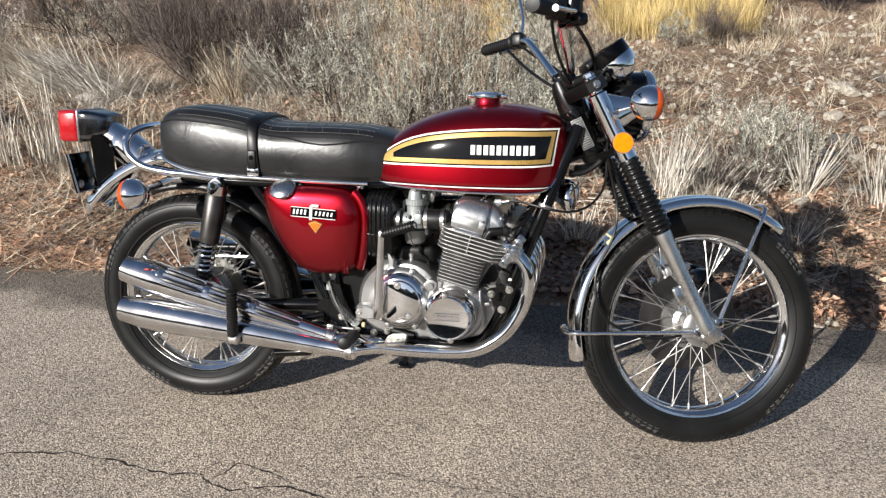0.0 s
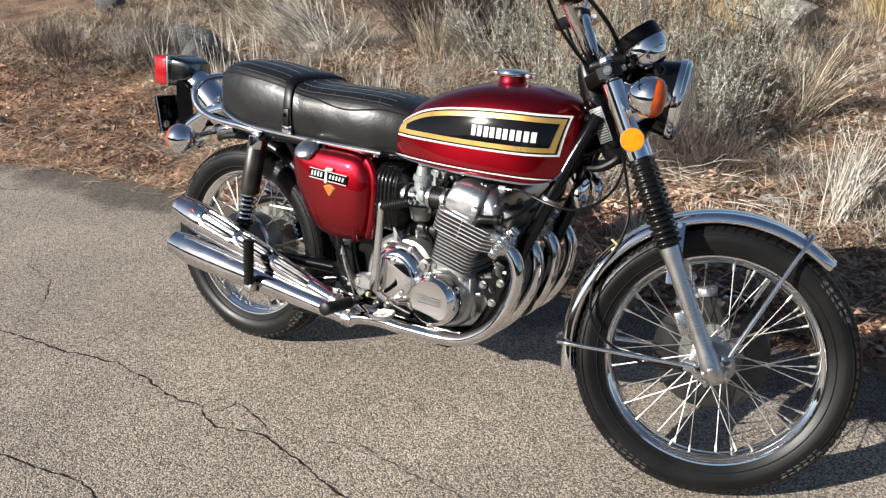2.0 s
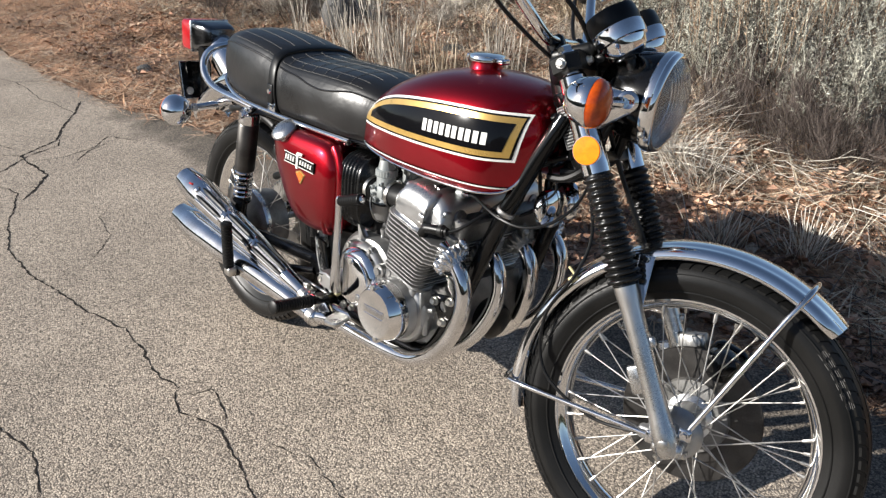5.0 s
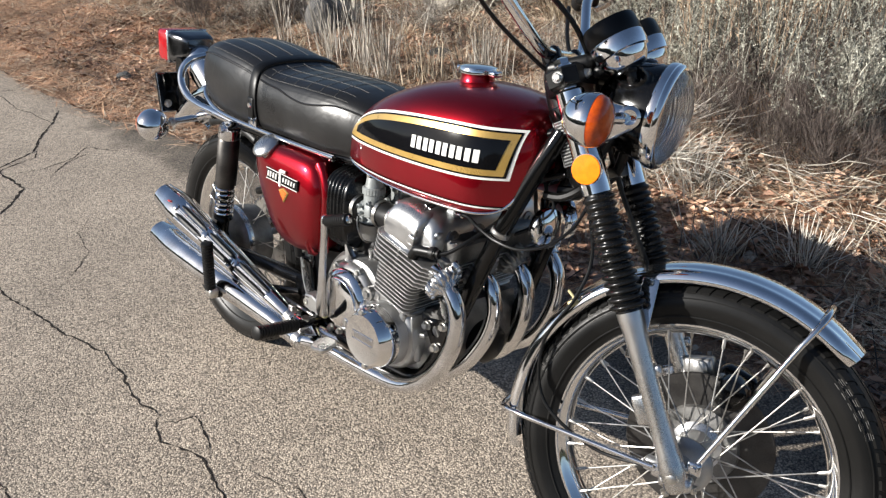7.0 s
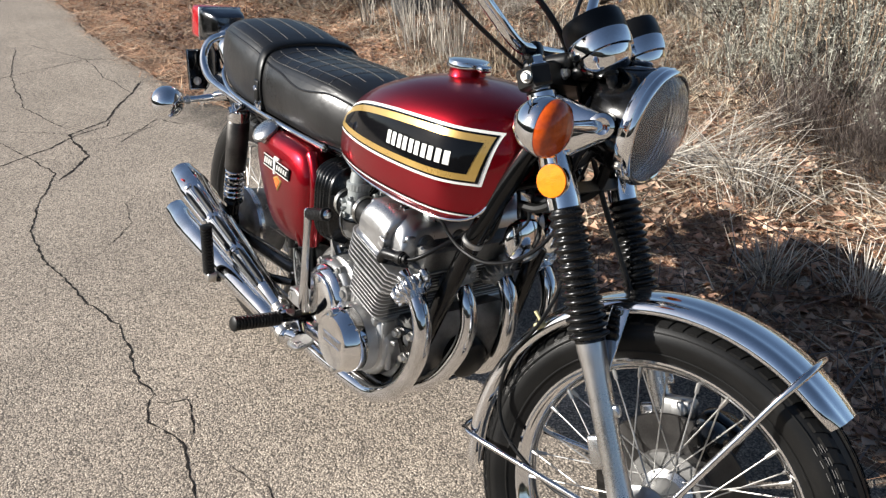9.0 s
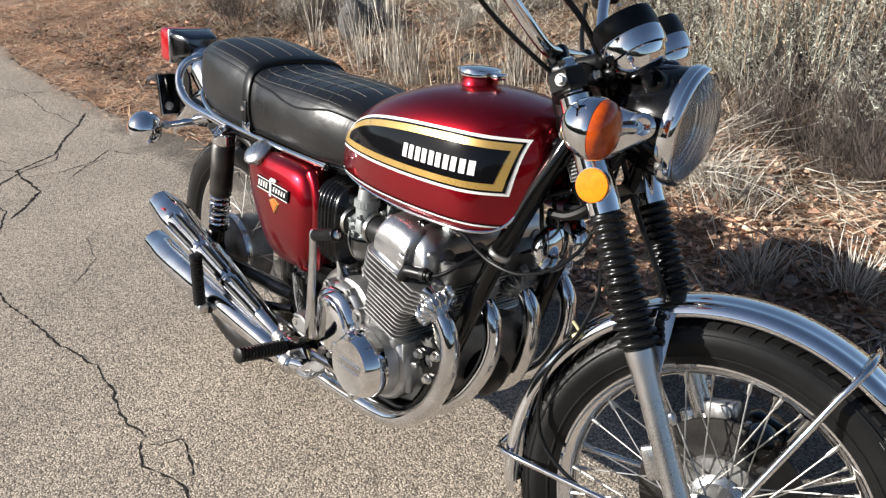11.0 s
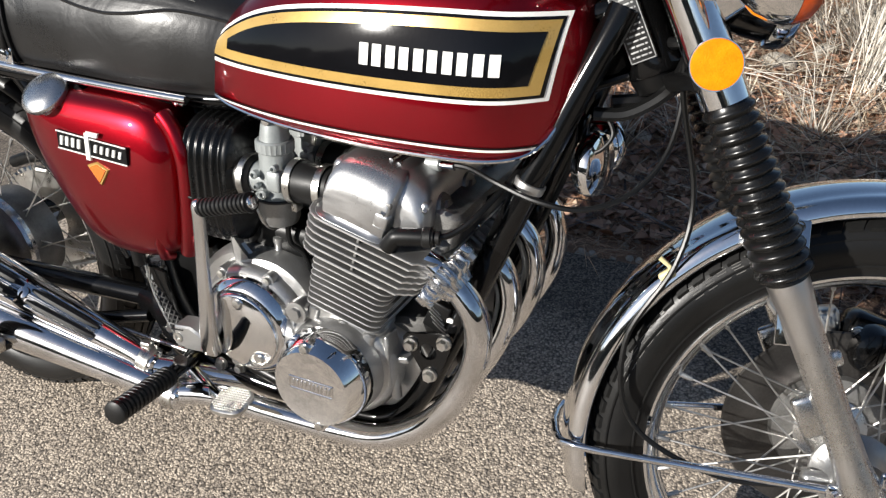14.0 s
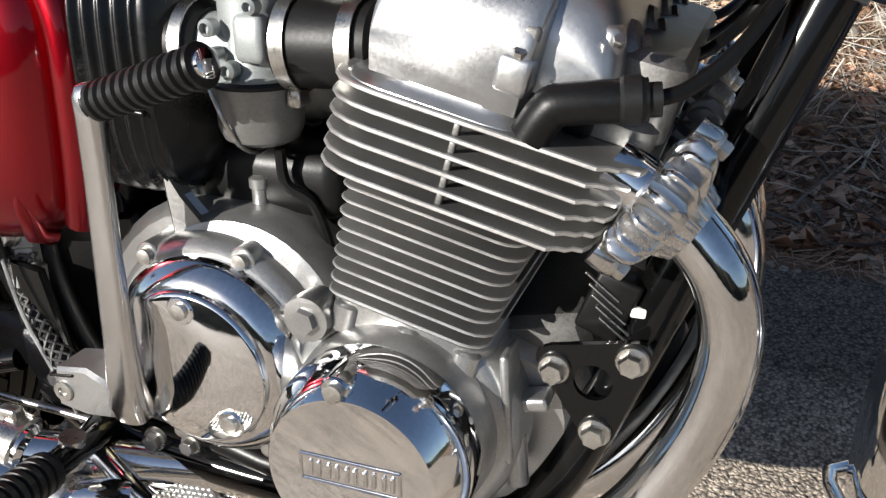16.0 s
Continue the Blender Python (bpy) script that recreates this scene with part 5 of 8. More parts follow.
for s in (-1, 1):
    swing.tube(smooth_path([(0.455, s * 0.105, 0.352), (0.30, s * 0.112, 0.345), (0.10, s * 0.118, 0.335), (-0.03, s * 0.118, 0.331)], 5), 0.019, 14)
    swing.rbox((-0.015, s * 0.118, 0.331), (0.085, 0.012, 0.046), 0.005)
swing.tube([(0.455, -0.13, 0.352), (0.455, 0.13, 0.352)], 0.026, 18)
part("swingarm", swing, BLACK, bike, "black tubular swingarm")
for s in (-1, 1):
    a = Geo().lathe([(0, 0.006), (0.002, 0.0085), (0.030, 0.0085), (0.032, 0.006)], (-0.075, s * 0.118, 0.331), (1, 0, 0), 6)
    part("chain_adjuster", a, STEEL, bike)
    # shock absorbers
    top, low = Vector((0.150, s * 0.143, 0.692)), Vector((0.072, s * 0.130, 0.368))
    d = (low - top).normalized()
    L = (low - top).length
    sh = Geo().lathe([(0.0, 0.016), (0.002, 0.024), (0.012, 0.027), (0.014, 0.0285), (0.150, 0.0285), (0.152, 0.026)], top + d * 0.018, d, 28)
    so = part("shock_absorber", sh, DISC, bike, "shock absorber with grey cover and exposed spring")
    cap_ = Geo().lathe([(-0.012, 0.018), (-0.010, 0.027), (0.004, 0.029), (0.016, 0.029), (0.018, 0.027)], top + d * 0.008, d, 28)
    cap_.lathe([(-0.018, 0.010), (-0.016, 0.019), (0.016, 0.019), (0.018, 0.010)], top, (0, 1, 0), 24)
    part("shock_top", cap_, CHROME_WORN, so)
    e1 = d.orthogonal().normalized()
    e2 = d.cross(e1)
    turns, n = 7.5, 150
    hel = [top + d * (0.150 + 0.112 * i / n) + (e1 * math.cos(2 * math.pi * turns * i / n) + e2 * math.sin(2 * math.pi * turns * i / n)) * 0.0225 for i in range(n + 1)]
    part("spring", Geo().tube(hel, 0.0042, 8), CHROME_WORN, so, "chromed coil spring")
    body = Geo().lathe([(0.140, 0.013), (0.262, 0.014), (0.264, 0.024), (0.272, 0.026), (0.276, 0.018), (L - 0.022, 0.017), (L - 0.018, 0.012)], top, d, 24)
    body.lathe([(-0.016, 0.009), (-0.014, 0.018), (0.014, 0.018), (0.016, 0.009)], low, (0, 1, 0), 24)
    part("damper", body, BLACK, so)
    part("shock_nut", Geo().bolt(top + Vector((0, s * 0.019, 0)), (0, s, 0), 0.010, 0.010), CHROME_WORN, so)
    part("shock_nut", Geo().bolt(low + Vector((0, s * 0.017, 0)), (0, s, 0), 0.009, 0.010), CHROME_WORN, so)

# -- rear end
rf = part("rear_fender", fender((0.02, 0, 0.330), 0.455, 0.070, 40, 144, 0.036), CHROME, bike, "chromed steel rear mudguard")
inner = fender((0.02, 0, 0.331), 0.365, 0.072, 42, 112, 0.03, 30)
part("inner_mudguard", inner, MATT, rf, "black plastic inner mudguard")
gr = Geo().tube(smooth_path([(0.155, -0.128, 0.706), (0.08, -0.136, 0.716), (-0.02, -0.138, 0.724), (-0.085, -0.135, 0.738), (-0.125, -0.130, 0.766), (-0.140, -0.118, 0.800), (-0.135, -0.095, 0.826), (-0.125, -0.05, 0.838), (-0.122, 0, 0.840),
                             (-0.125, 0.05, 0.838), (-0.135, 0.095, 0.826), (-0.140, 0.118, 0.800), (-0.125, 0.130, 0.766), (-0.085, 0.135, 0.738), (-0.02, 0.138, 0.724), (0.08, 0.136, 0.716), (0.155, 0.128, 0.706)], 7), 0.0105, 14)
part("grab_rail", gr, CHROME, bike, "chromed grab rail behind the seat")
rings = [[(u_, v_ * w_, 0.838 + dz + z_ * h_) for v_, z_ in rrect2] for rrect2 in ([(math.copysign(abs(math.cos(t)) ** 0.30, math.cos(t)), math.copysign(abs(math.sin(t)) ** 0.30, math.sin(t))) for t in (2 * math.pi * (k + 0.5) / 40 for k in range(40))],)
         for u_, w_, h_, dz in ((-0.328, 0.063, 0.046, 0.0), (-0.322, 0.0645, 0.0475, 0.0), (-0.300, 0.062, 0.045, 0.0), (-0.270, 0.053, 0.036, 0.003), (-0.250, 0.045, 0.028, 0.005), (-0.246, 0.040, 0.024, 0.005))]
tail = part("tail_light", Geo().loft(rings), DARK_CHROME, bike, "boxy tail light in a tapered grey metal housing")
ln = Geo().rbox((-0.364, 0, 0.838), (0.068, 0.126, 0.092), 0.012)
part("tail_lens", ln, RED_LENS, tail, "red plastic tail lens")
part("lens_gasket", Geo().rbox((-0.329, 0, 0.838), (0.008, 0.132, 0.097), 0.012), BRUSHED, tail)
tb2 = Geo().tube(smooth_path([(-0.285, 0, 0.818), (-0.252, 0, 0.805), (-0.205, 0, 0.772), (-0.140, 0, 0.722)], 5), [0.034] * 3 + [0.043] * 5 + [0.050] * 8, 28)
part("tail_bracket", tb2, CHROME, tail, "chrome tail light bracket")
for s in (-1, 1):
    side_b = Geo().prism([(-0.298, 0.815), (-0.262, 0.812), (-0.222, 0.768), (-0.222, 0.705), (-0.250, 0.662), (-0.286, 0.656), (-0.290, 0.720)], s * 0.053, s * 0.058, 0.002)
    part("bracket_plate", side_b, BLACK, tail)
npl = Geo().rbox((-0.340, -0.046, 0.700), (0.006, 0.104, 0.120), 0.003, Matrix.Rotation(radians(-12), 4, "Y"))
np_ = part("number_plate_holder", npl, BLACK, bike, "black number plate holder with plain blue plate")
part("number_plate", Geo().rbox((-0.346, -0.046, 0.701), (0.003, 0.090, 0.102), 0.0012, Matrix.Rotation(radians(-12), 4, "Y")), PLATE, np_, "plain pale blue number plate")
part("plate_border", Geo().tube([(-0.3345 - (w - 0.70) * 0.21, v, w) for v, w in ((-0.095, 0.645), (0.003, 0.645), (0.003, 0.757), (-0.095, 0.757))], 0.0032, 8, loop=True), CHROME_WORN, np_)
for s in (-1, 1):
    pr = Geo().lathe([(0, 0.012), (0.006, 0.012), (0.008, 0.006)], (-0.333, -0.046 + s * 0.026, 0.668), (1, 0, 0), 20)
    part("plate_bolt", pr, STEEL, np_)
    sb = Geo().tube([(-0.025, s * 0.135, 0.690), (0.0, s * 0.120, 0.700), (0.03, s * 0.118, 0.704)], 0.013, 12)
    part("signal_bracket", sb, CHROME_WORN, bike)
part("rubber_grommet", Geo().rbox((0.015, -0.128, 0.718), (0.020, 0.014, 0.012), 0.004), YELLOW, bike, "yellow rubber bush")

# -- engine; the cylinders lean forward by 14 degrees
EM = Matrix.Translation((0.838, 0, 0.445)) @ Matrix.Rotation(radians(14), 4, "Y")


def ep(a, v, c):
    """A point of the leaning cylinders; the head sits slightly low on its barrel."""
    if c > 0.10:
        c = 0.10 + (c - 0.10) * 0.905 if c < 0.16 else c - 0.0057
    return EM @ Vector((a, v, c))


def rrect(a0, a1, v0, v1, r, seg=4, front_r=None):
    """A rounded rectangle in the cylinders' own plane, as (a, v) pairs."""
    out = []
    for sa, sv, t0 in ((1, 1, 0), (-1, 1, 90), (-1, -1, 180), (1, -1, 270)):
        q = (front_r if front_r and sa > 0 else r)
        ca, cv = (a1 - q if sa > 0 else a0 + q), (v1 - q if sv > 0 else v0 + q)
        for k in range(seg + 1):
            t = radians(t0 + 90 * k / seg)
            out.append((ca + q * math.cos(t), cv + q * math.sin(t)))
    return out


def slab(g, outline, c0, c1, bevel=0.001):
    ca, cv = sum(p[0] for p in outline) / len(outline), sum(p[1] for p in outline) / len(outline)

    def ring(c, k):
        return [ep(a - math.copysign(k, a - ca), v - math.copysign(k, v - cv), c) for a, v in outline]
    g.loft([ring(c0, bevel), ring(c0 + bevel, 0), ring(c1 - bevel, 0), ring(c1, bevel)])


case = Geo().prism([(p.x, p.z) for p in smooth_path([(0.556, 0, 0.335), (0.552, 0, 0.40), (0.575, 0, 0.455), (0.625, 0, 0.495), (0.690, 0, 0.498), (0.745, 0, 0.478), (0.780, 0, 0.452), (0.830, 0, 0.446), (0.900, 0, 0.432), (0.935, 0, 0.41), (0.945, 0, 0.36), (0.925, 0, 0.312), (0.870, 0, 0.284), (0.780, 0, 0.275), (0.680, 0, 0.278), (0.600, 0, 0.295)], 3, True)], -0.130, 0.130, 0.010)
eng = part("engine", case, CAST, bike, "four-cylinder aluminium engine with finned cylinders", None, 45)
lowc = Geo().prism([(0.630, 0.300), (0.640, 0.252), (0.690, 0.238), (0.840, 0.238), (0.890, 0.258), (0.905, 0.300)], -0.100, 0.100, 0.010)
part("sump", lowc, CAST, eng)
flange = Geo().lathe([(-0.118, 0.0880), (-0.150, 0.0870), (-0.160, 0.0840), (-0.166, 0.0780), (-0.167, 0.0700)], (0.826, 0, 0.376), (0, 1, 0), 56)
part("crankcase_end", flange, CAST, eng)
neck = Geo().loft([[ep(a * k, v * k2, c) for a, v in rrect(-0.060, 0.060, -0.160, 0.160, 0.016)] for c, k, k2 in ((-0.060, 0.86, 0.90), (-0.030, 0.92, 0.96), (-0.014, 1.0, 1.0))])
part("crankcase_neck", neck, CAST, eng)
web = Geo().rbox((0.903, -0.150, 0.398), (0.006, 0.030, 0.080), 0.0025, Matrix.Rotation(radians(-4), 4, "Y"))
part("crankcase_web", web, CAST, eng)
part("crankcase_lug", Geo().rbox((0.914, -0.140, 0.396), (0.026, 0.020, 0.010), 0.003, Matrix.Rotation(radians(-12), 4, "Y")), CAST, eng)
part("crankcase_lug", Geo().tube([(0.905, -0.148, 0.372), (0.909, -0.148, 0.334)], [0.0085, 0.0075], 14), CAST, eng)
part("crankcase_lug", Geo().tube([(0.921, -0.120, 0.402), (0.922, -0.120, 0.352)], 0.0075, 14), CAST, eng)
# plate added over the case front; its dark colour is the shade behind the pipes
frc = Geo().prism([(0.885, 0.440), (0.940, 0.452), (0.958, 0.41), (0.952, 0.33), (0.915, 0.285), (0.87, 0.275)], -0.122, 0.122, 0.008)
part("crankcase_front", frc, FIN_DARK, eng, "crankcase front plate, coloured dark to stand for shade")
part("oil_filter", Geo().lathe([(0.0, 0.046), (0.030, 0.046), (0.048, 0.042), (0.056, 0.030), (0.058, 0.0)], (0.945, 0, 0.365), (0.97, 0, -0.2), 32), MATT, eng, "black oil filter housing")
reg = Geo().rbox((0.957, -0.112, 0.464), (0.030, 0.030, 0.044), 0.003, Matrix.Rotation(radians(20), 4, "Y"))
rg_ = part("rectifier", reg, MATT, eng, "finned black rectifier")
for i in range(5):
    part("rectifier_fin", Geo().rbox((0.953 + 0.0026 * i, -0.128, 0.479 - 0.0075 * i), (0.028, 0.003, 0.0012), 0.0005, Matrix.Rotation(radians(38), 4, "Y")), STEEL, rg_)
arm_ = Geo().prism([(0.638, 0.535), (0.642, 0.534), (0.650, 0.506), (0.668, 0.486), (0.695, 0.476), (0.690, 0.455), (0.645, 0.455)], -0.128, -0.142, 0.004)
part("kick_shaft_arm", arm_, CAST, eng)
gearbox = Geo().lathe([(-0.052, 0.0), (-0.051, 0.076), (-0.048, 0.083), (-0.040, 0.0865), (0.0, 0.089)], (0.696, -0.095, 0.412), (0, 1, 0), 48)
part("gearbox_end", gearbox, CAST, eng, "rounded cast gearbox housing")
boltpos = [(0.634, 0.468), (0.713, 0.475), (0.752, 0.442), (0.722, 0.325), (0.645, 0.324)]
for a, b in boltpos:
    part("case_screw", Geo().lathe([(-0.02, 0.0062), (0, 0.0062), (0.004, 0.0056), (0.0045, 0.003)], (a, -0.162, b), (0, -1, 0), 18), STEEL, eng)
    part("screw_boss", Geo().lathe([(-0.04, 0.0105), (-0.001, 0.0095), (0.0, 0.0085)], (a, -0.161, b), (0, -1, 0), 20), CAST, eng)
for u_, w_ in ((0.640, 0.500), (0.700, 0.502)):
    part("stud_nut", Geo().lathe([(0, 0.0065), (0.020, 0.0065), (0.021, 0.008), (0.028, 0.008), (0.030, 0.005)], (u_, -0.110, w_ - 0.012), (0, 0, 1), 12), CAST, eng)
# clutch cover: stepped, with a flat towards the kick-start shaft
ccx, ccz = 0.682, 0.399


def dcut(r, flat):
    return [(ccx + max(r * math.cos(t), -flat), ccz + r * math.sin(t)) for t in (2 * math.pi * k / 64 for k in range(64))]


cov = Geo()
cov.loft([[(a, v, b) for a, b in dcut(r, f)] for v, r, f in ((-0.155, 0.0770, 0.062), (-0.1700, 0.0765, 0.061), (-0.1730, 0.0750, 0.060), (-0.1810, 0.0665, 0.052), (-0.1840, 0.0620, 0.046))])
sh_ = Geo().loft([[(a, v, b) for a, b in dcut(r, f)] for v, r, f in ((-0.120, 0.088, 0.078), (-0.150, 0.088, 0.078), (-0.158, 0.0855, 0.075), (-0.1625, 0.0800, 0.070))])
part("clutch_housing", sh_, CAST, eng, "satin cast clutch housing")
cc_ = part("clutch_cover", cov, CHROME_WORN, eng, "polished aluminium clutch cover")
face = Geo().loft([[(a, v, b) for a, b in dcut(r, f)] for v, r, f in ((-0.180, 0.0600, 0.034), (-0.1865, 0.0592, 0.0335), (-0.1890, 0.0580, 0.0325), (-0.1900, 0.0560, 0.0310))])
part("cover_plate", face, CHROME, cc_, "mirror-polished cover plate")
for a, b in ((0.680, 0.445), (0.711, 0.361)):
    g = Geo().lathe([(0, 0.0105), (0.002, 0.0105), (0.003, 0.0095)], (a, -0.1885, b), (0, -1, 0), 24)
    part("cover_boss", g, CHROME, cc_)
    sc_ = Geo().lathe([(0.002, 0.0065), (0.0055, 0.0060), (0.006, 0.003)], (a, -0.1885, b), (0, -1, 0), 20)
    part("cover_screw", sc_, STEEL, cc_)
plug_ = Geo().lathe([(-0.02, 0.014), (0.0, 0.017), (0.006, 0.016), (0.007, 0.010)], (0.769, -0.172, 0.4475), (0, -1, 0), 28)
plug_.lathe([(0.006, 0.0095), (0.012, 0.009)], (0.769, -0.172, 0.4475), (0, -1, 0), 6)
part("oil_plug", plug_, CAST, eng)
# points cover with its chamfered chrome cap
pcx, pcz = 0.826, 0.376
hou = Geo().lathe([(-0.120, 0.0785), (-0.186, 0.0705), (-0.189, 0.0695)], (pcx, 0, pcz), (0, 1, 0), 64)
pt = part("points_housing", hou, CAST, eng)
capg = Geo().lathe([(-0.188, 0.066), (-0.190, 0.0695), (-0.205, 0.0695), (-0.213, 0.0680), (-0.233, 0.0580), (-0.2355, 0.0560), (-0.2350, 0.0545), (-0.2350, 0.0)], (pcx, 0, pcz), (0, 1, 0), 72)
part("points_cover", capg, CHROME, pt, "round chromed points cover")
for t in (98, 278):
    c = Vector((pcx + 0.0600 * math.cos(radians(t)), 0, pcz + 0.0600 * math.sin(radians(t))))
    lug = Geo().lathe([(0, 0.0100), (0.0310, 0.0100), (0.0330, 0.0085)], c + Vector((0, -0.200, 0)), (0, -1, 0), 20)
    part("cover_lug", lug, CHROME_WORN, pt)
    part("cover_screw", Geo().lathe([(0, 0.0065), (0.004, 0.006), (0.0045, 0.003)], c + Vector((0, -0.2326, 0)), (0, -1, 0), 16), STEEL, pt)
for i in range(5):
    for e in (0, 0.0055):
        part("cast_mark", Geo().rbox((pcx - 0.026 + i * 0.0122 + e, -0.2356, pcz + 0.004), (0.0026, 0.002, 0.0105), 0.0006), CHROME_WORN, pt)
frm = Geo()
for a, b in (((-0.033, 0.013), (0.033, 0.013)), ((-0.033, -0.005), (0.033, -0.005)), ((-0.033, -0.005), (-0.033, 0.013)), ((0.033, -0.005), (0.033, 0.013))):
    frm.tube([(pcx + a[0], -0.2356, pcz + a[1]), (pcx + b[0], -0.2356, pcz + b[1])], 0.0009, 6)
part("mark_frame", frm, CHROME_WORN, pt)

# cylinder barrel, fins and head
def fin(name, outline, c0, c1, flat):
    """A cooling fin with a bright machined rim."""
    g = Geo()
    slab(g, outline, c0, c1, 0.0007)
    ob = part(name, g, flat, eng)
    ob.data.materials.append(FIN_EDGE)
    k = len(outline)
    for p in ob.data.polygons[:3 * k]:
        p.material_index = 1


# the dark barrel and head cores hold the shade between the fins
bar = Geo()
slab(bar, rrect(-0.048, 0.048, -0.152, 0.152, 0.02), -0.015, 0.104, 0.002)
part("cylinder_barrel", bar, FIN_DARK, eng)
bs = Geo()
slab(bs, rrect(-0.060, 0.054, -0.168, 0.168, 0.018), -0.016, 0.0085, 0.003)
for a in (-0.045, 0.0, 0.040):
    slab(bs, rrect(a - 0.009, a + 0.009, -0.172, 0.172, 0.006), -0.018, 0.004, 0.002)
part("cylinder_base", bs, CAST, eng)
for i in range(9):
    k = 0.0015 * math.sin(i * 2.1)
    fin("cylinder_fin", rrect(-0.0585 - 0.0005 * i, 0.0520 + 0.0008 * i + k, -0.1780, 0.1780, 0.010, 4, 0.016), 0.0125 + i * 0.0092, 0.0125 + i * 0.0092 + 0.0020, FIN)
hd_ = Geo()
slab(hd_, rrect(-0.058, 0.070, -0.166, 0.166, 0.02), 0.095, 0.158, 0.002)
part("cylinder_head", hd_, FIN_DARK, eng)
for i in range(6):
    z = 0.1000 + i * 0.0115
    side = [(-0.0800, 0.150), (-0.0790, 0.168), (-0.0755, 0.180), (-0.068, 0.189), (-0.057, 0.194), (-0.045, 0.1955), (0.070 + 0.0024 * i, 0.195), (0.075 + 0.0024 * i, 0.189)]
    front = [(0.080 + 0.0026 * i, 0.187), (0.083 + 0.0026 * i, 0.182), (0.088 + 0.003 * i, 0.180), (0.091 + 0.003 * i, 0.172), (0.094 + 0.003 * i, 0.150)]
    half = side + front
    fin("head_fin", [(a, -v) for a, v in half] + [(a, v) for a, v in reversed(half)], z, z + 0.0034, FIN)
    if i < 5:
        part("fin_rib", Geo().rbox(ep(0.004, -0.1890, z + 0.0070), (0.0042, 0.0040, 0.0085), 0.0012, Matrix.Rotation(radians(14), 4, "Y")), FIN, eng)
hs = Geo().loft([[ep(a, v, c) for a, v in rrect(-0.074 + k * 1.6, 0.046 - k * 0.5, -0.1925 + j, 0.1925 - j, 0.028)] for c, k, j in ((0.158, 0.0, 0.0), (0.1615, 0.001, 0.0008), (0.1635, 0.005, 0.0035), (0.1660, 0.009, 0.0062), (0.1690, 0.0105, 0.0070))])
part("head_deck", hs, SATIN, eng)
hf = Geo()
slab(hf, rrect(0.030, 0.104, -0.150, 0.150, 0.012), 0.158, 0.176, 0.004)
slab(hf, rrect(0.066, 0.108, -0.140, 0.140, 0.012), 0.160, 0.212, 0.005)
part("head_front", hf, FIN_DARK, eng)
# cam cover: a main block and a set-back front block, both domed at the ends
def dome(outline, half, base=0.168, low=None):
    pp = [(p.x, p.z) for p in smooth_path([(a, 0, c) for a, c in outline], 4)]
    mid = sum(a for a, c in pp) / len(pp)
    rings = []
    prof = ((0.0, 0.42, 0.92), (0.001, 0.52, 0.94), (0.004, 0.645, 0.96), (0.009, 0.765, 0.978), (0.016, 0.87, 0.99), (0.025, 0.945, 0.997), (0.036, 0.985, 1.0), (0.050, 1.0, 1.0))
    steps_ = [(-half + d, h, k) for d, h, k in prof] + [(half - d, h, k) for d, h, k in reversed(prof)]
    for v, h, k in steps_:
        rings.append([ep(mid + (a - mid) * k, v, base + (c - base) * h) for a, c in pp])
    return Geo().loft(rings)


cam_cover = part("cam_cover", dome([(-0.057, 0.168), (-0.060, 0.198), (-0.0605, 0.220), (-0.056, 0.234), (-0.044, 0.2425), (-0.014, 0.2475), (0.014, 0.2470), (0.027, 0.2450), (0.0335, 0.237), (0.0350, 0.215), (0.035, 0.168)], 0.1855), SATIN, eng, "polished aluminium cam cover", None, 50)
part("cam_cover_front", dome([(0.010, 0.180), (0.012, 0.2460), (0.032, 0.2455), (0.053, 0.2395), (0.067, 0.224), (0.075, 0.201), (0.076, 0.180)], 0.1690, 0.180), SATIN, cam_cover, "", None, 50)
for s in (-1, 1):
    part("cover_lug", Geo().rbox(ep(-0.052, s * 0.150, 0.214), (0.022, 0.036, 0.038), 0.008, EM), SATIN, cam_cover)
    part("cover_lug", Geo().rbox(ep(0.064, s * 0.150, 0.214), (0.014, 0.022, 0.018), 0.006, EM), SATIN, cam_cover)
    for a, v, c in ((-0.054, 0.170, 0.204), (0.0255, 0.1835, 0.200), (0.070, 0.166, 0.217)):
        part("cover_bolt", Geo().bolt(ep(a, s * v, c), EM.to_3x3() @ Vector((0, s * 0.6, 0.75)), 0.0038, 0.004, False), STEEL, cam_cover)
    # dark blocks stand for the shade in the screw pocket and plug recess
    part("pocket_shade", Geo().rbox(ep(0.0245, s * 0.1790, 0.2085), (0.017, 0.008, 0.015), 0.003, EM), FIN_DARK, cam_cover)
    part("screw_ledge", Geo().rbox(ep(0.0245, s * 0.1800, 0.1890), (0.021, 0.013, 0.022), 0.004, EM), SATIN, cam_cover)
    part("recess_shade", Geo().rbox(ep(0.052, s * 0.156, 0.174), (0.036, 0.010, 0.026), 0.006, EM), MATT, eng)
for v in (-0.118, -0.040, 0.040, 0.118):
    ax = EM.to_3x3() @ Vector((0.86, 0, 0.5))
    t = Geo().lathe([(-0.02, 0.0185), (0.003, 0.0185), (0.006, 0.0165), (0.007, 0.010)], ep(0.074, v, 0.206), ax, 28)
    t.lathe([(0.006, 0.009), (0.011, 0.0085)], ep(0.074, v, 0.206), ax, 6)
    part("tappet_cap", t, FIN_DARK, cam_cover)
for k, (a, c) in enumerate(((0.001, 0.2475), (0.012, 0.2470), (0.024, 0.2430))):
    part("cover_rib", Geo().tube([ep(a, -0.140, c), ep(a, 0.140, c)], 0.0030, 8), POLISHED, cam_cover)
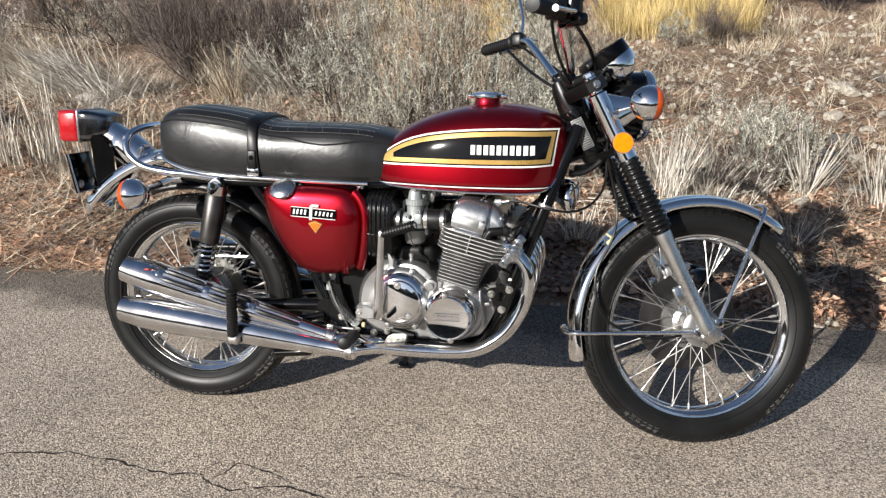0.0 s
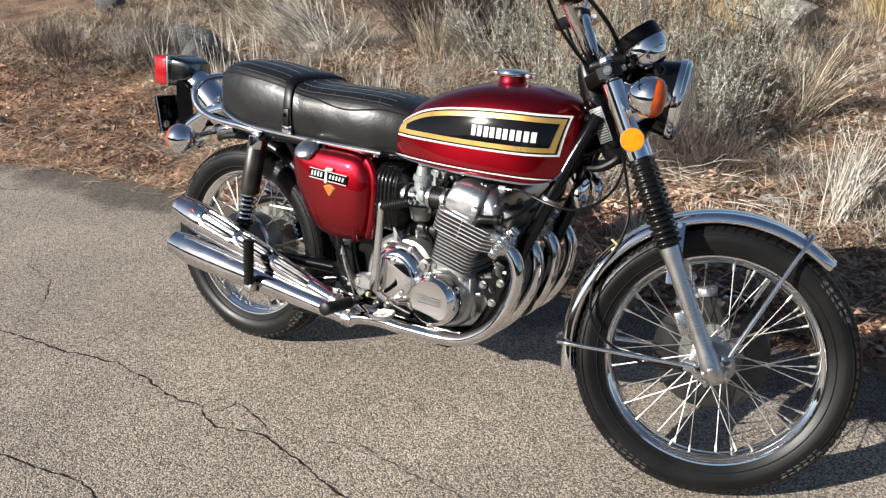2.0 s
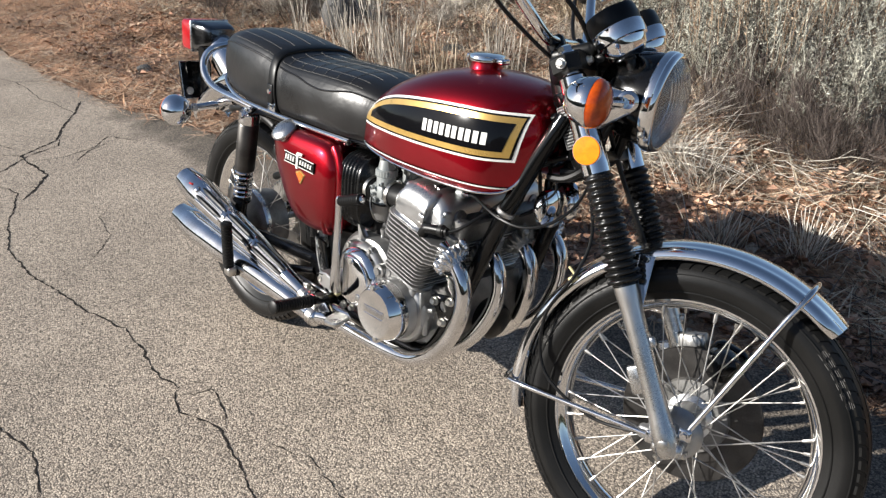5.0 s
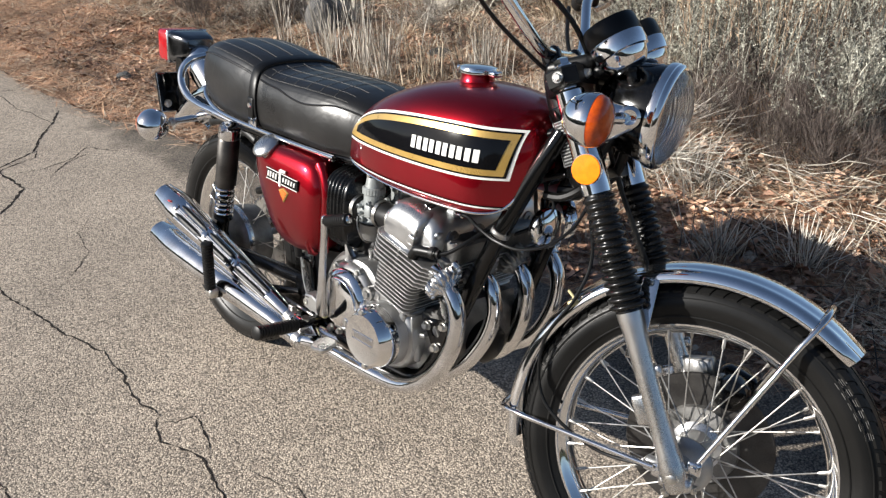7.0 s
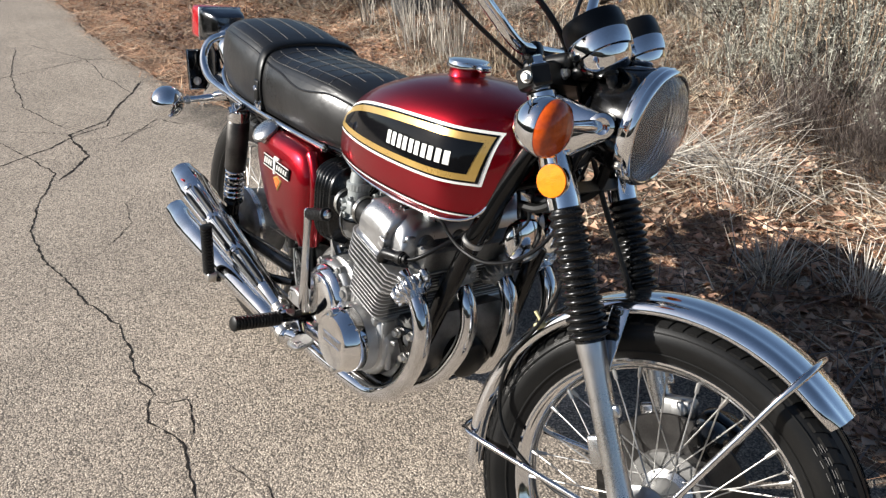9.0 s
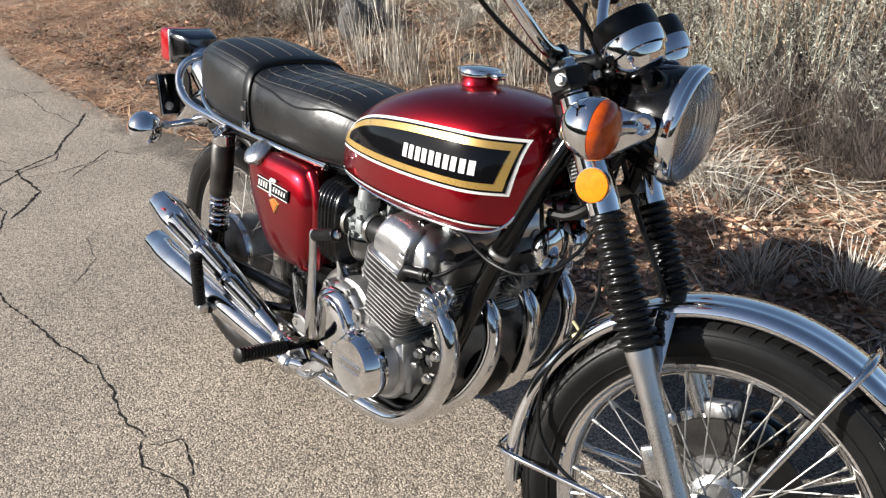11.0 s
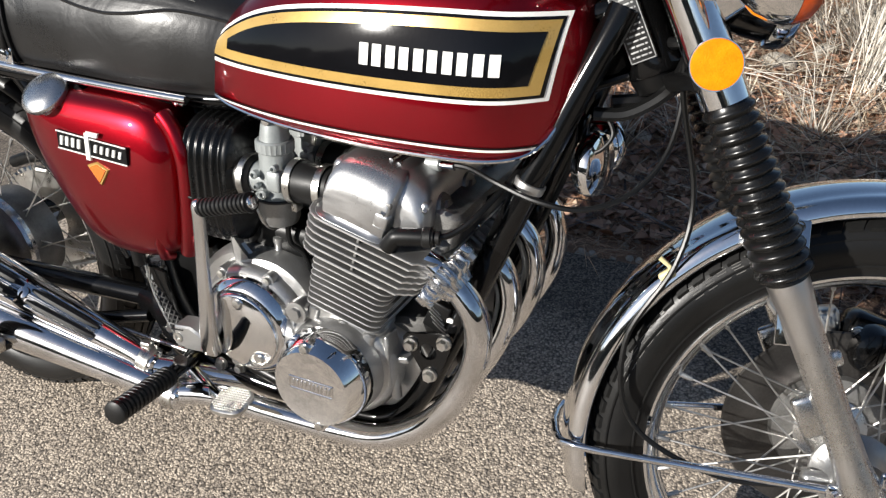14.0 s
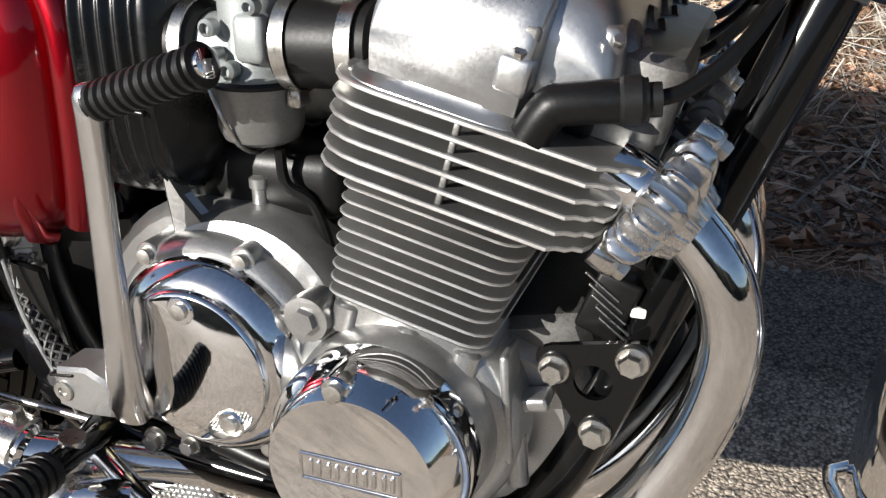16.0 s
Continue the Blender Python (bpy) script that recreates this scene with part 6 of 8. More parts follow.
tach = Geo().lathe([(0, 0.010), (0.018, 0.0095), (0.020, 0.006), (0.035, 0.005)], (0.928, -0.098, 0.668), Vector((1, -0.05, 0.10)), 16)
part("tachometer_drive", tach, ZINC, cam_cover)
cb = [Vector((0.945, -0.100, 0.6695)), Vector((0.985, -0.106, 0.674)), Vector((1.030, -0.122, 0.668)), Vector((1.085, -0.130, 0.658)), Vector((1.140, -0.118, 0.655)), Vector((1.190, -0.085, 0.680)), Vector((1.215, -0.04, 0.74)), Vector((1.205, 0.03, 0.88))]
part("tachometer_cable", Geo().tube(smooth_path(cb, 7), 0.0034, 8), MATT, bike, "black tachometer cable")
part("cable_ferrule", Geo().tube([cb[0], cb[0].lerp(cb[1], 0.55)], 0.0058, 12), CHROME, bike)

# spark plug caps and leads
for v in (-0.128, -0.045, 0.045, 0.128):
    o = -0.060 if v < -0.1 else 0.030 if v > 0.1 else -0.02
    b0, b1, b2 = ep(0.043, v + o, 0.162), ep(0.050, v + o, 0.182), ep(0.094, v + o + 0.010, 0.197)
    cp_ = Geo().tube(smooth_path([b0, b1 - (b1 - b0) * 0.2, b1 + (b2 - b1) * 0.14, b2], 5), 0.0113, 16)
    pc = part("spark_plug_cap", cp_, MATT, eng, "black spark plug cap")
    part("cap_collar", Geo().tube([b2 - (b2 - b1) * 0.30, b2 - (b2 - b1) * 0.26, b2 - (b2 - b1) * 0.08, b2 - (b2 - b1) * 0.04], [0.0115, 0.0132, 0.0132, 0.0115], 16), RUBBER, pc)
    part("cap_collar", Geo().tube([b2, b2 + (b2 - b1) * 0.14], 0.0090, 14), RUBBER, pc)
    part("ignition_lead", Geo().tube(smooth_path([b2, b2 + Vector((0.020, 0.010, 0.006)), b2 + Vector((0.045, 0.035, 0.030)), (1.050, v * 0.55, 0.690), (1.045, v * 0.4, 0.740), (1.010, v * 0.3, 0.780)], 6), 0.0042, 10), MATT, pc)

# carburettors, intake rubbers and air box
for v in (-0.122, -0.042, 0.042, 0.122):
    z = Geo().lathe([(0.580, 0.0), (0.5905, 0.031), (0.594, 0.031), (0.596, 0.025), (0.600, 0.0225), (0.640, 0.0225), (0.655, 0.0225), (0.656, 0.0235), (0.657, 0.022), (0.668, 0.021), (0.694, 0.0165), (0.694, 0.014), (0.710, 0.010)], (0.714, v, 0), (0, 0, 1), 32)
    z.tube([(0.672, v, 0.612), (0.695, v, 0.614), (0.740, v, 0.617)], 0.0215, 24)
    z.rbox((0.727, v - 0.024, 0.622), (0.022, 0.014, 0.030), 0.005)
    bwl = Geo().lathe([(0.548, 0.0), (0.549, 0.018), (0.553, 0.0255), (0.561, 0.0290), (0.585, 0.0300), (0.588, 0.031), (0.590, 0.031), (0.591, 0.0)], (0.714, v, 0), (0, 0, 1), 32)
    cbr = part("carburettor", z, ZINC, eng, "grey zinc carburettor")
    for a, b, r in ((0.699, 0.628, 0.0058), (0.711, 0.602, 0.0060), (0.731, 0.642, 0.0050), (0.702, 0.612, 0.0045)):
        part("jet_screw", Geo().lathe([(0, r), (0.008, r), (0.010, r * 0.6), (0.006, r * 0.55)], (a, v - 0.024, b), (0, -1, 0), 16), ZINC, cbr)
    part("float_bowl", bwl, BOWL, cbr, "dull grey float bowl")
    part("float_bowl_seam", Geo().lathe([(0.589, 0.0315), (0.5915, 0.0325), (0.594, 0.0315)], (0.714, v, 0), (0, 0, 1), 32, caps=False), MATT, cbr)
    kn = [[(0.714 + r * (1.0 if k % 2 else 0.955) * math.cos(k * math.pi / 24), v + r * (1.0 if k % 2 else 0.955) * math.sin(k * math.pi / 24), w) for k in range(48)] for w, r in ((0.655, 0.0235), (0.657, 0.0262), (0.670, 0.0262), (0.672, 0.0240))]
    part("mixing_chamber_cap", Geo().loft(kn), ZINC, cbr, "knurled carburettor top cap")
    bail = smooth_path([(0.689, v - 0.024, 0.600), (0.695, v - 0.030, 0.592), (0.705, v - 0.034, 0.575), (0.711, v - 0.026, 0.553), (0.714, v - 0.004, 0.543), (0.714, v + 0.026, 0.555), (0.711, v + 0.034, 0.575), (0.701, v + 0.028, 0.598)], 4)
    part("bowl_clip", Geo().tube(bail, 0.0016, 8), STEEL, cbr)
    rb_ = Geo().lathe([(0.0, 0.027), (0.010, 0.029), (0.045, 0.0285), (0.066, 0.027)], (0.738, v, 0.617), (1, 0, 0.02), 28)
    part("intake_rubber", rb_, RUBBER, eng, "black rubber intake stub")
    for x in (0.747, 0.792):
        part("hose_clamp", Geo().lathe([(-0.005, 0.0300), (-0.005, 0.0312), (0.005, 0.0312), (0.005, 0.0300)], (x, v, 0.6172), (1, 0, 0.02), 28, caps=False).rbox((x, v - 0.006, 0.583), (0.010, 0.016, 0.012), 0.002), STEEL, eng)
    bl = Geo().lathe([(0, 0.025), (0.006, 0.030), (0.014, 0.030), (0.016, 0.026), (0.022, 0.0265), (0.028, 0.034)], (0.682, v, 0.612), (-1, 0, 0), 28)
    part("airbox_rubber", bl, RUBBER, eng)
    part("hose_clamp", Geo().lathe([(-0.0045, 0.0305), (-0.0045, 0.0318), (0.0045, 0.0318), (0.0045, 0.0305)], (0.672, v, 0.612), (-1, 0, 0), 28, caps=False), STEEL, eng)
    dr = Geo().tube(smooth_path([(0.726, v, 0.545), (0.729, v, 0.520), (0.746, v + 0.006, 0.505), (0.756, v + 0.01, 0.47)], 5), 0.0040, 8)
    part("drain_hose", dr, MATT, eng)
lk = Geo().tube([(0.714, -0.14, 0.700), (0.714, 0.14, 0.700)], 0.006, 10)
for v in (-0.122, -0.042, 0.042, 0.122):
    lk.rbox((0.717, v, 0.702), (0.028, 0.018, 0.014), 0.004)
part("throttle_link", lk, STEEL, eng)
for v in (-0.090, -0.004, 0.080):
    part("link_plate", Geo().rbox((0.752, v, 0.682), (0.020, 0.004, 0.044), 0.0018, Matrix.Rotation(radians(12), 4, "Y")), STEEL, eng)
    part("link_screw", Geo().lathe([(0, 0.004), (0.014, 0.004), (0.016, 0.002)], (0.750, v - 0.003, 0.688), (0, -1, 0), 12), STEEL, eng)
rings = []
for i in range(61):
    q = i / 60
    u_ = 0.572 + 0.104 * q
    crest = 0.5 + 0.5 * math.cos(2 * math.pi * (u_ - 0.5845) / 0.0128) if 0.577 < u_ < 0.645 else 0.0
    k = 1.0 - 0.06 * abs(2 * q - 0.9) ** 3 - 0.16 * max(0.0, q - 0.78) / 0.22 - 0.034 * (1 - crest)
    rings.append([(u_, 0.163 * k * math.copysign(abs(math.cos(t)) ** 0.36, math.cos(t)), 0.594 + 0.097 * k * math.copysign(abs(math.sin(t)) ** 0.55, math.sin(t))) for t in (2 * math.pi * (j + 0.5) / 56 for j in range(56))])
ab = part("air_box", Geo().loft(rings), BOOT, bike, "ribbed black air box", None, 60)
part("air_box_seam", Geo().rbox((0.612, -0.156, 0.574), (0.070, 0.008, 0.004), 0.0015, Matrix.Rotation(radians(6), 4, "Y")), BOOT, ab)

# -- kick starter
kk = Geo()
bar = []
for u, v, w, hu, hv in ((0.6275, -0.190, 0.346, 0.004, 0.006), (0.6275, -0.191, 0.349, 0.0125, 0.010), (0.6275, -0.193, 0.362, 0.0145, 0.012), (0.6285, -0.196, 0.385, 0.0130, 0.0090), (0.6310, -0.198, 0.420, 0.0115, 0.0062),
                        (0.6340, -0.1985, 0.480, 0.0105, 0.0055), (0.6370, -0.1985, 0.540, 0.0095, 0.0055), (0.6390, -0.1980, 0.575, 0.0092, 0.0075), (0.6400, -0.1975, 0.590, 0.0095, 0.0090), (0.6402, -0.1970, 0.5965, 0.0075, 0.0070), (0.6402, -0.1970, 0.5985, 0.0035, 0.0035)):
    ring_ = []
    for k in range(20):
        t = 2 * math.pi * k / 20
        cs, sn = math.cos(t), math.sin(t)
        ring_.append(Vector((u + hu * math.copysign(abs(cs) ** 0.6, cs), v + hv * math.copysign(abs(sn) ** 0.6, sn), w)))
    bar.append(ring_)
kk.loft(bar)
ks = part("kick_starter", kk, POLISHED, bike, "chromed kick-start lever with rubber pedal", None, 40)
part("kick_hub", Geo().prism([(0.566, 0.352), (0.568, 0.384), (0.596, 0.388), (0.614, 0.380), (0.622, 0.368), (0.616, 0.350), (0.590, 0.347)], -0.166, -0.201, 0.003), CAST, ks, "cast split clamp of the kick lever")
part("hub_slot", Geo().rbox((0.5745, -0.1845, 0.3795), (0.022, 0.036, 0.0022), 0.0005, Matrix.Rotation(radians(-8), 4, "Y")), MATT, ks)
part("hub_screw", Geo().lathe([(0, 0.0085), (0.003, 0.008), (0.0035, 0.004), (0.0015, 0.0035)], (0.574, -0.200, 0.366), (0, -1, 0), 18), STEEL, ks)
k0, k1 = Vector((0.640, -0.196, 0.585)), Vector((0.732, -0.206, 0.616))
kd = (k1 - k0).normalized()
prof, L = [(0.0, 0.010), (0.002, 0.0118)], (k1 - k0).length
for i in range(11):
    z = 0.004 + i * (L - 0.008) / 11
    prof += [(z, 0.0108), (z + 0.0015, 0.0130), (z + 0.0050, 0.0130), (z + 0.0064, 0.0108)]
prof += [(L - 0.002, 0.0142), (L, 0.0135), (L + 0.001, 0.0095)]
part("kick_pedal", Geo().lathe(prof, k0, kd, 22), RUBBER, ks, "ribbed rubber kick pedal")
part("pedal_end", Geo().lathe([(0, 0.0095), (0.003, 0.0090), (0.0045, 0.005)], k1 + kd * 0.001, kd, 18), CHROME_WORN, ks)

# -- oil lines and clutter below the side cover
OIL = [(0.470, -0.121, 0.432), (0.474, -0.125, 0.400), (0.492, -0.134, 0.368), (0.518, -0.140, 0.338), (0.545, -0.140, 0.316)]
for nm, pts, r, mt in (("oil_hose", OIL, 0.0098, RUBBER),
                       ("oil_hose", [(0.475, -0.090, 0.468), (0.478, -0.100, 0.420), (0.500, -0.105, 0.360), (0.530, -0.105, 0.310)], 0.0100, RUBBER),
                       ("vent_hose", [(0.540, -0.080, 0.50), (0.555, -0.090, 0.44), (0.552, -0.095, 0.37), (0.50, -0.100, 0.300), (0.44, -0.10, 0.27)], 0.0060, MATT),
                       ("brake_rod", [(0.56, -0.150, 0.300), (0.40, -0.150, 0.305), (0.20, -0.140, 0.300), (0.03, -0.120, 0.285)], 0.0035, STEEL),
                       ("brake_switch_wire", [(0.47, -0.142, 0.435), (0.485, -0.146, 0.385), (0.515, -0.150, 0.330), (0.530, -0.150, 0.296)], 0.0018, STEEL)):
    part(nm, Geo().tube(smooth_path(pts, 6), r, 12), mt, bike)
hx = Geo().lathe([(0, 0.015), (0.016, 0.0155), (0.018, 0.0125), (0.034, 0.0130), (0.036, 0.0165), (0.050, 0.0165), (0.052, 0.0115)], (0.468, -0.117, 0.454), (0.06, -0.08, -1), 6)
part("hose_union", hx, ZINC, bike, "grey hose union nut")
line = smooth_path(OIL, 12)
braid = Geo()
for turn in (-1, 1):
    for k in range(7):
        strand = []
        for i, p in enumerate(line):
            d = (line[min(i + 1, len(line) - 1)] - line[max(i - 1, 0)]).normalized()
            e1 = d.cross(Vector((0, 1, 0))).normalized()
            t = turn * i * 0.30 + k * 2 * math.pi / 7
            strand.append(p + (e1 * math.cos(t) + d.cross(e1) * math.sin(t)) * 0.0105)
        braid.tube(strand, 0.0013, 5)
tagged(part("hose_braid", braid, BRAID, bike, "grey woven hose braid"), kind="stuff")
part("hose_clamp", Geo().tube([line[4], line[8]], [0.0128, 0.0128], 20), STEEL, bike, "", None)
part("hose_union", Geo().lathe([(0, 0.012), (0.018, 0.0125), (0.020, 0.0105), (0.030, 0.0105)], (0.553, -0.140, 0.309), (-0.78, 0, 0.62), 6), ZINC, bike)
bsw = Geo().lathe([(0, 0.007), (0.004, 0.012), (0.045, 0.012), (0.049, 0.006)], (0.455, -0.140, 0.478), (0.15, 0, -1), 18)
part("brake_light_switch", bsw, MATT, bike)
bat = Geo().rbox((0.455, 0.0, 0.565), (0.210, 0.175, 0.235), 0.014)
part("oil_tank", bat, MATT, bike, "black oil tank behind the side cover")
for a, v, b, r in ((0.470, -0.132, 0.452, 0.009), (0.558, -0.142, 0.332, 0.008), (0.600, -0.145, 0.292, 0.008), (0.640, -0.150, 0.300, 0.007), (0.505, -0.140, 0.330, 0.008)):
    part("frame_bolt", Geo().bolt((a, v, b), (0, -1, 0), r, 0.008), STEEL, bike)
clipy = Geo().tube([(0.566, -0.142, 0.312), (0.574, -0.142, 0.3125)], 0.0075, 16)
part("rubber_bush", clipy, YELLOW, bike, "yellow-banded rubber bush")
part("gear_drain_tube", Geo().tube([(0.655, -0.135, 0.300), (0.700, -0.138, 0.292), (0.715, -0.138, 0.290)], 0.011, 14), MATT, bike)
pb = Geo().prism([(0.47, 0.430), (0.50, 0.425), (0.520, 0.330), (0.545, 0.300), (0.540, 0.272), (0.500, 0.272), (0.465, 0.330)], -0.128, -0.136, 0.002)
part("peg_plate", pb, BLACK, bike, "black foot-peg plate")

# black blocks added to close see-through gaps and stand for the interior's shade
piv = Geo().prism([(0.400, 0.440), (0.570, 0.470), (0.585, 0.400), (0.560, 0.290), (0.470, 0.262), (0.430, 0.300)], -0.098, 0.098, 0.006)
part("pivot_filler", piv, MATT, bike, "black filler block round the swingarm pivot")
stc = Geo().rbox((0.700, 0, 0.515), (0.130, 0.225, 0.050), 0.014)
part("starter_cover", stc, MATT, bike, "black starter motor cover, also filling a dark gap")
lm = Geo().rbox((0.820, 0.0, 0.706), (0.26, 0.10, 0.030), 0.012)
part("under_tank_filler", lm, MATT, bike, "black filler block under the tank")
for k, (v0, dz) in enumerate(((-0.075, 0.0), (-0.055, 0.012), (0.06, 0.004))):
    part("wiring", Geo().tube(smooth_path([(0.62, v0, 0.69), (0.72, v0 - 0.02, 0.700 + dz), (0.85, v0, 0.698), (0.97, v0 + 0.02, 0.712), (1.08, v0 * 0.5, 0.76), (1.15, v0 * 0.3, 0.79)], 6), 0.0055, 8), MATT, bike)

# -- front engine mount
def plate(outline, hole, r, v0, v1):
    """A flat plate with a round hole through it."""
    n, h = 48, Vector(hole)
    pts = []
    m = len(outline)
    for k in range(n):
        d = Vector((math.cos(2 * math.pi * k / n), math.sin(2 * math.pi * k / n)))
        best = 1e9
        for i in range(m):
            a, b = Vector(outline[i]) - h, Vector(outline[(i + 1) % m]) - h
            e = b - a
            den = d.x * e.y - d.y * e.x
            if abs(den) > 1e-9:
                t, q = (a.x * e.y - a.y * e.x) / den, (a.x * d.y - a.y * d.x) / den
                if t > 0 and -1e-6 <= q <= 1 + 1e-6:
                    best = min(best, t)
        pts.append((h + d * best, h + d * r))
    return Geo().loft([[(o.x, v0, o.y) for o, i in pts], [(o.x, v1, o.y) for o, i in pts], [(i.x, v1, i.y) for o, i in pts], [(i.x, v0, i.y) for o, i in pts]], loop=True)


mt_ = part("engine_mount", plate([(0.916, 0.430), (0.917, 0.436), (0.923, 0.4405), (0.981, 0.4525), (0.988, 0.449), (0.989, 0.442), (0.968, 0.377), (0.961, 0.372), (0.953, 0.373)], (0.954, 0.419), 0.0125, -0.140, -0.1445), BLACK, bike, "black triangular engine mount plate")
for a, b in ((0.929, 0.4255), (0.977, 0.4400), (0.9575, 0.3840)):
    part("mount_bolt", Geo().bolt((a, -0.1465, b), (0, -1, 0), 0.0080, 0.009), STEEL, mt_)
part("white_tie", Geo().rbox((0.976, -0.1240, 0.463), (0.010, 0.005, 0.0065), 0.0012), WHITE, bike, "white plastic tie on the frame tube")
horn = Geo().lathe([(0.0, 0.030), (0.010, 0.040), (0.018, 0.0415), (0.026, 0.039), (0.031, 0.028), (0.034, 0.012), (0.035, 0.0)], (1.104, -0.020, 0.674), (0.975, -0.20, 0.06), 40)
hn = part("horn", horn, CHROME, bike, "round chromed horn")
for k in range(3):
    part("horn_slot", Geo().lathe([(0.0300, 0.012 + k * 0.008), (0.0335 - k * 0.002, 0.0135 + k * 0.008), (0.0300, 0.015 + k * 0.008)], (1.104, -0.020, 0.674), (0.975, -0.20, 0.06), 32, caps=False), CHROME_WORN, hn)
part("horn_bracket", Geo().rbox((1.098, -0.006, 0.700), (0.014, 0.022, 0.060), 0.004), BLACK, hn)
part("horn", Geo().lathe([(0.0, 0.030), (0.010, 0.040), (0.018, 0.0415), (0.026, 0.039), (0.031, 0.028), (0.035, 0.0)], (1.098, 0.040, 0.676), (0.55, 0.83, 0.0), 40), CHROME, bike, "round chromed horn")
part("ignition_coil", Geo().rbox((0.985, 0, 0.755), (0.11, 0.10, 0.045), 0.014), MATT, bike)

part("cable_band", Geo().lathe([(-0.006, 0.0182), (-0.005, 0.0202), (0.005, 0.0202), (0.006, 0.0182)], (1.0595, -0.0890, 0.6600), (0.36, 0.13, 0.92), 28), CAST, bike, "cast band round the frame tube")

# -- exhaust
def exhaust(v0, v1, v2, w_low, joint, m=1):
    """One header pipe from its port, round the front of the crankcase and back."""
    pts = [(0.956, v0, 0.568), (0.986, v0 * 1.0, 0.5478), (1.005, v0 * 1.005, 0.5325), (1.0235, v0 * 1.01, 0.506), (1.031, v0 * 1.01, 0.466), (1.020, v0 + (v1 - v0) * 0.12, 0.410), (0.988, v0 + (v1 - v0) * 0.35, 0.346), (0.945, v0 + (v1 - v0) * 0.62, w_low + 0.040), (0.890, v0 + (v1 - v0) * 0.85, w_low + 0.010), (0.82, v1, w_low), (0.72, v1 + (v2 - v1) * 0.3, w_low - 0.001), (0.62, v1 + (v2 - v1) * 0.7, w_low + 0.002), joint]
    return smooth_path(pts, 8)


PIPES = ((-0.160, -0.172, -0.190, 0.262, (0.545, -0.196, 0.252)), (-0.052, -0.100, -0.150, 0.262, (0.500, -0.178, 0.280)))
for s in (1, -1):
    for i, (v0, v1, v2, wl, jt) in enumerate(PIPES):
        pts = [Vector((p.x, p.y * s, p.z)) for p in exhaust(v0, v1, v2, wl, jt)]
        ex = part("exhaust_pipe", Geo().tube(pts, 0.0178, 22), CHROME_WORN, bike, "chromed exhaust header pipe")
        d = Vector((0.83, 0, -0.56)).normalized()
        e1, e2 = Vector((0, 1, 0)), d.cross(Vector((0, 1, 0)))
        c0, lobes, rings = Vector((0.979, s * v0, 0.5525)), 16, []
        for z, ro, ri in ((-0.006, 0.033, 0.029), (-0.003, 0.0385, 0.0280), (0.001, 0.0410, 0.0275), (0.010, 0.0410, 0.0270), (0.015, 0.0385, 0.0265), (0.018, 0.033, 0.0260), (0.021, 0.0255, 0.0235), (0.030, 0.0215, 0.0215)):
            ring = []
            for k in range(lobes):
                for f, r in ((0.0, ro * 0.96), (0.10, ro), (0.24, ro), (0.34, ro * 0.96), (0.48, ri * 1.02), (0.67, ri), (0.86, ri * 1.02)):
                    t = 2 * math.pi * (k + f) / lobes
                    ring.append(c0 + d * z + (e1 * math.cos(t) + e2 * math.sin(t)) * r)
            rings.append(ring)
        f = Geo().loft(rings)
        for t in (75, 255):
            q = c0 + (e1 * math.cos(radians(t)) * s + e2 * math.sin(radians(t))) * 0.042
            f.lathe([(-0.004, 0.009), (0.008, 0.009), (0.010, 0.0075)], q, d, 16)
            part("flange_nut", Geo().bolt(q + d * 0.010, d, 0.006, 0.008), STEEL, ex)
        # inner flanges get a darker metal in place of the shade they stand in
        part("exhaust_flange", f, POLISHED if i == 0 else FIN_DARK, ex, "finned aluminium exhaust flange")
    # mufflers
    for nm, front, rear, rad in (("lower", (0.560, -0.196, 0.250), (-0.128, -0.212, 0.334), 0.046), ("upper", (0.500, -0.178, 0.280), (-0.122, -0.196, 0.448), 0.046)):
        A, B = Vector((front[0], front[1] * s, front[2])), Vector((rear[0], rear[1] * s, rear[2]))
        d = (B - A).normalized()
        L = (B - A).length
        prof = [(-0.004, 0.0185), (0.0, 0.0225), (0.030, 0.0225), (0.034, 0.0215), (0.10, 0.0245), (0.20, 0.0300), (0.32, 0.0365), (0.44, 0.0425), (0.53, rad), (L - 0.10, rad + 0.0010), (L - 0.075, rad), (L - 0.045, 0.0425), (L - 0.012, 0.0375), (L, 0.0365), (L - 0.002, 0.0330), (L - 0.03, 0.0315), (L - 0.035, 0.010), (L - 0.034, 0.0)]
        mf = part("muffler", Geo().lathe(prof, A, d, 40), CHROME_WORN, bike, "chromed tapered muffler", None, 30)
        part("end_cap", Geo().lathe([(L - 0.033, 0.0312), (L - 0.0325, 0.012), (L - 0.02, 0.012), (L - 0.0205, 0.0)], A, d, 28), MATT, mf)
        part("pipe_clamp", Geo().lathe([(0.004, 0.0228), (0.006, 0.0245), (0.024, 0.0245), (0.026, 0.0228)], A, d, 30, caps=False).rbox(A + d * 0.015 + Vector((0, 0, 0.028)), (0.020, 0.012, 0.014), 0.003), STEEL, mf)
        if nm == "upper":
            # slotted heat shield along the outer flank
            up = (Vector((0, -0.70 * s, 0.72)) - d * d.dot(Vector((0, -0.70 * s, 0.72)))).normalized()
            sd = d.cross(up)
            for z0, z1 in ((0.105, 0.235), (0.255, 0.375), (0.395, 0.515)):
                for off in (-1, 1):
                    path = []
                    for k in range(7):
                        z = z0 + (z1 - z0) * k / 6
                        r = curve1([(0.0, 0.0225), (0.10, 0.0245), (0.20, 0.0300), (0.32, 0.0365), (0.44, 0.0425), (0.53, 0.046), (0.60, 0.047)], z)
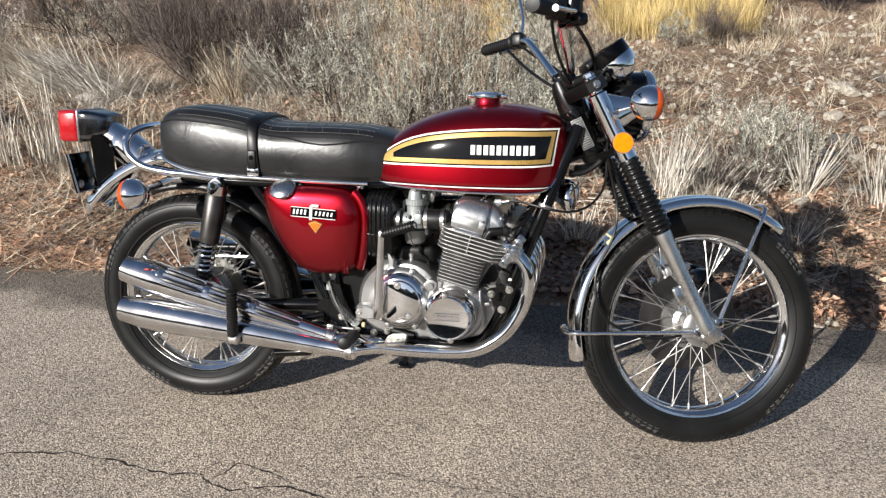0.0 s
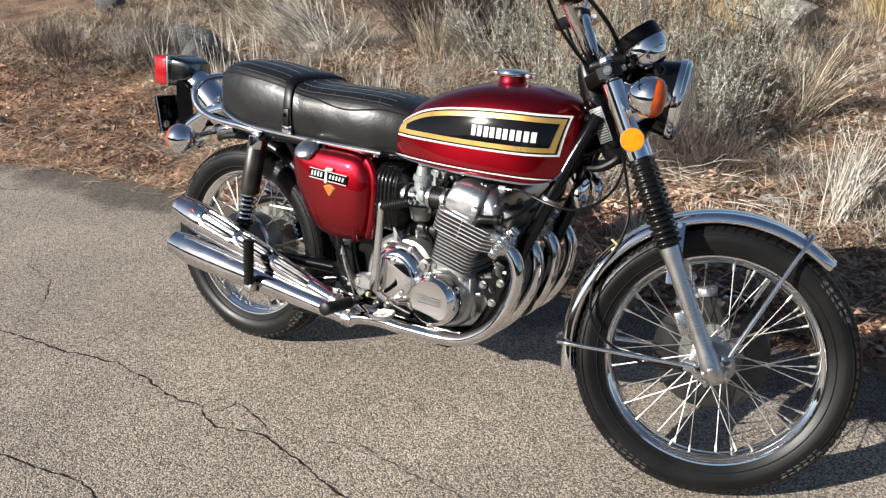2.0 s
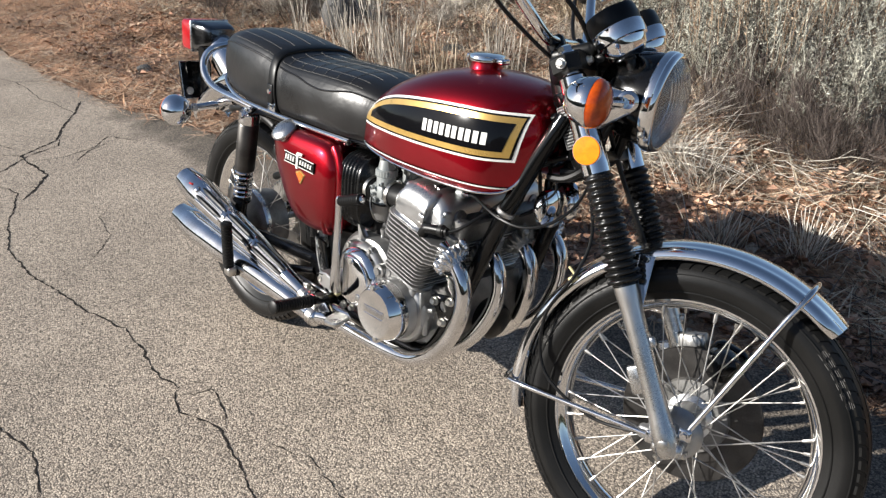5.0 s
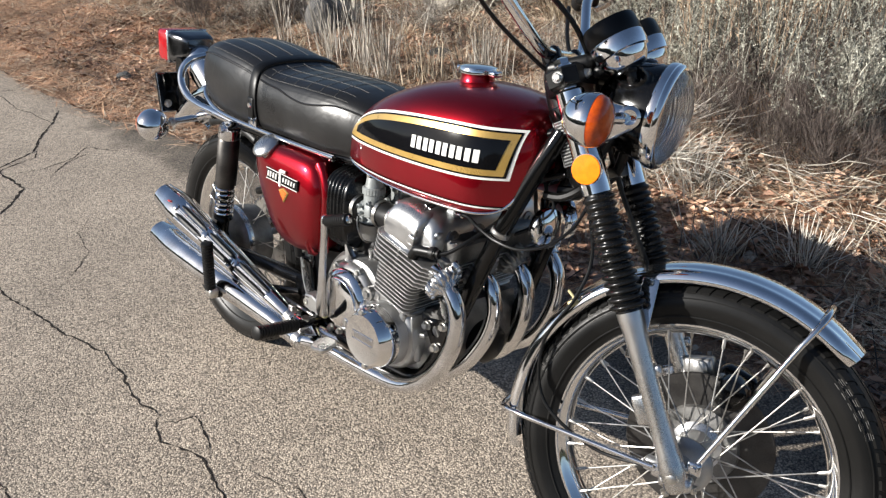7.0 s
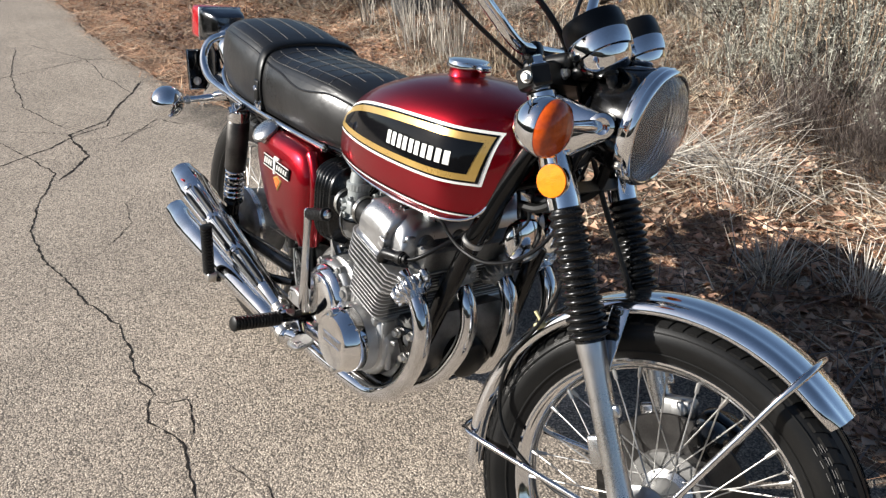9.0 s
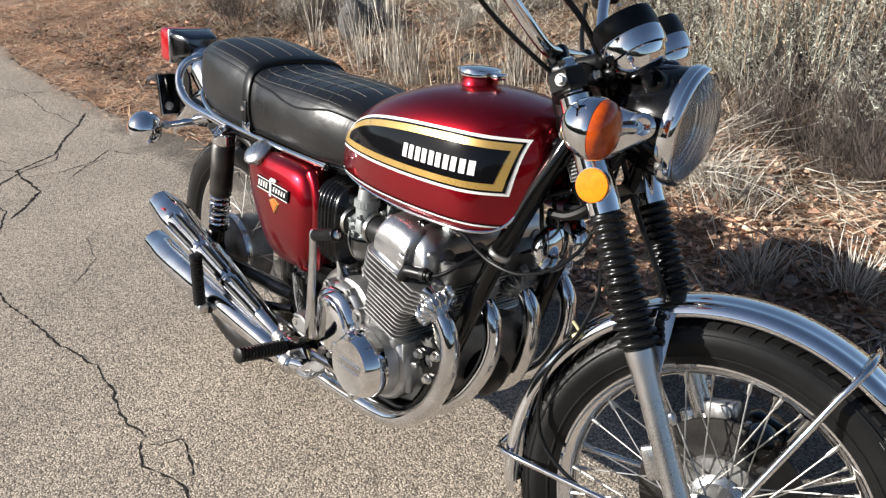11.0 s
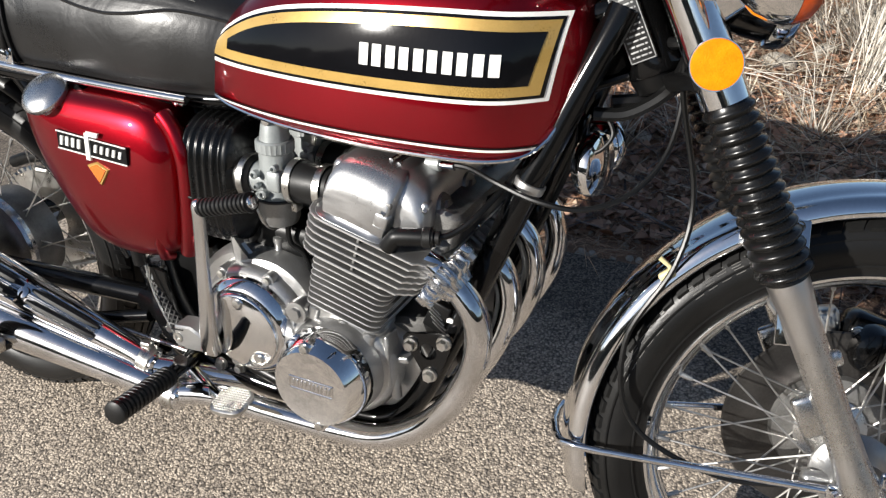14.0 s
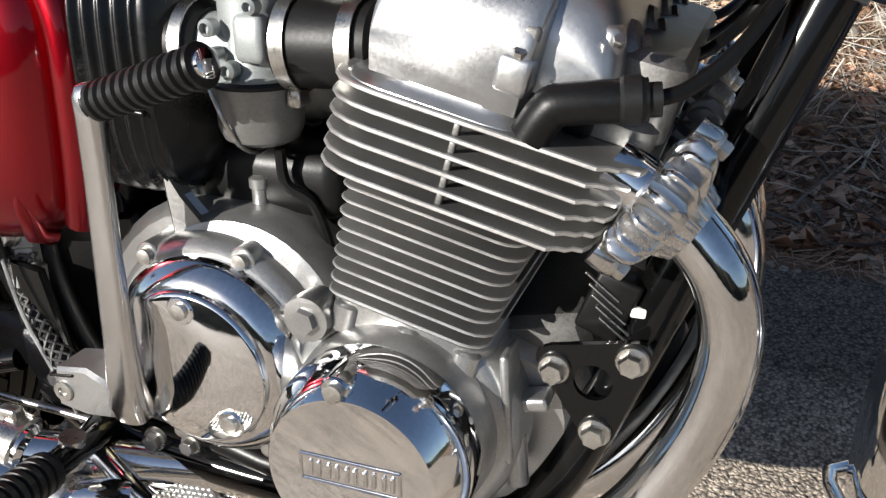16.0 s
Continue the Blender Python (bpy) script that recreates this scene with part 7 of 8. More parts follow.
                        a = off * 0.30
                        path.append(A + d * z + (up * math.cos(a) + sd * math.sin(a)) * (r + 0.0010))
                    part("shield_slot", Geo().tube(path, [0.0030] + [0.0072] * 5 + [0.0030], 8), MATT, mf)
                    for q in (-0.17, 0.17):
                        a = off * 0.30 + q * 1.5
                        path2 = [A + d * (z0 + (z1 - z0) * k / 6) + (up * math.cos(a) + sd * math.sin(a)) * (curve1([(0.0, 0.0225), (0.10, 0.0245), (0.20, 0.0300), (0.32, 0.0365), (0.44, 0.0425), (0.53, 0.046), (0.60, 0.047)], z0 + (z1 - z0) * k / 6) + 0.002) for k in range(7)]
                        part("shield_ridge", Geo().tube(path2, 0.0022, 8), CHROME, mf)
            for z in (0.245, 0.385, 0.53):
                r = curve1([(0.10, 0.0245), (0.20, 0.0300), (0.32, 0.0365), (0.44, 0.0425), (0.53, 0.046)], z)
                part("shield_screw", Geo().lathe([(0, 0.010), (0.004, 0.0095), (0.006, 0.005)], A + d * z + up * r, up, 18), CHROME_WORN, mf)
            part("red_mark", Geo().rbox(A + d * 0.565 + up * 0.0462, (0.016, 0.008, 0.003), 0.001), RED_MARK, mf)

# -- pegs, pedal, stands
def peg(p0, p1, r, label, n=13):
    p0, p1 = Vector(p0), Vector(p1)
    d = (p1 - p0).normalized()
    L = (p1 - p0).length
    prof = [(0.0, r * 0.7), (0.002, r * 0.95)]
    for i in range(n):
        z = 0.004 + i * (L - 0.014) / n
        h = (L - 0.014) / n
        prof += [(z, r * 0.86), (z + h * 0.15, r), (z + h * 0.7, r), (z + h * 0.85, r * 0.86)]
    prof += [(L - 0.008, r * 1.06), (L - 0.002, r * 1.04), (L, r * 0.85)]
    return part("foot_peg", Geo().lathe(prof, p0, d, 20), RUBBER, bike, label)


for s in (-1, 1):
    f = peg((0.567, s * 0.222, 0.308), (0.577, s * 0.342, 0.324), 0.0165, "ribbed black rubber foot peg")
    part("peg_arm", Geo().tube([(0.545, s * 0.135, 0.292), (0.562, s * 0.180, 0.303), (0.568, s * 0.226, 0.309)], [0.014, 0.012, 0.011], 14), BLACK, f)
    part("peg_pivot", Geo().lathe([(-0.014, 0.010), (0.014, 0.010)], (0.563, s * 0.195, 0.306), (0.2, 0, 1), 14), STEEL, f)
    q = peg((0.229, s * 0.258, 0.290), (0.236, s * 0.268, 0.425), 0.0150, "folded passenger foot peg with ribbed rubber", 14)
    part("peg_arm", Geo().tube([(0.300, s * 0.150, 0.300), (0.250, s * 0.20, 0.278), (0.229, s * 0.256, 0.276), (0.229, s * 0.257, 0.296)], [0.011, 0.011, 0.012, 0.010], 14), BLACK, q)
    part("peg_bracket", Geo().rbox((0.231, s * 0.254, 0.282), (0.030, 0.026, 0.026), 0.006), STEEL, q)
    part("peg_tube", Geo().tube([(0.45, s * 0.128, 0.330), (0.36, s * 0.145, 0.310), (0.300, s * 0.150, 0.300)], 0.011, 12), BLACK, q)
bpd = Geo().tube(smooth_path([(0.555, -0.165, 0.285), (0.600, -0.180, 0.272), (0.645, -0.205, 0.282), (0.672, -0.222, 0.298)], 5), [0.009] * 15 + [0.007], 12)
bp_ = part("brake_pedal", bpd, CHROME, bike, "chromed rear brake pedal")
pad = Geo()
outl = [(0.688 + 0.029 * math.copysign(abs(math.cos(t)) ** 0.6, math.cos(t)), -0.232 + 0.024 * math.copysign(abs(math.sin(t)) ** 0.6, math.sin(t))) for t in (2 * math.pi * k / 28 for k in range(28))]
pad.loft([[(0.688 + (a - 0.688) * k, -0.232 + (v + 0.232) * k, w + (a - 0.688) * 0.12 + (v + 0.232) * 0.22) for a, v in outl] for w, k in ((0.300, 0.86), (0.304, 1.0), (0.309, 1.0), (0.312, 0.88))])
part("pedal_pad", pad, STEEL, bp_)
grip_ = Geo()
for i in range(-5, 6):
    for j in range(-5, 6):
        if abs(i) + abs(j) < 9:
            a, v = i * 0.0048, j * 0.0040
            grip_.rbox((0.688 + a, -0.232 + v, 0.3125 + a * 0.12 + v * 0.22), (0.0032, 0.0026, 0.0016), 0.0006)
tagged(part("pad_knurl", grip_, STEEL, bp_), kind="stuff")
ss = Geo().tube([(0.60, 0.150, 0.262), (0.595, 0.20, 0.18), (0.59, 0.262, 0.055)], [0.012, 0.011, 0.010], 14)
ss.rbox((0.588, 0.272, 0.045), (0.05, 0.045, 0.010), 0.004, Matrix.Rotation(radians(8.5), 4, "X"))
part("side_stand", ss, BLACK, bike, "black side stand, folded out")
cst = Geo().tube([(0.47, -0.125, 0.275), (0.40, -0.13, 0.215), (0.30, -0.135, 0.205)], 0.012, 12)
cst.tube([(0.47, 0.125, 0.275), (0.40, 0.13, 0.215), (0.30, 0.135, 0.205)], 0.012, 12)
cst.tube([(0.44, -0.125, 0.252), (0.44, 0.125, 0.252)], 0.012, 12)
part("centre_stand", cst, BLACK, bike, "black centre stand, folded up")
ch = Geo()
for w, sgn in ((0.322 + 0.108, 1), (0.322 - 0.108, -1)):
    ch.tube([(0.0, 0.0755, w), (0.30, 0.0755, 0.385 + sgn * 0.055), (0.56, 0.0755, 0.400 + sgn * 0.035)], 0.0065, 8)
part("drive_chain", ch, STEEL, bike, "steel drive chain")
cg_ = Geo().tube(smooth_path([(0.36, 0.0755, 0.470), (0.18, 0.0755, 0.465), (0.02, 0.0755, 0.460), (-0.06, 0.0755, 0.435)], 5), 0.012, 10)
part("chain_guard", cg_, MATT, bike, "black chain guard")

# ---- the verge: litter, grass, shrubs and stones ----
def island_material(name, cols, rough=0.8, spec=0.2, clumps=2.6):
    """Each loose piece takes a shade of its own from the colours."""
    m = bpy.data.materials.new(name)
    m.use_nodes = True
    nt, b = m.node_tree, m.node_tree.nodes["Principled BSDF"]
    N, L = nt.nodes.new, nt.links.new
    geo = N("ShaderNodeNewGeometry")
    ramp = N("ShaderNodeValToRGB")
    el = ramp.color_ramp.elements
    el[0].color, el[1].color = (*cols[0], 1), (*cols[-1], 1)
    for i, c in enumerate(cols[1:-1]):
        el.new((i + 1) / (len(cols) - 1)).color = (*c, 1)
    L(geo.outputs["Random Per Island"], ramp.inputs[0])
    nz = N("ShaderNodeTexNoise")
    nz.inputs["Scale"].default_value = clumps
    nz.inputs["Detail"].default_value = 5.0
    L(N("ShaderNodeTexCoord").outputs["Object"], nz.inputs["Vector"])
    mr = N("ShaderNodeMapRange")
    mr.inputs[1].default_value, mr.inputs[2].default_value, mr.inputs[3].default_value, mr.inputs[4].default_value = 0.32, 0.68, 0.52, 1.35
    L(nz.outputs["Fac"], mr.inputs[0])
    sc = N("ShaderNodeVectorMath")
    sc.operation = "SCALE"
    L(ramp.outputs[0], sc.inputs[0])
    L(mr.outputs[0], sc.inputs["Scale"])
    L(sc.outputs[0], b.inputs["Base Color"])
    b.inputs["Roughness"].default_value, b.inputs["Specular IOR Level"].default_value = rough, spec
    return m


STRAW = island_material("dry_straw", ((0.10, 0.074, 0.050), (0.41, 0.325, 0.225), (0.72, 0.625, 0.48), (0.22, 0.17, 0.118)))
PALE_STRAW = island_material("bleached_straw", ((0.20, 0.175, 0.145), (0.55, 0.50, 0.425), (0.80, 0.745, 0.655), (0.38, 0.335, 0.275)), clumps=5.0)
GREY_STRAW = island_material("weathered_straw", ((0.08, 0.070, 0.058), (0.36, 0.32, 0.27), (0.68, 0.63, 0.55), (0.20, 0.175, 0.145)))
YELLOW_STRAW = island_material("yellow_straw", ((0.38, 0.27, 0.10), (0.60, 0.45, 0.19), (0.70, 0.56, 0.28)))
NEEDLE = island_material("pine_needles", ((0.150, 0.076, 0.047), (0.480, 0.260, 0.150), (0.740, 0.500, 0.320), (0.290, 0.150, 0.092), (0.740, 0.660, 0.510)))
LEAF = island_material("dead_leaves", ((0.20, 0.11, 0.075), (0.48, 0.27, 0.175), (0.66, 0.47, 0.33), (0.33, 0.19, 0.13), (0.56, 0.31, 0.19), (0.44, 0.33, 0.25)), 0.6, 0.3)
SAGE = island_material("sage_leaves", ((0.09, 0.086, 0.070), (0.28, 0.272, 0.222), (0.60, 0.59, 0.50), (0.42, 0.41, 0.34), (0.16, 0.15, 0.12)), 0.75, 0.2, 11.0)
SAGE_DRY = island_material("dry_seed_heads", ((0.20, 0.12, 0.075), (0.38, 0.26, 0.165), (0.50, 0.375, 0.26), (0.30, 0.20, 0.13)), 0.8, 0.2, 6.0)
TWIG = island_material("grey_twigs", ((0.11, 0.088, 0.070), (0.27, 0.225, 0.185), (0.46, 0.40, 0.335)), 0.85, 0.2, 6.0)
TWIG_DARK = island_material("dark_twigs", ((0.050, 0.038, 0.033), (0.11, 0.088, 0.076), (0.21, 0.175, 0.155)), 0.85, 0.2, 6.0)
ROCK = material("pale_rock", (0.50, 0.455, 0.385), 0.85, 0.0, (0.27, 0.24, 0.20), 9, 90, 0.7, 0.004, spec=0.25)
ROCK_LICHEN = material("lichened_rock", (0.52, 0.50, 0.455), 0.9, 0.0, (0.14, 0.133, 0.125), 11, 70, 1.0, 0.012, spec=0.2)
ROCK_GREY = material("grey_rock", (0.17, 0.165, 0.158), 0.85, 0.0, (0.055, 0.053, 0.050), 14, 80, 0.8, 0.006, spec=0.25)

RNG = np.random.default_rng(7)


def np_mesh(name, verts, quads, mat, smooth=False):
    me = bpy.data.meshes.new(name)
    me.vertices.add(len(verts))
    me.vertices.foreach_set("co", np.asarray(verts, np.float32).ravel())
    q = np.asarray(quads, np.int32)
    me.loops.add(q.size)
    me.loops.foreach_set("vertex_index", q.ravel())
    me.polygons.add(len(q))
    me.polygons.foreach_set("loop_start", np.arange(0, q.size, 4, dtype=np.int32))
    if smooth:
        me.polygons.foreach_set("use_smooth", [True] * len(q))
    me.update(calc_edges=True)
    me.materials.append(mat)
    return me


def blades(base, heading, lean, length, width, droop, seg=3, taper=0.85):
    """Bent strips: base (n, 3), heading and lean in radians, droop bends them over."""
    n = len(base)
    t = np.linspace(0, 1, seg + 1)
    verts = np.zeros((n, seg + 1, 2, 3))
    side = np.stack([-np.sin(heading), np.cos(heading), np.zeros(n)], 1)
    tw = RNG.uniform(-1.2, 1.2, n)
    side = side * np.cos(tw)[:, None] + np.stack([np.cos(heading), np.sin(heading), np.zeros(n)], 1) * np.sin(tw)[:, None]
    pos = base.copy()
    ang = lean.copy()
    for k in range(seg + 1):
        w = (width * (1 - taper * t[k] ** 1.5))[:, None] * 0.5
        verts[:, k, 0], verts[:, k, 1] = pos - side * w, pos + side * w
        step = length / seg
        pos = pos + np.stack([np.cos(heading) * np.sin(ang) * step, np.sin(heading) * np.sin(ang) * step, np.cos(ang) * step], 1)
        ang = ang + droop / seg
    idx = np.arange(n * (seg + 1) * 2).reshape(n, seg + 1, 2)
    q = np.stack([idx[:, :-1, 0], idx[:, :-1, 1], idx[:, 1:, 1], idx[:, 1:, 0]], -1).reshape(-1, 4)
    return verts.reshape(-1, 3), q


def leaf_shapes(base, heading, tilt, length, width):
    """Curled leaves: two quads folded along the midrib, pointed at both ends."""
    n = len(base)
    f = np.stack([np.cos(heading) * np.cos(tilt), np.sin(heading) * np.cos(tilt), np.sin(tilt)], 1)
    s = np.stack([-np.sin(heading), np.cos(heading), RNG.uniform(-0.5, 0.5, n)], 1)
    up = np.cross(f, s)
    L, W, C = length[:, None], width[:, None], (width * RNG.uniform(0.15, 0.7, n))[:, None]
    v = np.stack([base, base + f * L * 0.42 + s * W * 0.5 + up * C, base + f * L, base + f * L * 0.48 - s * W * 0.5 + up * C * RNG.uniform(0.3, 1.2, (n, 1)),
                  base + f * L * 0.5 - up * C * 0.2], 1)
    i = np.arange(n)[:, None] * 5
    return v.reshape(-1, 3), np.concatenate([i + np.array([[0, 4, 2, 1]]), i + np.array([[0, 3, 2, 4]])])


def ground_z(x, y):
    return np.array([rise(a, b) for a, b in zip(x, y)]) - 0.012


def join(parts):
    v, q, k = [], [], 0
    for a, b in parts:
        v.append(a)
        q.append(b + k)
        k += len(a)
    return np.concatenate(v), np.concatenate(q)


def tufts(centres, per, height, spread, width, lean=(0.05, 0.7), droop=(0.1, 0.9)):
    out = []
    for cx, cy, size in centres:
        n = max(6, int(per * size))
        r, a = np.abs(RNG.normal(0, spread * size, n)), RNG.uniform(0, 2 * np.pi, n)
        x, y = cx + r * np.cos(a), cy + r * np.sin(a)
        base = np.stack([x, y, ground_z(x, y) - 0.004], 1)
        head = a + RNG.normal(0, 0.9, n)
        out.append(blades(base, head, RNG.uniform(*lean, n), height * size * RNG.uniform(0.35, 1.0, n), width * RNG.uniform(0.6, 1.3, n), RNG.uniform(*droop, n)))
    return join(out)


def stuff(name, mesh, label, category):
    return tagged(new(name, mesh), label, category, "", "stuff")


def edges(x):
    return np.array([edge(a) for a in x])


# litter: pine needles and dry stalks lying on the bank
n = 88000
x = np.where(np.arange(n) < 60000, RNG.uniform(-7.0, 3.6, n), RNG.uniform(0.0, 2.6, n))
y = 0.80 + np.abs(RNG.normal(0, 1.0, n)) + RNG.uniform(0, 0.5, n) ** 2
keep = (y < 6.8) & (y > edges(x) - 0.05 * RNG.random(n) ** 3)
x, y = x[keep], y[keep]
near = (x > 0.0) & (y < 1.7)
v, q = blades(np.stack([x, y, ground_z(x, y) + RNG.uniform(0.002, 0.016, len(x)) + np.where(y < edges(x) + 0.02, 0.014, 0.0)], 1), RNG.uniform(0, 6.28, len(x)), RNG.uniform(1.42, 1.62, len(x)), RNG.uniform(0.03, 0.15, len(x)) * np.where(near, 0.7, 1.0), RNG.uniform(0.0018, 0.0050, len(x)) * np.where(near, 0.7, 1.0), RNG.uniform(-0.2, 0.3, len(x)), 2)
n = 46000
x, y = RNG.uniform(-8.0, -0.8, n), 0.30 + 2.5 * RNG.random(n) ** 1.2
keep = y > edges(x) - 0.12 * RNG.random(n) ** 4
x, y = x[keep], y[keep]
n = len(x)
v2, q2 = blades(np.stack([x, y, ground_z(x, y) + RNG.uniform(0.004, 0.024, n) + np.where(y < edges(x) + 0.02, 0.012, 0.0)], 1), RNG.uniform(0, 6.28, n), RNG.uniform(1.25, 1.6, n), RNG.uniform(0.05, 0.18, n), RNG.uniform(0.003, 0.0080, n), RNG.uniform(-0.2, 0.3, n), 2)
v, q = join([(v, q), (v2, q2)])
stuff("pine_litter", np_mesh("pine_litter", v, q, NEEDLE), "reddish pine needles and stalks lying on the soil", "litter")
n = 64000
x, y = RNG.uniform(-6.5, 3.8, n), 1.15 + 5.6 * RNG.random(n) ** 1.25
keep = ~((x > 0.2) & (x < 1.2) & (y < 1.7) & (RNG.random(n) < 0.8)) & ~((x < -2.2) & (y < 1.9))
x, y = x[keep], y[keep]
n = len(x)
v, q = blades(np.stack([x, y, ground_z(x, y) + RNG.uniform(0.0, 0.035, n)], 1), RNG.uniform(0, 6.28, n), RNG.uniform(1.1, 1.6, n), RNG.uniform(0.05, 0.26, n), RNG.uniform(0.0025, 0.0070, n), RNG.uniform(-0.3, 0.4, n), 2)
stuff("dry_stalks", np_mesh("dry_stalks", v, q, STRAW), "flattened pale dry grass stalks on the bank", "grass")
n = 22000
i_ = np.arange(n)
x = np.where(i_ < 9500, RNG.uniform(-6.5, 3.6, n), np.where(i_ < 15500, RNG.uniform(-0.2, 2.4, n), RNG.uniform(-5.2, -1.0, n)))
y = 0.92 + np.where(i_ < 9500, 2.8 * RNG.random(n) ** 1.3, np.where(i_ < 15500, 1.35 * RNG.random(n) ** 1.2, 2.2 * RNG.random(n) ** 0.9))
big = np.where(RNG.random(n) < 0.25, 1.6, 1.0)
v, q = leaf_shapes(np.stack([x, y, ground_z(x, y) + RNG.uniform(0.003, 0.022, n)], 1), RNG.uniform(0, 6.28, n), RNG.uniform(-0.25, 0.5, n), RNG.uniform(0.014, 0.042, n) * big, RNG.uniform(0.010, 0.026, n) * big)
stuff("dead_leaves", np_mesh("dead_leaves", v, q, LEAF), "curled brown dead leaves strewn along the verge", "leaves")
n = 5500
x, y = RNG.uniform(-6.5, 3.4, n), 0.95 + 4.0 * RNG.random(n) ** 1.5
v, q = blades(np.stack([x, y, ground_z(x, y) + RNG.uniform(0.008, 0.03, n)], 1), RNG.uniform(0, 6.28, n), RNG.uniform(1.25, 1.65, n), RNG.uniform(0.08, 0.42, n), RNG.uniform(0.003, 0.010, n), RNG.uniform(-0.25, 0.25, n), 3)
stuff("fallen_twigs", np_mesh("fallen_twigs", v, q, TWIG_DARK), "thin dark twigs fallen among the litter", "twigs")

# grass in tufts
cs = [(RNG.uniform(-6, 3.6), 1.7 + 5.0 * RNG.random() ** 0.9, RNG.uniform(0.4, 1.0)) for _ in range(560)]
cs = [c for c in cs if not (1.2 < c[0] < 3.6 and c[1] < 4.8 and RNG.random() < 0.70) and not (c[0] < -2.3 and c[1] < 2.1) and not (-0.1 < c[0] < 1.1 and c[1] < 2.3) and not (-5.0 < c[0] < -1.1 and c[1] < 3.3 and RNG.random() < 0.8)]
v, q = tufts(cs, 62, 0.28, 0.060, 0.0038)
stuff("dry_grass", np_mesh("dry_grass", v, q, STRAW), "tufts of dry straw-coloured grass on the bank", "grass")
cs = [(RNG.uniform(-5.5, 2.4), 1.7 + 3.6 * RNG.random(), RNG.uniform(0.4, 1.0)) for _ in range(330)]
cs = [c for c in cs if not (c[0] > 1.2 and c[1] > 2.6) and not (c[0] < -2.3 and c[1] < 1.9) and not (-5.0 < c[0] < -1.1 and c[1] < 3.2 and RNG.random() < 0.6)]
v, q = tufts(cs, 72, 0.22, 0.075, 0.0036, (0.2, 1.1), (0.2, 1.2))
stuff("weathered_grass", np_mesh("weathered_grass", v, q, GREY_STRAW), "grey weathered grass in low tufts", "grass")
cs = [(RNG.uniform(0.9, 2.2), RNG.uniform(5.5, 6.6), RNG.uniform(0.7, 1.2)) for _ in range(44)] + [(RNG.uniform(-1.2, 0.4), RNG.uniform(4.6, 6.8), RNG.uniform(0.6, 1.2)) for _ in range(26)]
v, q = tufts(cs, 110, 0.40, 0.10, 0.0050, (0.02, 0.6), (0.0, 0.6))
stuff("yellow_grass", np_mesh("yellow_grass", v, q, YELLOW_STRAW), "tall yellow dry grass further up the bank", "grass")


def clump(name, cx, cy, n, height, spread, mat, label, head=None, lean=(0.1, 0.9), droop=(0.2, 1.0), width=0.004):
    r, a = np.abs(RNG.normal(0, spread, n)), RNG.uniform(0, 2 * np.pi, n)
    x, y = cx + r * np.cos(a), cy + r * np.sin(a) * 0.7
    hd = a + RNG.normal(0, 0.7, n) if head is None else RNG.normal(head, 0.55, n)
    base = np.stack([x - cx, y - cy, ground_z(x, y) - rise(cx, cy)], 1)
    v, q = blades(base, hd, RNG.uniform(*lean, n), height * RNG.uniform(0.4, 1.0, n), width * RNG.uniform(0.6, 1.3, n), RNG.uniform(*droop, n), 4, 0.55)
    ob = new(name, np_mesh(name, v, q, mat))
    ob.location = (cx, cy, rise(cx, cy))
    return tagged(ob, label, "grass", "", "stuff")


UP = "tall thin bleached grass stems"
for cx, cy, k, h, sp, mt in ((-3.14, 2.12, 36, 0.50, 0.05, GREY_STRAW), (-2.48, 2.08, 48, 0.56, 0.06, PALE_STRAW), (-2.15, 2.08, 56, 0.58, 0.05, PALE_STRAW), (-1.82, 2.00, 60, 0.50, 0.08, GREY_STRAW), (-2.30, 2.02, 30, 0.40, 0.12, PALE_STRAW),
                             (-3.02, 2.66, 36, 0.45, 0.05, PALE_STRAW), (-3.45, 2.56, 50, 0.42, 0.07, PALE_STRAW), (-1.60, 2.15, 70, 0.36, 0.10, STRAW), (-1.35, 2.35, 130, 0.34, 0.12, GREY_STRAW), (-2.75, 2.2, 40, 0.35, 0.12, GREY_STRAW)):
    clump("grass_clump", cx, cy, k, h, sp, mt, UP, None, (0.0, 0.30), (-0.1, 0.25), 0.0048)
clump("grass_clump", -2.95, 3.55, 900, 0.62, 0.26, PALE_STRAW, "broad clump of bent bleached grass", 3.4, (0.5, 1.25), (0.2, 0.9), 0.006)
clump("grass_clump", -3.45, 3.75, 700, 0.60, 0.26, STRAW, "broad clump of bent dry grass", 3.3, (0.4, 1.2), (0.2, 0.9), 0.006)
clump("grass_clump", -2.55, 3.45, 260, 0.40, 0.12, GREY_STRAW, "broad clump of bent dry grass", 0.4, (0.3, 1.1), (0.2, 0.9), 0.005)
clump("grass_clump", -1.62, 3.42, 320, 0.46, 0.08, STRAW, "bushy clump of brown dry grass", None, (0.05, 0.7), (0.0, 0.6), 0.005)
clump("grass_clump", -1.30, 3.50, 340, 0.56, 0.10, GREY_STRAW, "leaning clump of dry grass stems", 3.5, (0.3, 0.95), (0.0, 0.4), 0.005)
clump("grass_clump", -4.6, 3.1, 600, 0.45, 0.28, GREY_STRAW, "broad clump of bent dry grass", 0.0, (0.3, 1.2), (0.2, 0.9), 0.005)
clump("grass_clump", 1.62, 2.08, 420, 0.26, 0.16, PALE_STRAW, "low clump of bleached dry grass", None, (0.1, 1.1), (0.1, 0.7), 0.0045)
clump("grass_clump", 1.40, 2.20, 260, 0.24, 0.12, GREY_STRAW, "low clump of grey dry grass", None, (0.1, 1.1), (0.1, 0.7), 0.0045)
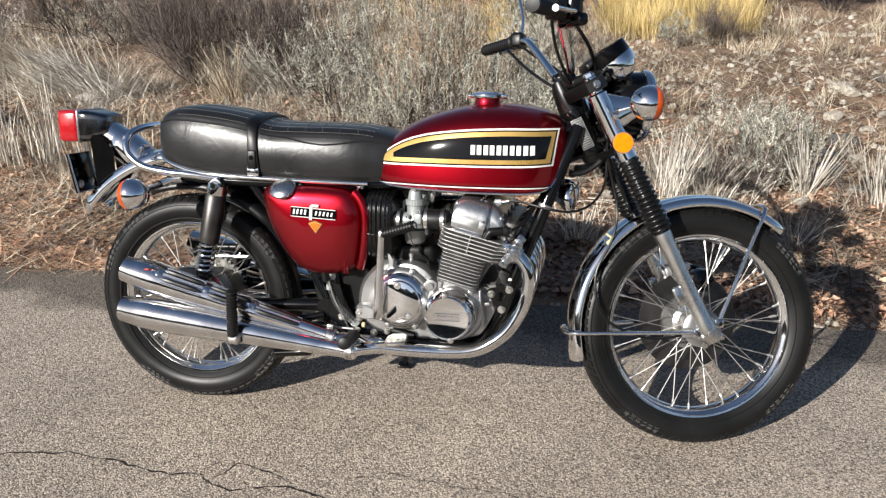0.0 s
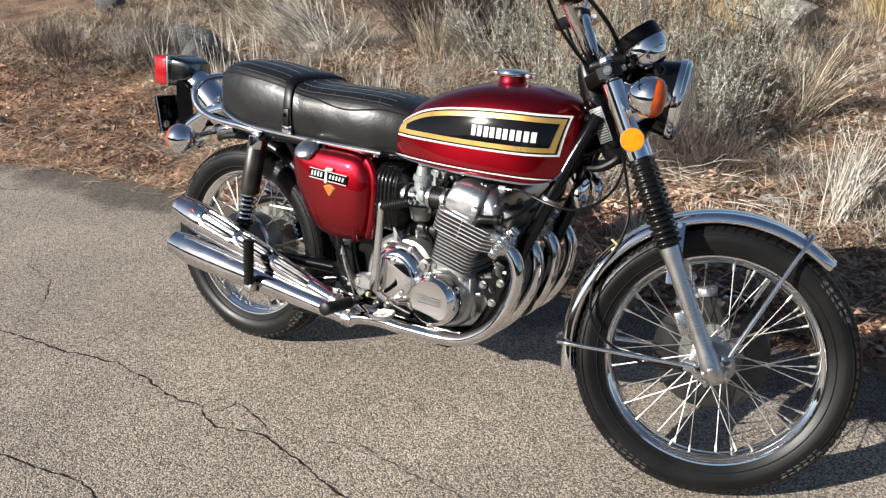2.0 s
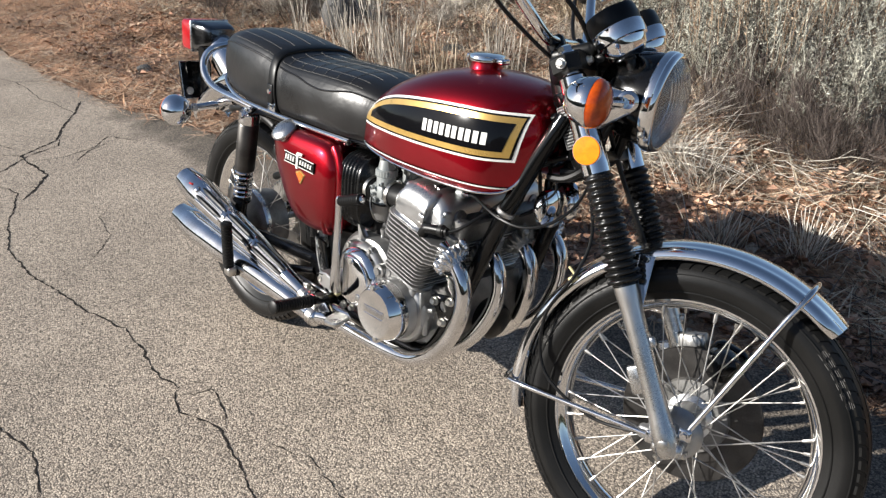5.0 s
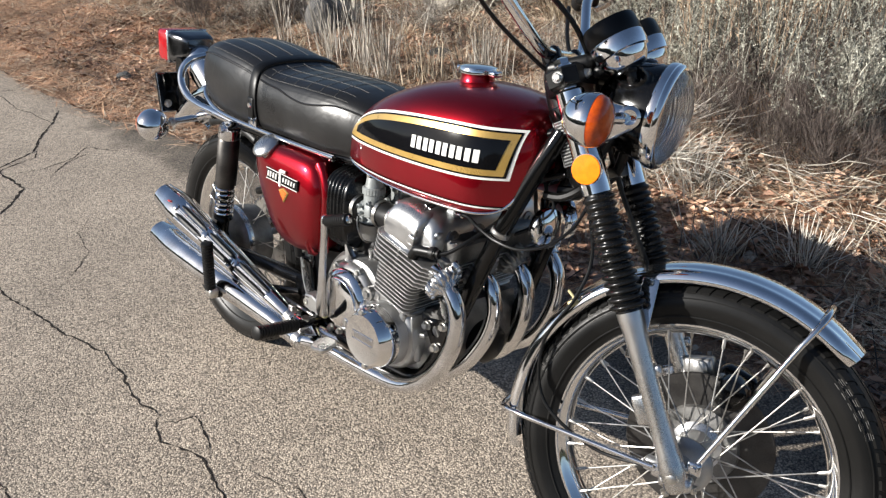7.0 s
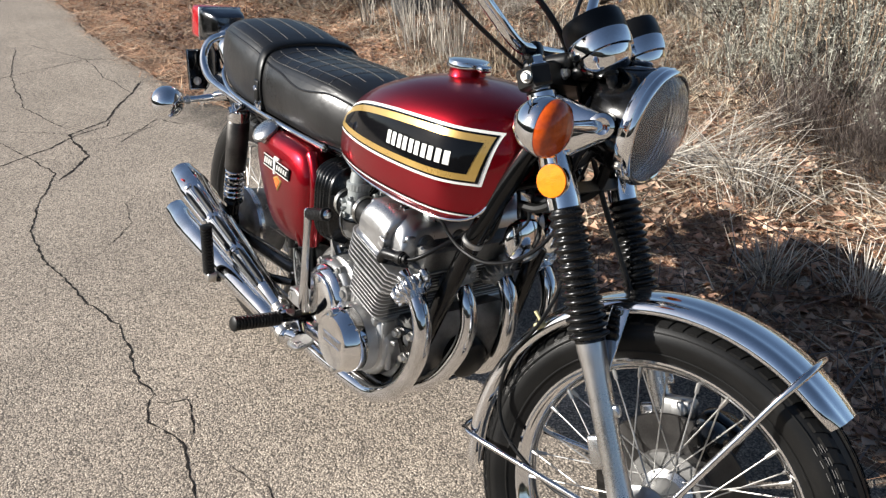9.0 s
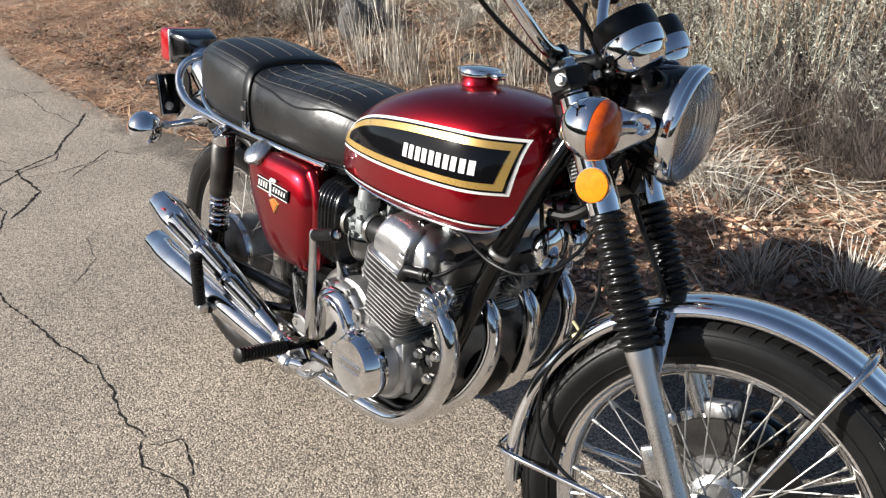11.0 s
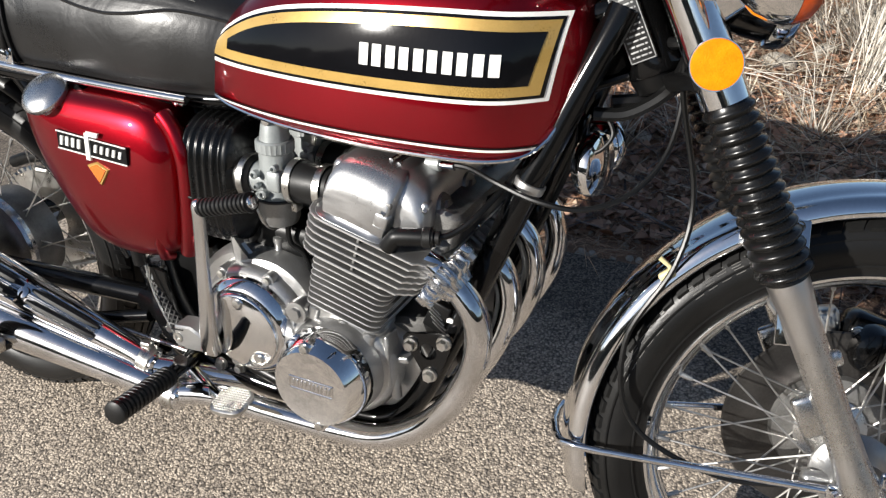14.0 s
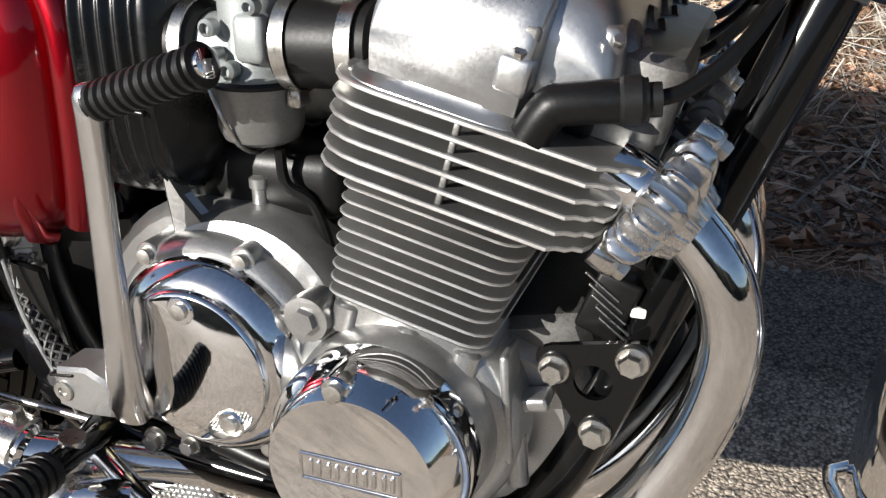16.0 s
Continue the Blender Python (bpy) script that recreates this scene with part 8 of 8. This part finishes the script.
clump("grass_clump", 2.10, 2.16, 90, 0.40, 0.03, PALE_STRAW, "spiky tuft of bleached grass stems", None, (0.05, 0.75), (-0.1, 0.2), 0.006)
clump("grass_clump", 2.42, 2.02, 120, 0.36, 0.06, PALE_STRAW, "spiky tuft of bleached grass stems", None, (0.02, 0.5), (-0.1, 0.3), 0.0055)
clump("grass_clump", 1.02, 3.10, 80, 0.62, 0.05, STRAW, "tall yellow-green tuft of grass", 0.4, (0.1, 0.8), (0.2, 0.9), 0.0045)
clump("grass_clump", 1.44, 1.92, 130, 0.42, 0.06, PALE_STRAW, "pale upright grass stems among stones", 0.7, (0.02, 0.5), (0.0, 0.5), 0.0045)
clump("grass_clump", 0.24, 1.86, 260, 0.30, 0.13, PALE_STRAW, "hanging bleached grass under dead branches", None, (0.4, 1.4), (0.4, 1.3), 0.0045)
clump("grass_clump", 0.44, 1.74, 160, 0.22, 0.10, GREY_STRAW, "small dry grass tuft among leaves", None, (0.2, 1.2), (0.1, 0.7))
clump("grass_clump", 0.76, 1.38, 120, 0.20, 0.045, PALE_STRAW, "small tuft of bleached stiff grass", None, (0.1, 0.8), (-0.1, 0.5), 0.004)
clump("grass_clump", 1.03, 1.48, 130, 0.20, 0.05, PALE_STRAW, "small tuft of bleached stiff grass", None, (0.1, 1.1), (-0.1, 0.6), 0.004)
clump("grass_clump", 1.32, 1.62, 90, 0.22, 0.06, GREY_STRAW, "small tuft of bleached stiff grass", None, (0.1, 1.1), (-0.1, 0.6), 0.004)
clump("grass_clump", 1.95, 1.55, 90, 0.22, 0.05, PALE_STRAW, "small tuft of bleached stiff grass", None, (0.1, 1.0), (-0.1, 0.5), 0.004)


def strands(lines, mat, name):
    """Three-sided tapering stems along lines of (points, radius)."""
    tv, tq, k = [], [], 0
    for pts, rad in lines:
        m = len(pts)
        for i, p in enumerate(pts):
            w = rad * (1 - 0.70 * i / (m - 1))
            tv += [p + np.array([w, 0, 0]), p + np.array([-w * 0.5, w * 0.5, w * 0.7]), p + np.array([-w * 0.5, -w * 0.5, -w * 0.7])]
        for i in range(m - 1):
            for j in range(3):
                a, b = k + i * 3 + j, k + i * 3 + (j + 1) % 3
                tq.append((a, b, b + 3, a + 3))
        k += m * 3
    return np_mesh(name, tv, tq, mat)


def dead_branches(cx, cy, count, length, head, seed, label):
    """A fan of dead pale branches fallen flat, forking towards their tips."""
    r = np.random.default_rng(seed)
    lines = []
    for _ in range(count):
        a, el, L = r.normal(head, 0.42), r.uniform(0.02, 0.55), length * r.uniform(0.55, 1.0)
        p = np.array([r.normal(0, 0.05), r.normal(0, 0.05), r.uniform(0.01, 0.07)])
        pts = [p]
        for i in range(6):
            a, el = a + r.normal(0, 0.13), el + r.normal(-0.04, 0.12)
            p = p + np.array([math.cos(a) * math.cos(el), math.sin(a) * math.cos(el), math.sin(el)]) * L / 6
            p[2] = max(p[2], 0.10 * p[1] + 0.01)
            pts.append(p)
            if i > 1 and r.random() < 0.65:
                b, e, s = a + r.choice((-1, 1)) * r.uniform(0.3, 0.7), el + r.normal(0, 0.3), p
                fork_ = [s]
                for _k in range(3):
                    b, e = b + r.normal(0, 0.12), e + r.normal(0, 0.1)
                    s = s + np.array([math.cos(b) * math.cos(e), math.sin(b) * math.cos(e), math.sin(e)]) * L * r.uniform(0.06, 0.12)
                    fork_.append(s)
                lines.append((fork_, 0.0013))
        lines.append((pts, r.uniform(0.0016, 0.0030)))
    ob = new("fallen_branches", strands(lines, PALE_STRAW, "fallen_branches"))
    ob.location = (cx, cy, rise(cx, cy) - 0.01)
    return tagged(ob, label, "branches", "", "stuff")


dead_branches(-0.04, 1.76, 58, 0.68, 0.72, 3, "fan of bleached dead branches lying flat on the verge")
dead_branches(0.62, 2.02, 9, 0.50, -0.35, 4, "few bleached dead stems lying on the litter")
dead_branches(1.05, 1.86, 8, 0.50, -0.1, 5, "few bleached dead stems lying on the litter")


def shrub_meshes(seed, radius, height, stems, sprigs, per, leaf_mat, wood_mat, leaf=0.013, sprig=0.10, stalks=0, spread=0.26):
    """A shrub: gnarled stems fork from one root and carry upright sprigs set with small narrow leaves, and thin seed stalks above."""
    r = np.random.default_rng(seed)
    lines, nodes = [], []

    def grow(p, d, length, rad, level):
        pts = [p]
        for i in range(5):
            d = d + r.normal(0, 0.20, 3) + np.array([0, 0, 0.06])
            d = d / np.linalg.norm(d)
            p = p + d * length / 5
            pts.append(p)
            if level < 2 and i > 0 and r.random() < 0.85:
                e = d + r.normal(0, 0.50, 3)
                grow(p, e / np.linalg.norm(e), length * r.uniform(0.35, 0.62), rad * 0.55, level + 1)
            if level > 0 or i > 2:
                nodes.append((p, d))
        lines.append((pts, rad))

    for _ in range(stems):
        a, s = r.uniform(0, 6.28), r.uniform(0.10, 1.0) ** 0.7
        d = np.array([math.cos(a) * s * radius, math.sin(a) * s * radius, height * r.uniform(0.50, 0.85)])
        L = np.linalg.norm(d) * r.uniform(0.70, 0.95)
        grow(np.array([math.cos(a) * 0.04, math.sin(a) * 0.04, -0.02]), d / np.linalg.norm(d), L, r.uniform(0.004, 0.009), 0)
    wood = strands(lines, wood_mat, "stem_tangle")
    pick = r.integers(0, len(nodes), sprigs)
    P = np.array([nodes[i][0] for i in pick]) + r.normal(0, 0.012, (sprigs, 3))
    D = np.array([nodes[i][1] for i in pick]) * 0.6 + np.array([0, 0, 0.75]) + r.normal(0, spread, (sprigs, 3))
    D /= np.linalg.norm(D, axis=1)[:, None]
    L = sprig * r.uniform(0.45, 1.35, sprigs)
    S = np.cross(D, r.normal(0, 1, (sprigs, 3)))
    S /= np.linalg.norm(S, axis=1)[:, None]
    w = 0.0011
    mid = P + D * (L * 0.5)[:, None] + r.normal(0, 0.006, (sprigs, 3))
    tip = P + D * L[:, None] + r.normal(0, 0.008, (sprigs, 3))
    V = np.stack([P - S * w, P + S * w, mid + S * w, mid - S * w, tip + S * w * 0.5, tip - S * w * 0.5], 1).reshape(-1, 3)
    i6 = np.arange(sprigs)[:, None] * 6
    parts = [(V, np.concatenate([i6 + np.array([[0, 1, 2, 3]]), i6 + np.array([[3, 2, 4, 5]])]))]
    if per:
        k = sprigs * per
        j = np.repeat(np.arange(sprigs), per)
        t = r.uniform(0.15, 1.0, k)[:, None]
        B = P[j] * (1 - t) ** 2 + mid[j] * 2 * t * (1 - t) + tip[j] * t ** 2
        R = r.normal(0, 1, (k, 3))
        G = D[j] * 0.75 + R / np.linalg.norm(R, axis=1)[:, None] * 0.75
        G /= np.linalg.norm(G, axis=1)[:, None]
        H = np.cross(G, r.normal(0, 1, (k, 3)))
        H /= np.linalg.norm(H, axis=1)[:, None]
        l = leaf * r.uniform(0.6, 1.4, k)[:, None]
        V = np.stack([B, B + G * l * 0.6 + H * l * 0.15, B + G * l, B + G * l * 0.6 - H * l * 0.15], 1).reshape(-1, 3)
        parts.append((V, np.arange(k * 4).reshape(-1, 4)))
    v, q = join(parts)
    foliage = np_mesh("foliage", v, q, leaf_mat)
    seeds = None
    if stalks:
        top = [nd for nd in nodes if nd[0][2] > height * 0.40]
        lines, fv = [], []
        for _ in range(stalks):
            p, d = top[r.integers(0, len(top))]
            d = np.array([0, 0, 1.0]) + r.normal(0, 0.13, 3)
            L = height * r.uniform(0.35, 0.75)
            pts = [p + d * L * s + r.normal(0, 0.004, 3) for s in (0, 0.33, 0.66, 1.0)]
            lines.append((pts, 0.0016))
            for _k in range(12):
                s = r.uniform(0.45, 1.0)
                b = p + d * L * s
                g, h = r.normal(0, 0.004, 3), r.normal(0, 0.0018, 3)
                fv += [b, b + g * 0.6 + h, b + g * 1.6 + np.array([0, 0, 0.006]), b + g * 0.6 - h]
        st_ = strands(lines, SAGE_DRY, "seed_stalk")
        sv = np.empty(len(st_.vertices) * 3, np.float32)
        st_.vertices.foreach_get("co", sv)
        sq = np.array([p.vertices[:] for p in st_.polygons])
        v, q = join([(sv.reshape(-1, 3), sq), (np.array(fv), np.arange(len(fv)).reshape(-1, 4))])
        seeds = np_mesh("seed_stalk", v, q, SAGE_DRY)
    return wood, foliage, seeds


KINDS = {
    # sage stems are coloured dark for the shade inside the bush
    "sage": [shrub_meshes(s, 0.42, 0.52, 15, 430, 17, SAGE, TWIG_DARK) for s in (1, 2, 3)],
    "seedy": [shrub_meshes(s, 0.34, 0.60, 15, 380, 15, SAGE, TWIG_DARK, 0.013, 0.11, 70) for s in (4, 5)],
    "bare": [shrub_meshes(s, 0.50, 0.62, 22, 2000, 0, TWIG_DARK, TWIG_DARK, 0, 0.17, 0, 0.34) for s in (6, 7)],
    "grey": [shrub_meshes(s, 0.40, 0.42, 18, 700, 4, GREY_STRAW, TWIG, 0.018, 0.12) for s in (8, 9)],
    "young": [shrub_meshes(s, 0.20, 0.44, 7, 150, 22, SAGE, TWIG, 0.014, 0.12, 0, 0.16) for s in (10, 11)]}
NAMES = {"sage": ("sagebrush", "grey-green sagebrush with small leaves on the bank"), "seedy": ("sagebrush", "tall sagebrush with brown dry seed stalks"),
         "bare": ("bare_shrub", "dark leafless shrub of tangled twigs"), "grey": ("dry_shrub", "grey dried-out shrub with stiff stems"),
         "young": ("sagebrush", "small pale sagebrush with upright leafy sprigs")}


def shrub(kind, x, y, size, turn, i=0):
    wood, foliage, seeds = KINDS[kind][i % len(KINDS[kind])]
    nm, label = NAMES[kind]
    ob = new(nm)
    ob.matrix_basis = Matrix.Translation((x, y, rise(x, y) - 0.02)) @ Matrix.Rotation(turn, 4, "Z") @ Matrix.Diagonal((size, size, size * (0.9 + 0.2 * ((turn * 7) % 1)), 1))
    tagged(ob, label, "shrub", "shrubs on the bank")
    tagged(part("stem_tangle", wood, None, ob), kind="stuff")
    tagged(part("foliage", foliage, None, ob), kind="stuff")
    if seeds:
        tagged(part("seed_stalk", seeds, None, ob, "brown dry seed stalks"), kind="stuff")


for i, (kind, x, y, s) in enumerate((
        ("sage", -0.66, 3.15, 1.10), ("sage", -0.22, 3.20, 1.05), ("seedy", -0.45, 3.50, 1.10), ("bare", -2.10, 3.85, 1.20), ("bare", -1.62, 4.05, 1.15), ("bare", -2.55, 4.25, 1.1), ("sage", -1.05, 3.75, 0.9),
        ("seedy", 0.02, 2.52, 1.10), ("seedy", 0.34, 2.62, 1.05), ("sage", -0.28, 2.62, 0.85), ("seedy", 0.10, 2.95, 1.15), ("young", 0.57, 2.46, 0.95), ("young", 0.75, 2.38, 1.0), ("bare", 0.42, 2.30, 0.58), ("bare", 0.62, 2.20, 0.45), ("bare", 0.82, 2.16, 0.38), ("bare", 0.24, 2.22, 0.45), ("bare", 1.80, 2.12, 0.36), ("young", 0.66, 2.62, 0.9),
        ("young", 1.90, 2.24, 1.05), ("young", 1.74, 2.28, 1.0), ("young", 2.02, 2.32, 0.85), ("grey", 1.52, 2.22, 0.42), ("grey", 1.95, 2.95, 0.45),
        ("bare", -4.30, 2.10, 0.55), ("grey", -3.75, 2.36, 0.75), ("bare", -3.62, 2.42, 0.5), ("grey", -3.9, 2.6, 0.6), ("grey", -1.05, 2.60, 0.55), ("grey", -2.35, 2.75, 0.55), ("sage", 0.55, 3.30, 0.95), ("seedy", -0.15, 3.95, 1.15), ("sage", 0.45, 4.15, 1.1), ("sage", -0.7, 4.4, 1.2),
        ("grey", -4.3, 4.1, 1.1), ("sage", -3.5, 5.0, 1.2), ("sage", -5.2, 4.4, 1.2), ("bare", -4.2, 5.3, 1.2), ("grey", -1.6, 5.0, 1.2), ("sage", -0.9, 5.5, 1.3), ("sage", 0.2, 5.5, 1.2), ("sage", 1.50, 5.15, 0.62), ("bare", 1.86, 5.25, 0.50),
        ("sage", -2.7, 5.8, 1.3), ("sage", -5.9, 5.6, 1.3), ("seedy", -1.6, 6.2, 1.3), ("seedy", 0.9, 6.6, 1.2), ("bare", 3.0, 6.6, 1.1), ("bare", 2.4, 6.9, 1.0), ("sage", 4.4, 3.2, 0.9), ("sage", 4.6, 5.6, 1.1), ("grey", 3.9, 4.6, 0.8))):
    shrub(kind, x, y, s, 1.7 * i + 0.3, i)


def rock(x, y, r, flat, mat, label, seed):
    b = bmesh.new()
    bmesh.ops.create_icosphere(b, subdivisions=3, radius=1.0)
    rnd = random.Random(seed)
    off = Vector((rnd.uniform(0, 50), rnd.uniform(0, 50), rnd.uniform(0, 50)))
    planes = [(Vector((rnd.gauss(0, 1), rnd.gauss(0, 1), rnd.gauss(0, 1))).normalized(), rnd.uniform(0.55, 0.9)) for _ in range(9)]
    for v in b.verts:
        for nrm, d in planes:
            k = v.co.dot(nrm) - d
            if k > 0:
                v.co -= nrm * k
        v.co *= 1 + 0.10 * noise.noise(v.co * 2.5 + off)
        v.co.z *= flat
    me = bpy.data.meshes.new("rock")
    b.to_mesh(me)
    b.free()
    me.materials.append(mat)
    me.polygons.foreach_set("use_smooth", [True] * len(me.polygons))
    me.set_sharp_from_angle(angle=radians(28))
    ob = new("rock", me)
    ob.matrix_basis = Matrix.Translation((x, y, rise(x, y) - 0.012 + r * flat * 0.35)) @ Matrix.Rotation(rnd.uniform(0, 6), 4, "Z") @ Matrix.Diagonal((r, r * rnd.uniform(0.6, 0.9), r, 1))
    return tagged(ob, label, "rock", "stones on the bank")


PALE, FLAT, GREY = "pale angular stone lying on the soil", "flat pale stone on the bank", "grey stone half sunk in the soil"
for i, (x, y, r, f, mt, lb) in enumerate((
        (2.60, 3.95, 0.135, 0.4, ROCK, FLAT), (2.44, 3.42, 0.075, 0.6, ROCK, PALE), (2.60, 3.22, 0.065, 0.4, ROCK, PALE), (2.40, 3.00, 0.095, 0.5, ROCK_GREY, GREY), (2.30, 2.72, 0.060, 0.6, ROCK, PALE), (2.42, 2.70, 0.070, 0.4, ROCK, FLAT),
        (2.28, 2.52, 0.090, 0.5, ROCK_GREY, GREY), (2.48, 2.36, 0.070, 0.5, ROCK_GREY, GREY), (2.34, 2.20, 0.065, 0.5, ROCK, "reddish pale stone by the grass"), (2.05, 2.04, 0.055, 0.5, ROCK, "reddish pale stone by the grass"), (1.85, 3.05, 0.060, 0.4, ROCK, FLAT),
        (1.70, 3.22, 0.045, 0.5, ROCK, PALE), (2.05, 3.6, 0.04, 0.5, ROCK, PALE), (2.75, 3.55, 0.05, 0.4, ROCK, PALE), (0.92, 2.80, 0.055, 0.6, ROCK, PALE), (1.15, 2.02, 0.065, 0.6, ROCK, PALE), (1.28, 2.13, 0.055, 0.6, ROCK, "reddish pale stone by the grass"),
        (1.28, 1.80, 0.050, 0.5, ROCK, PALE), (0.78, 2.66, 0.130, 0.35, ROCK_GREY, "flat grey stone behind the sagebrush"), (0.98, 2.55, 0.08, 0.4, ROCK_GREY, GREY), (0.39, 5.20, 0.36, 0.6, ROCK, "large pale boulder up the bank"),
        (-6.1, 3.85, 0.20, 0.7, ROCK_GREY, "rounded grey boulder in dry grass"), (-3.12, 2.52, 0.22, 0.85, ROCK_GREY, "dark grey boulder behind grass stems"), (-3.56, 2.76, 0.25, 0.75, ROCK_LICHEN, "pale grey boulder patched with lichen"),
        (-3.52, 1.08, 0.095, 0.45, ROCK_GREY, "small flat grey stone in pine needles"), (-2.75, 3.35, 0.11, 0.45, ROCK, FLAT), (-2.74, 3.68, 0.09, 0.4, ROCK, FLAT), (-2.6, 0.98, 0.05, 0.4, ROCK, "small stone at the road edge"),
        (1.15, 1.55, 0.035, 0.5, ROCK, "small pale stone among leaves"), (0.86, 1.42, 0.045, 0.5, ROCK, "small pale stone among leaves"), (0.92, 1.22, 0.03, 0.5, ROCK_GREY, "small grey stone among leaves"),
        (-1.2, 2.3, 0.07, 0.5, ROCK, "pale stone in the litter"), (-1.9, 2.5, 0.08, 0.45, ROCK_GREY, "grey stone in the litter"), (2.9, 4.3, 0.12, 0.3, ROCK_GREY, "flat grey stone up the bank"))):
    rock(x, y, r, f, mt, lb, 100 + i)
peb = Geo()
rnd = random.Random(11)
for i in range(2100):
    x, y = rnd.uniform(-5, 3.6), 0.84 + 3.4 * rnd.random() ** (1.6 if i % 2 else 5.0)
    r = rnd.uniform(0.004, 0.018)
    if i >= 1300:
        x, y, r = rnd.uniform(1.0, 3.6), rnd.uniform(2.2, 6.4), rnd.uniform(0.008, 0.034)
    z = rise(x, y) - 0.012 + r * 0.2
    a = rnd.uniform(0, 6.28)
    ring = [(x + r * math.cos(a + k * 1.047) * rnd.uniform(0.7, 1.1), y + r * math.sin(a + k * 1.047) * rnd.uniform(0.7, 1.1), z) for k in range(6)]
    top = [(x + (p[0] - x) * 0.55, y + (p[1] - y) * 0.55, z + r * rnd.uniform(0.35, 0.7)) for p in ring]
    bot = [(p[0], p[1], z - r * 0.6) for p in ring]
    peb.loft([bot, ring, top])
tagged(new("pebbles", mesh_of("pebbles", peb, ROCK, 30)), "scattered pale pebbles on the verge", "pebbles", "", "stuff")
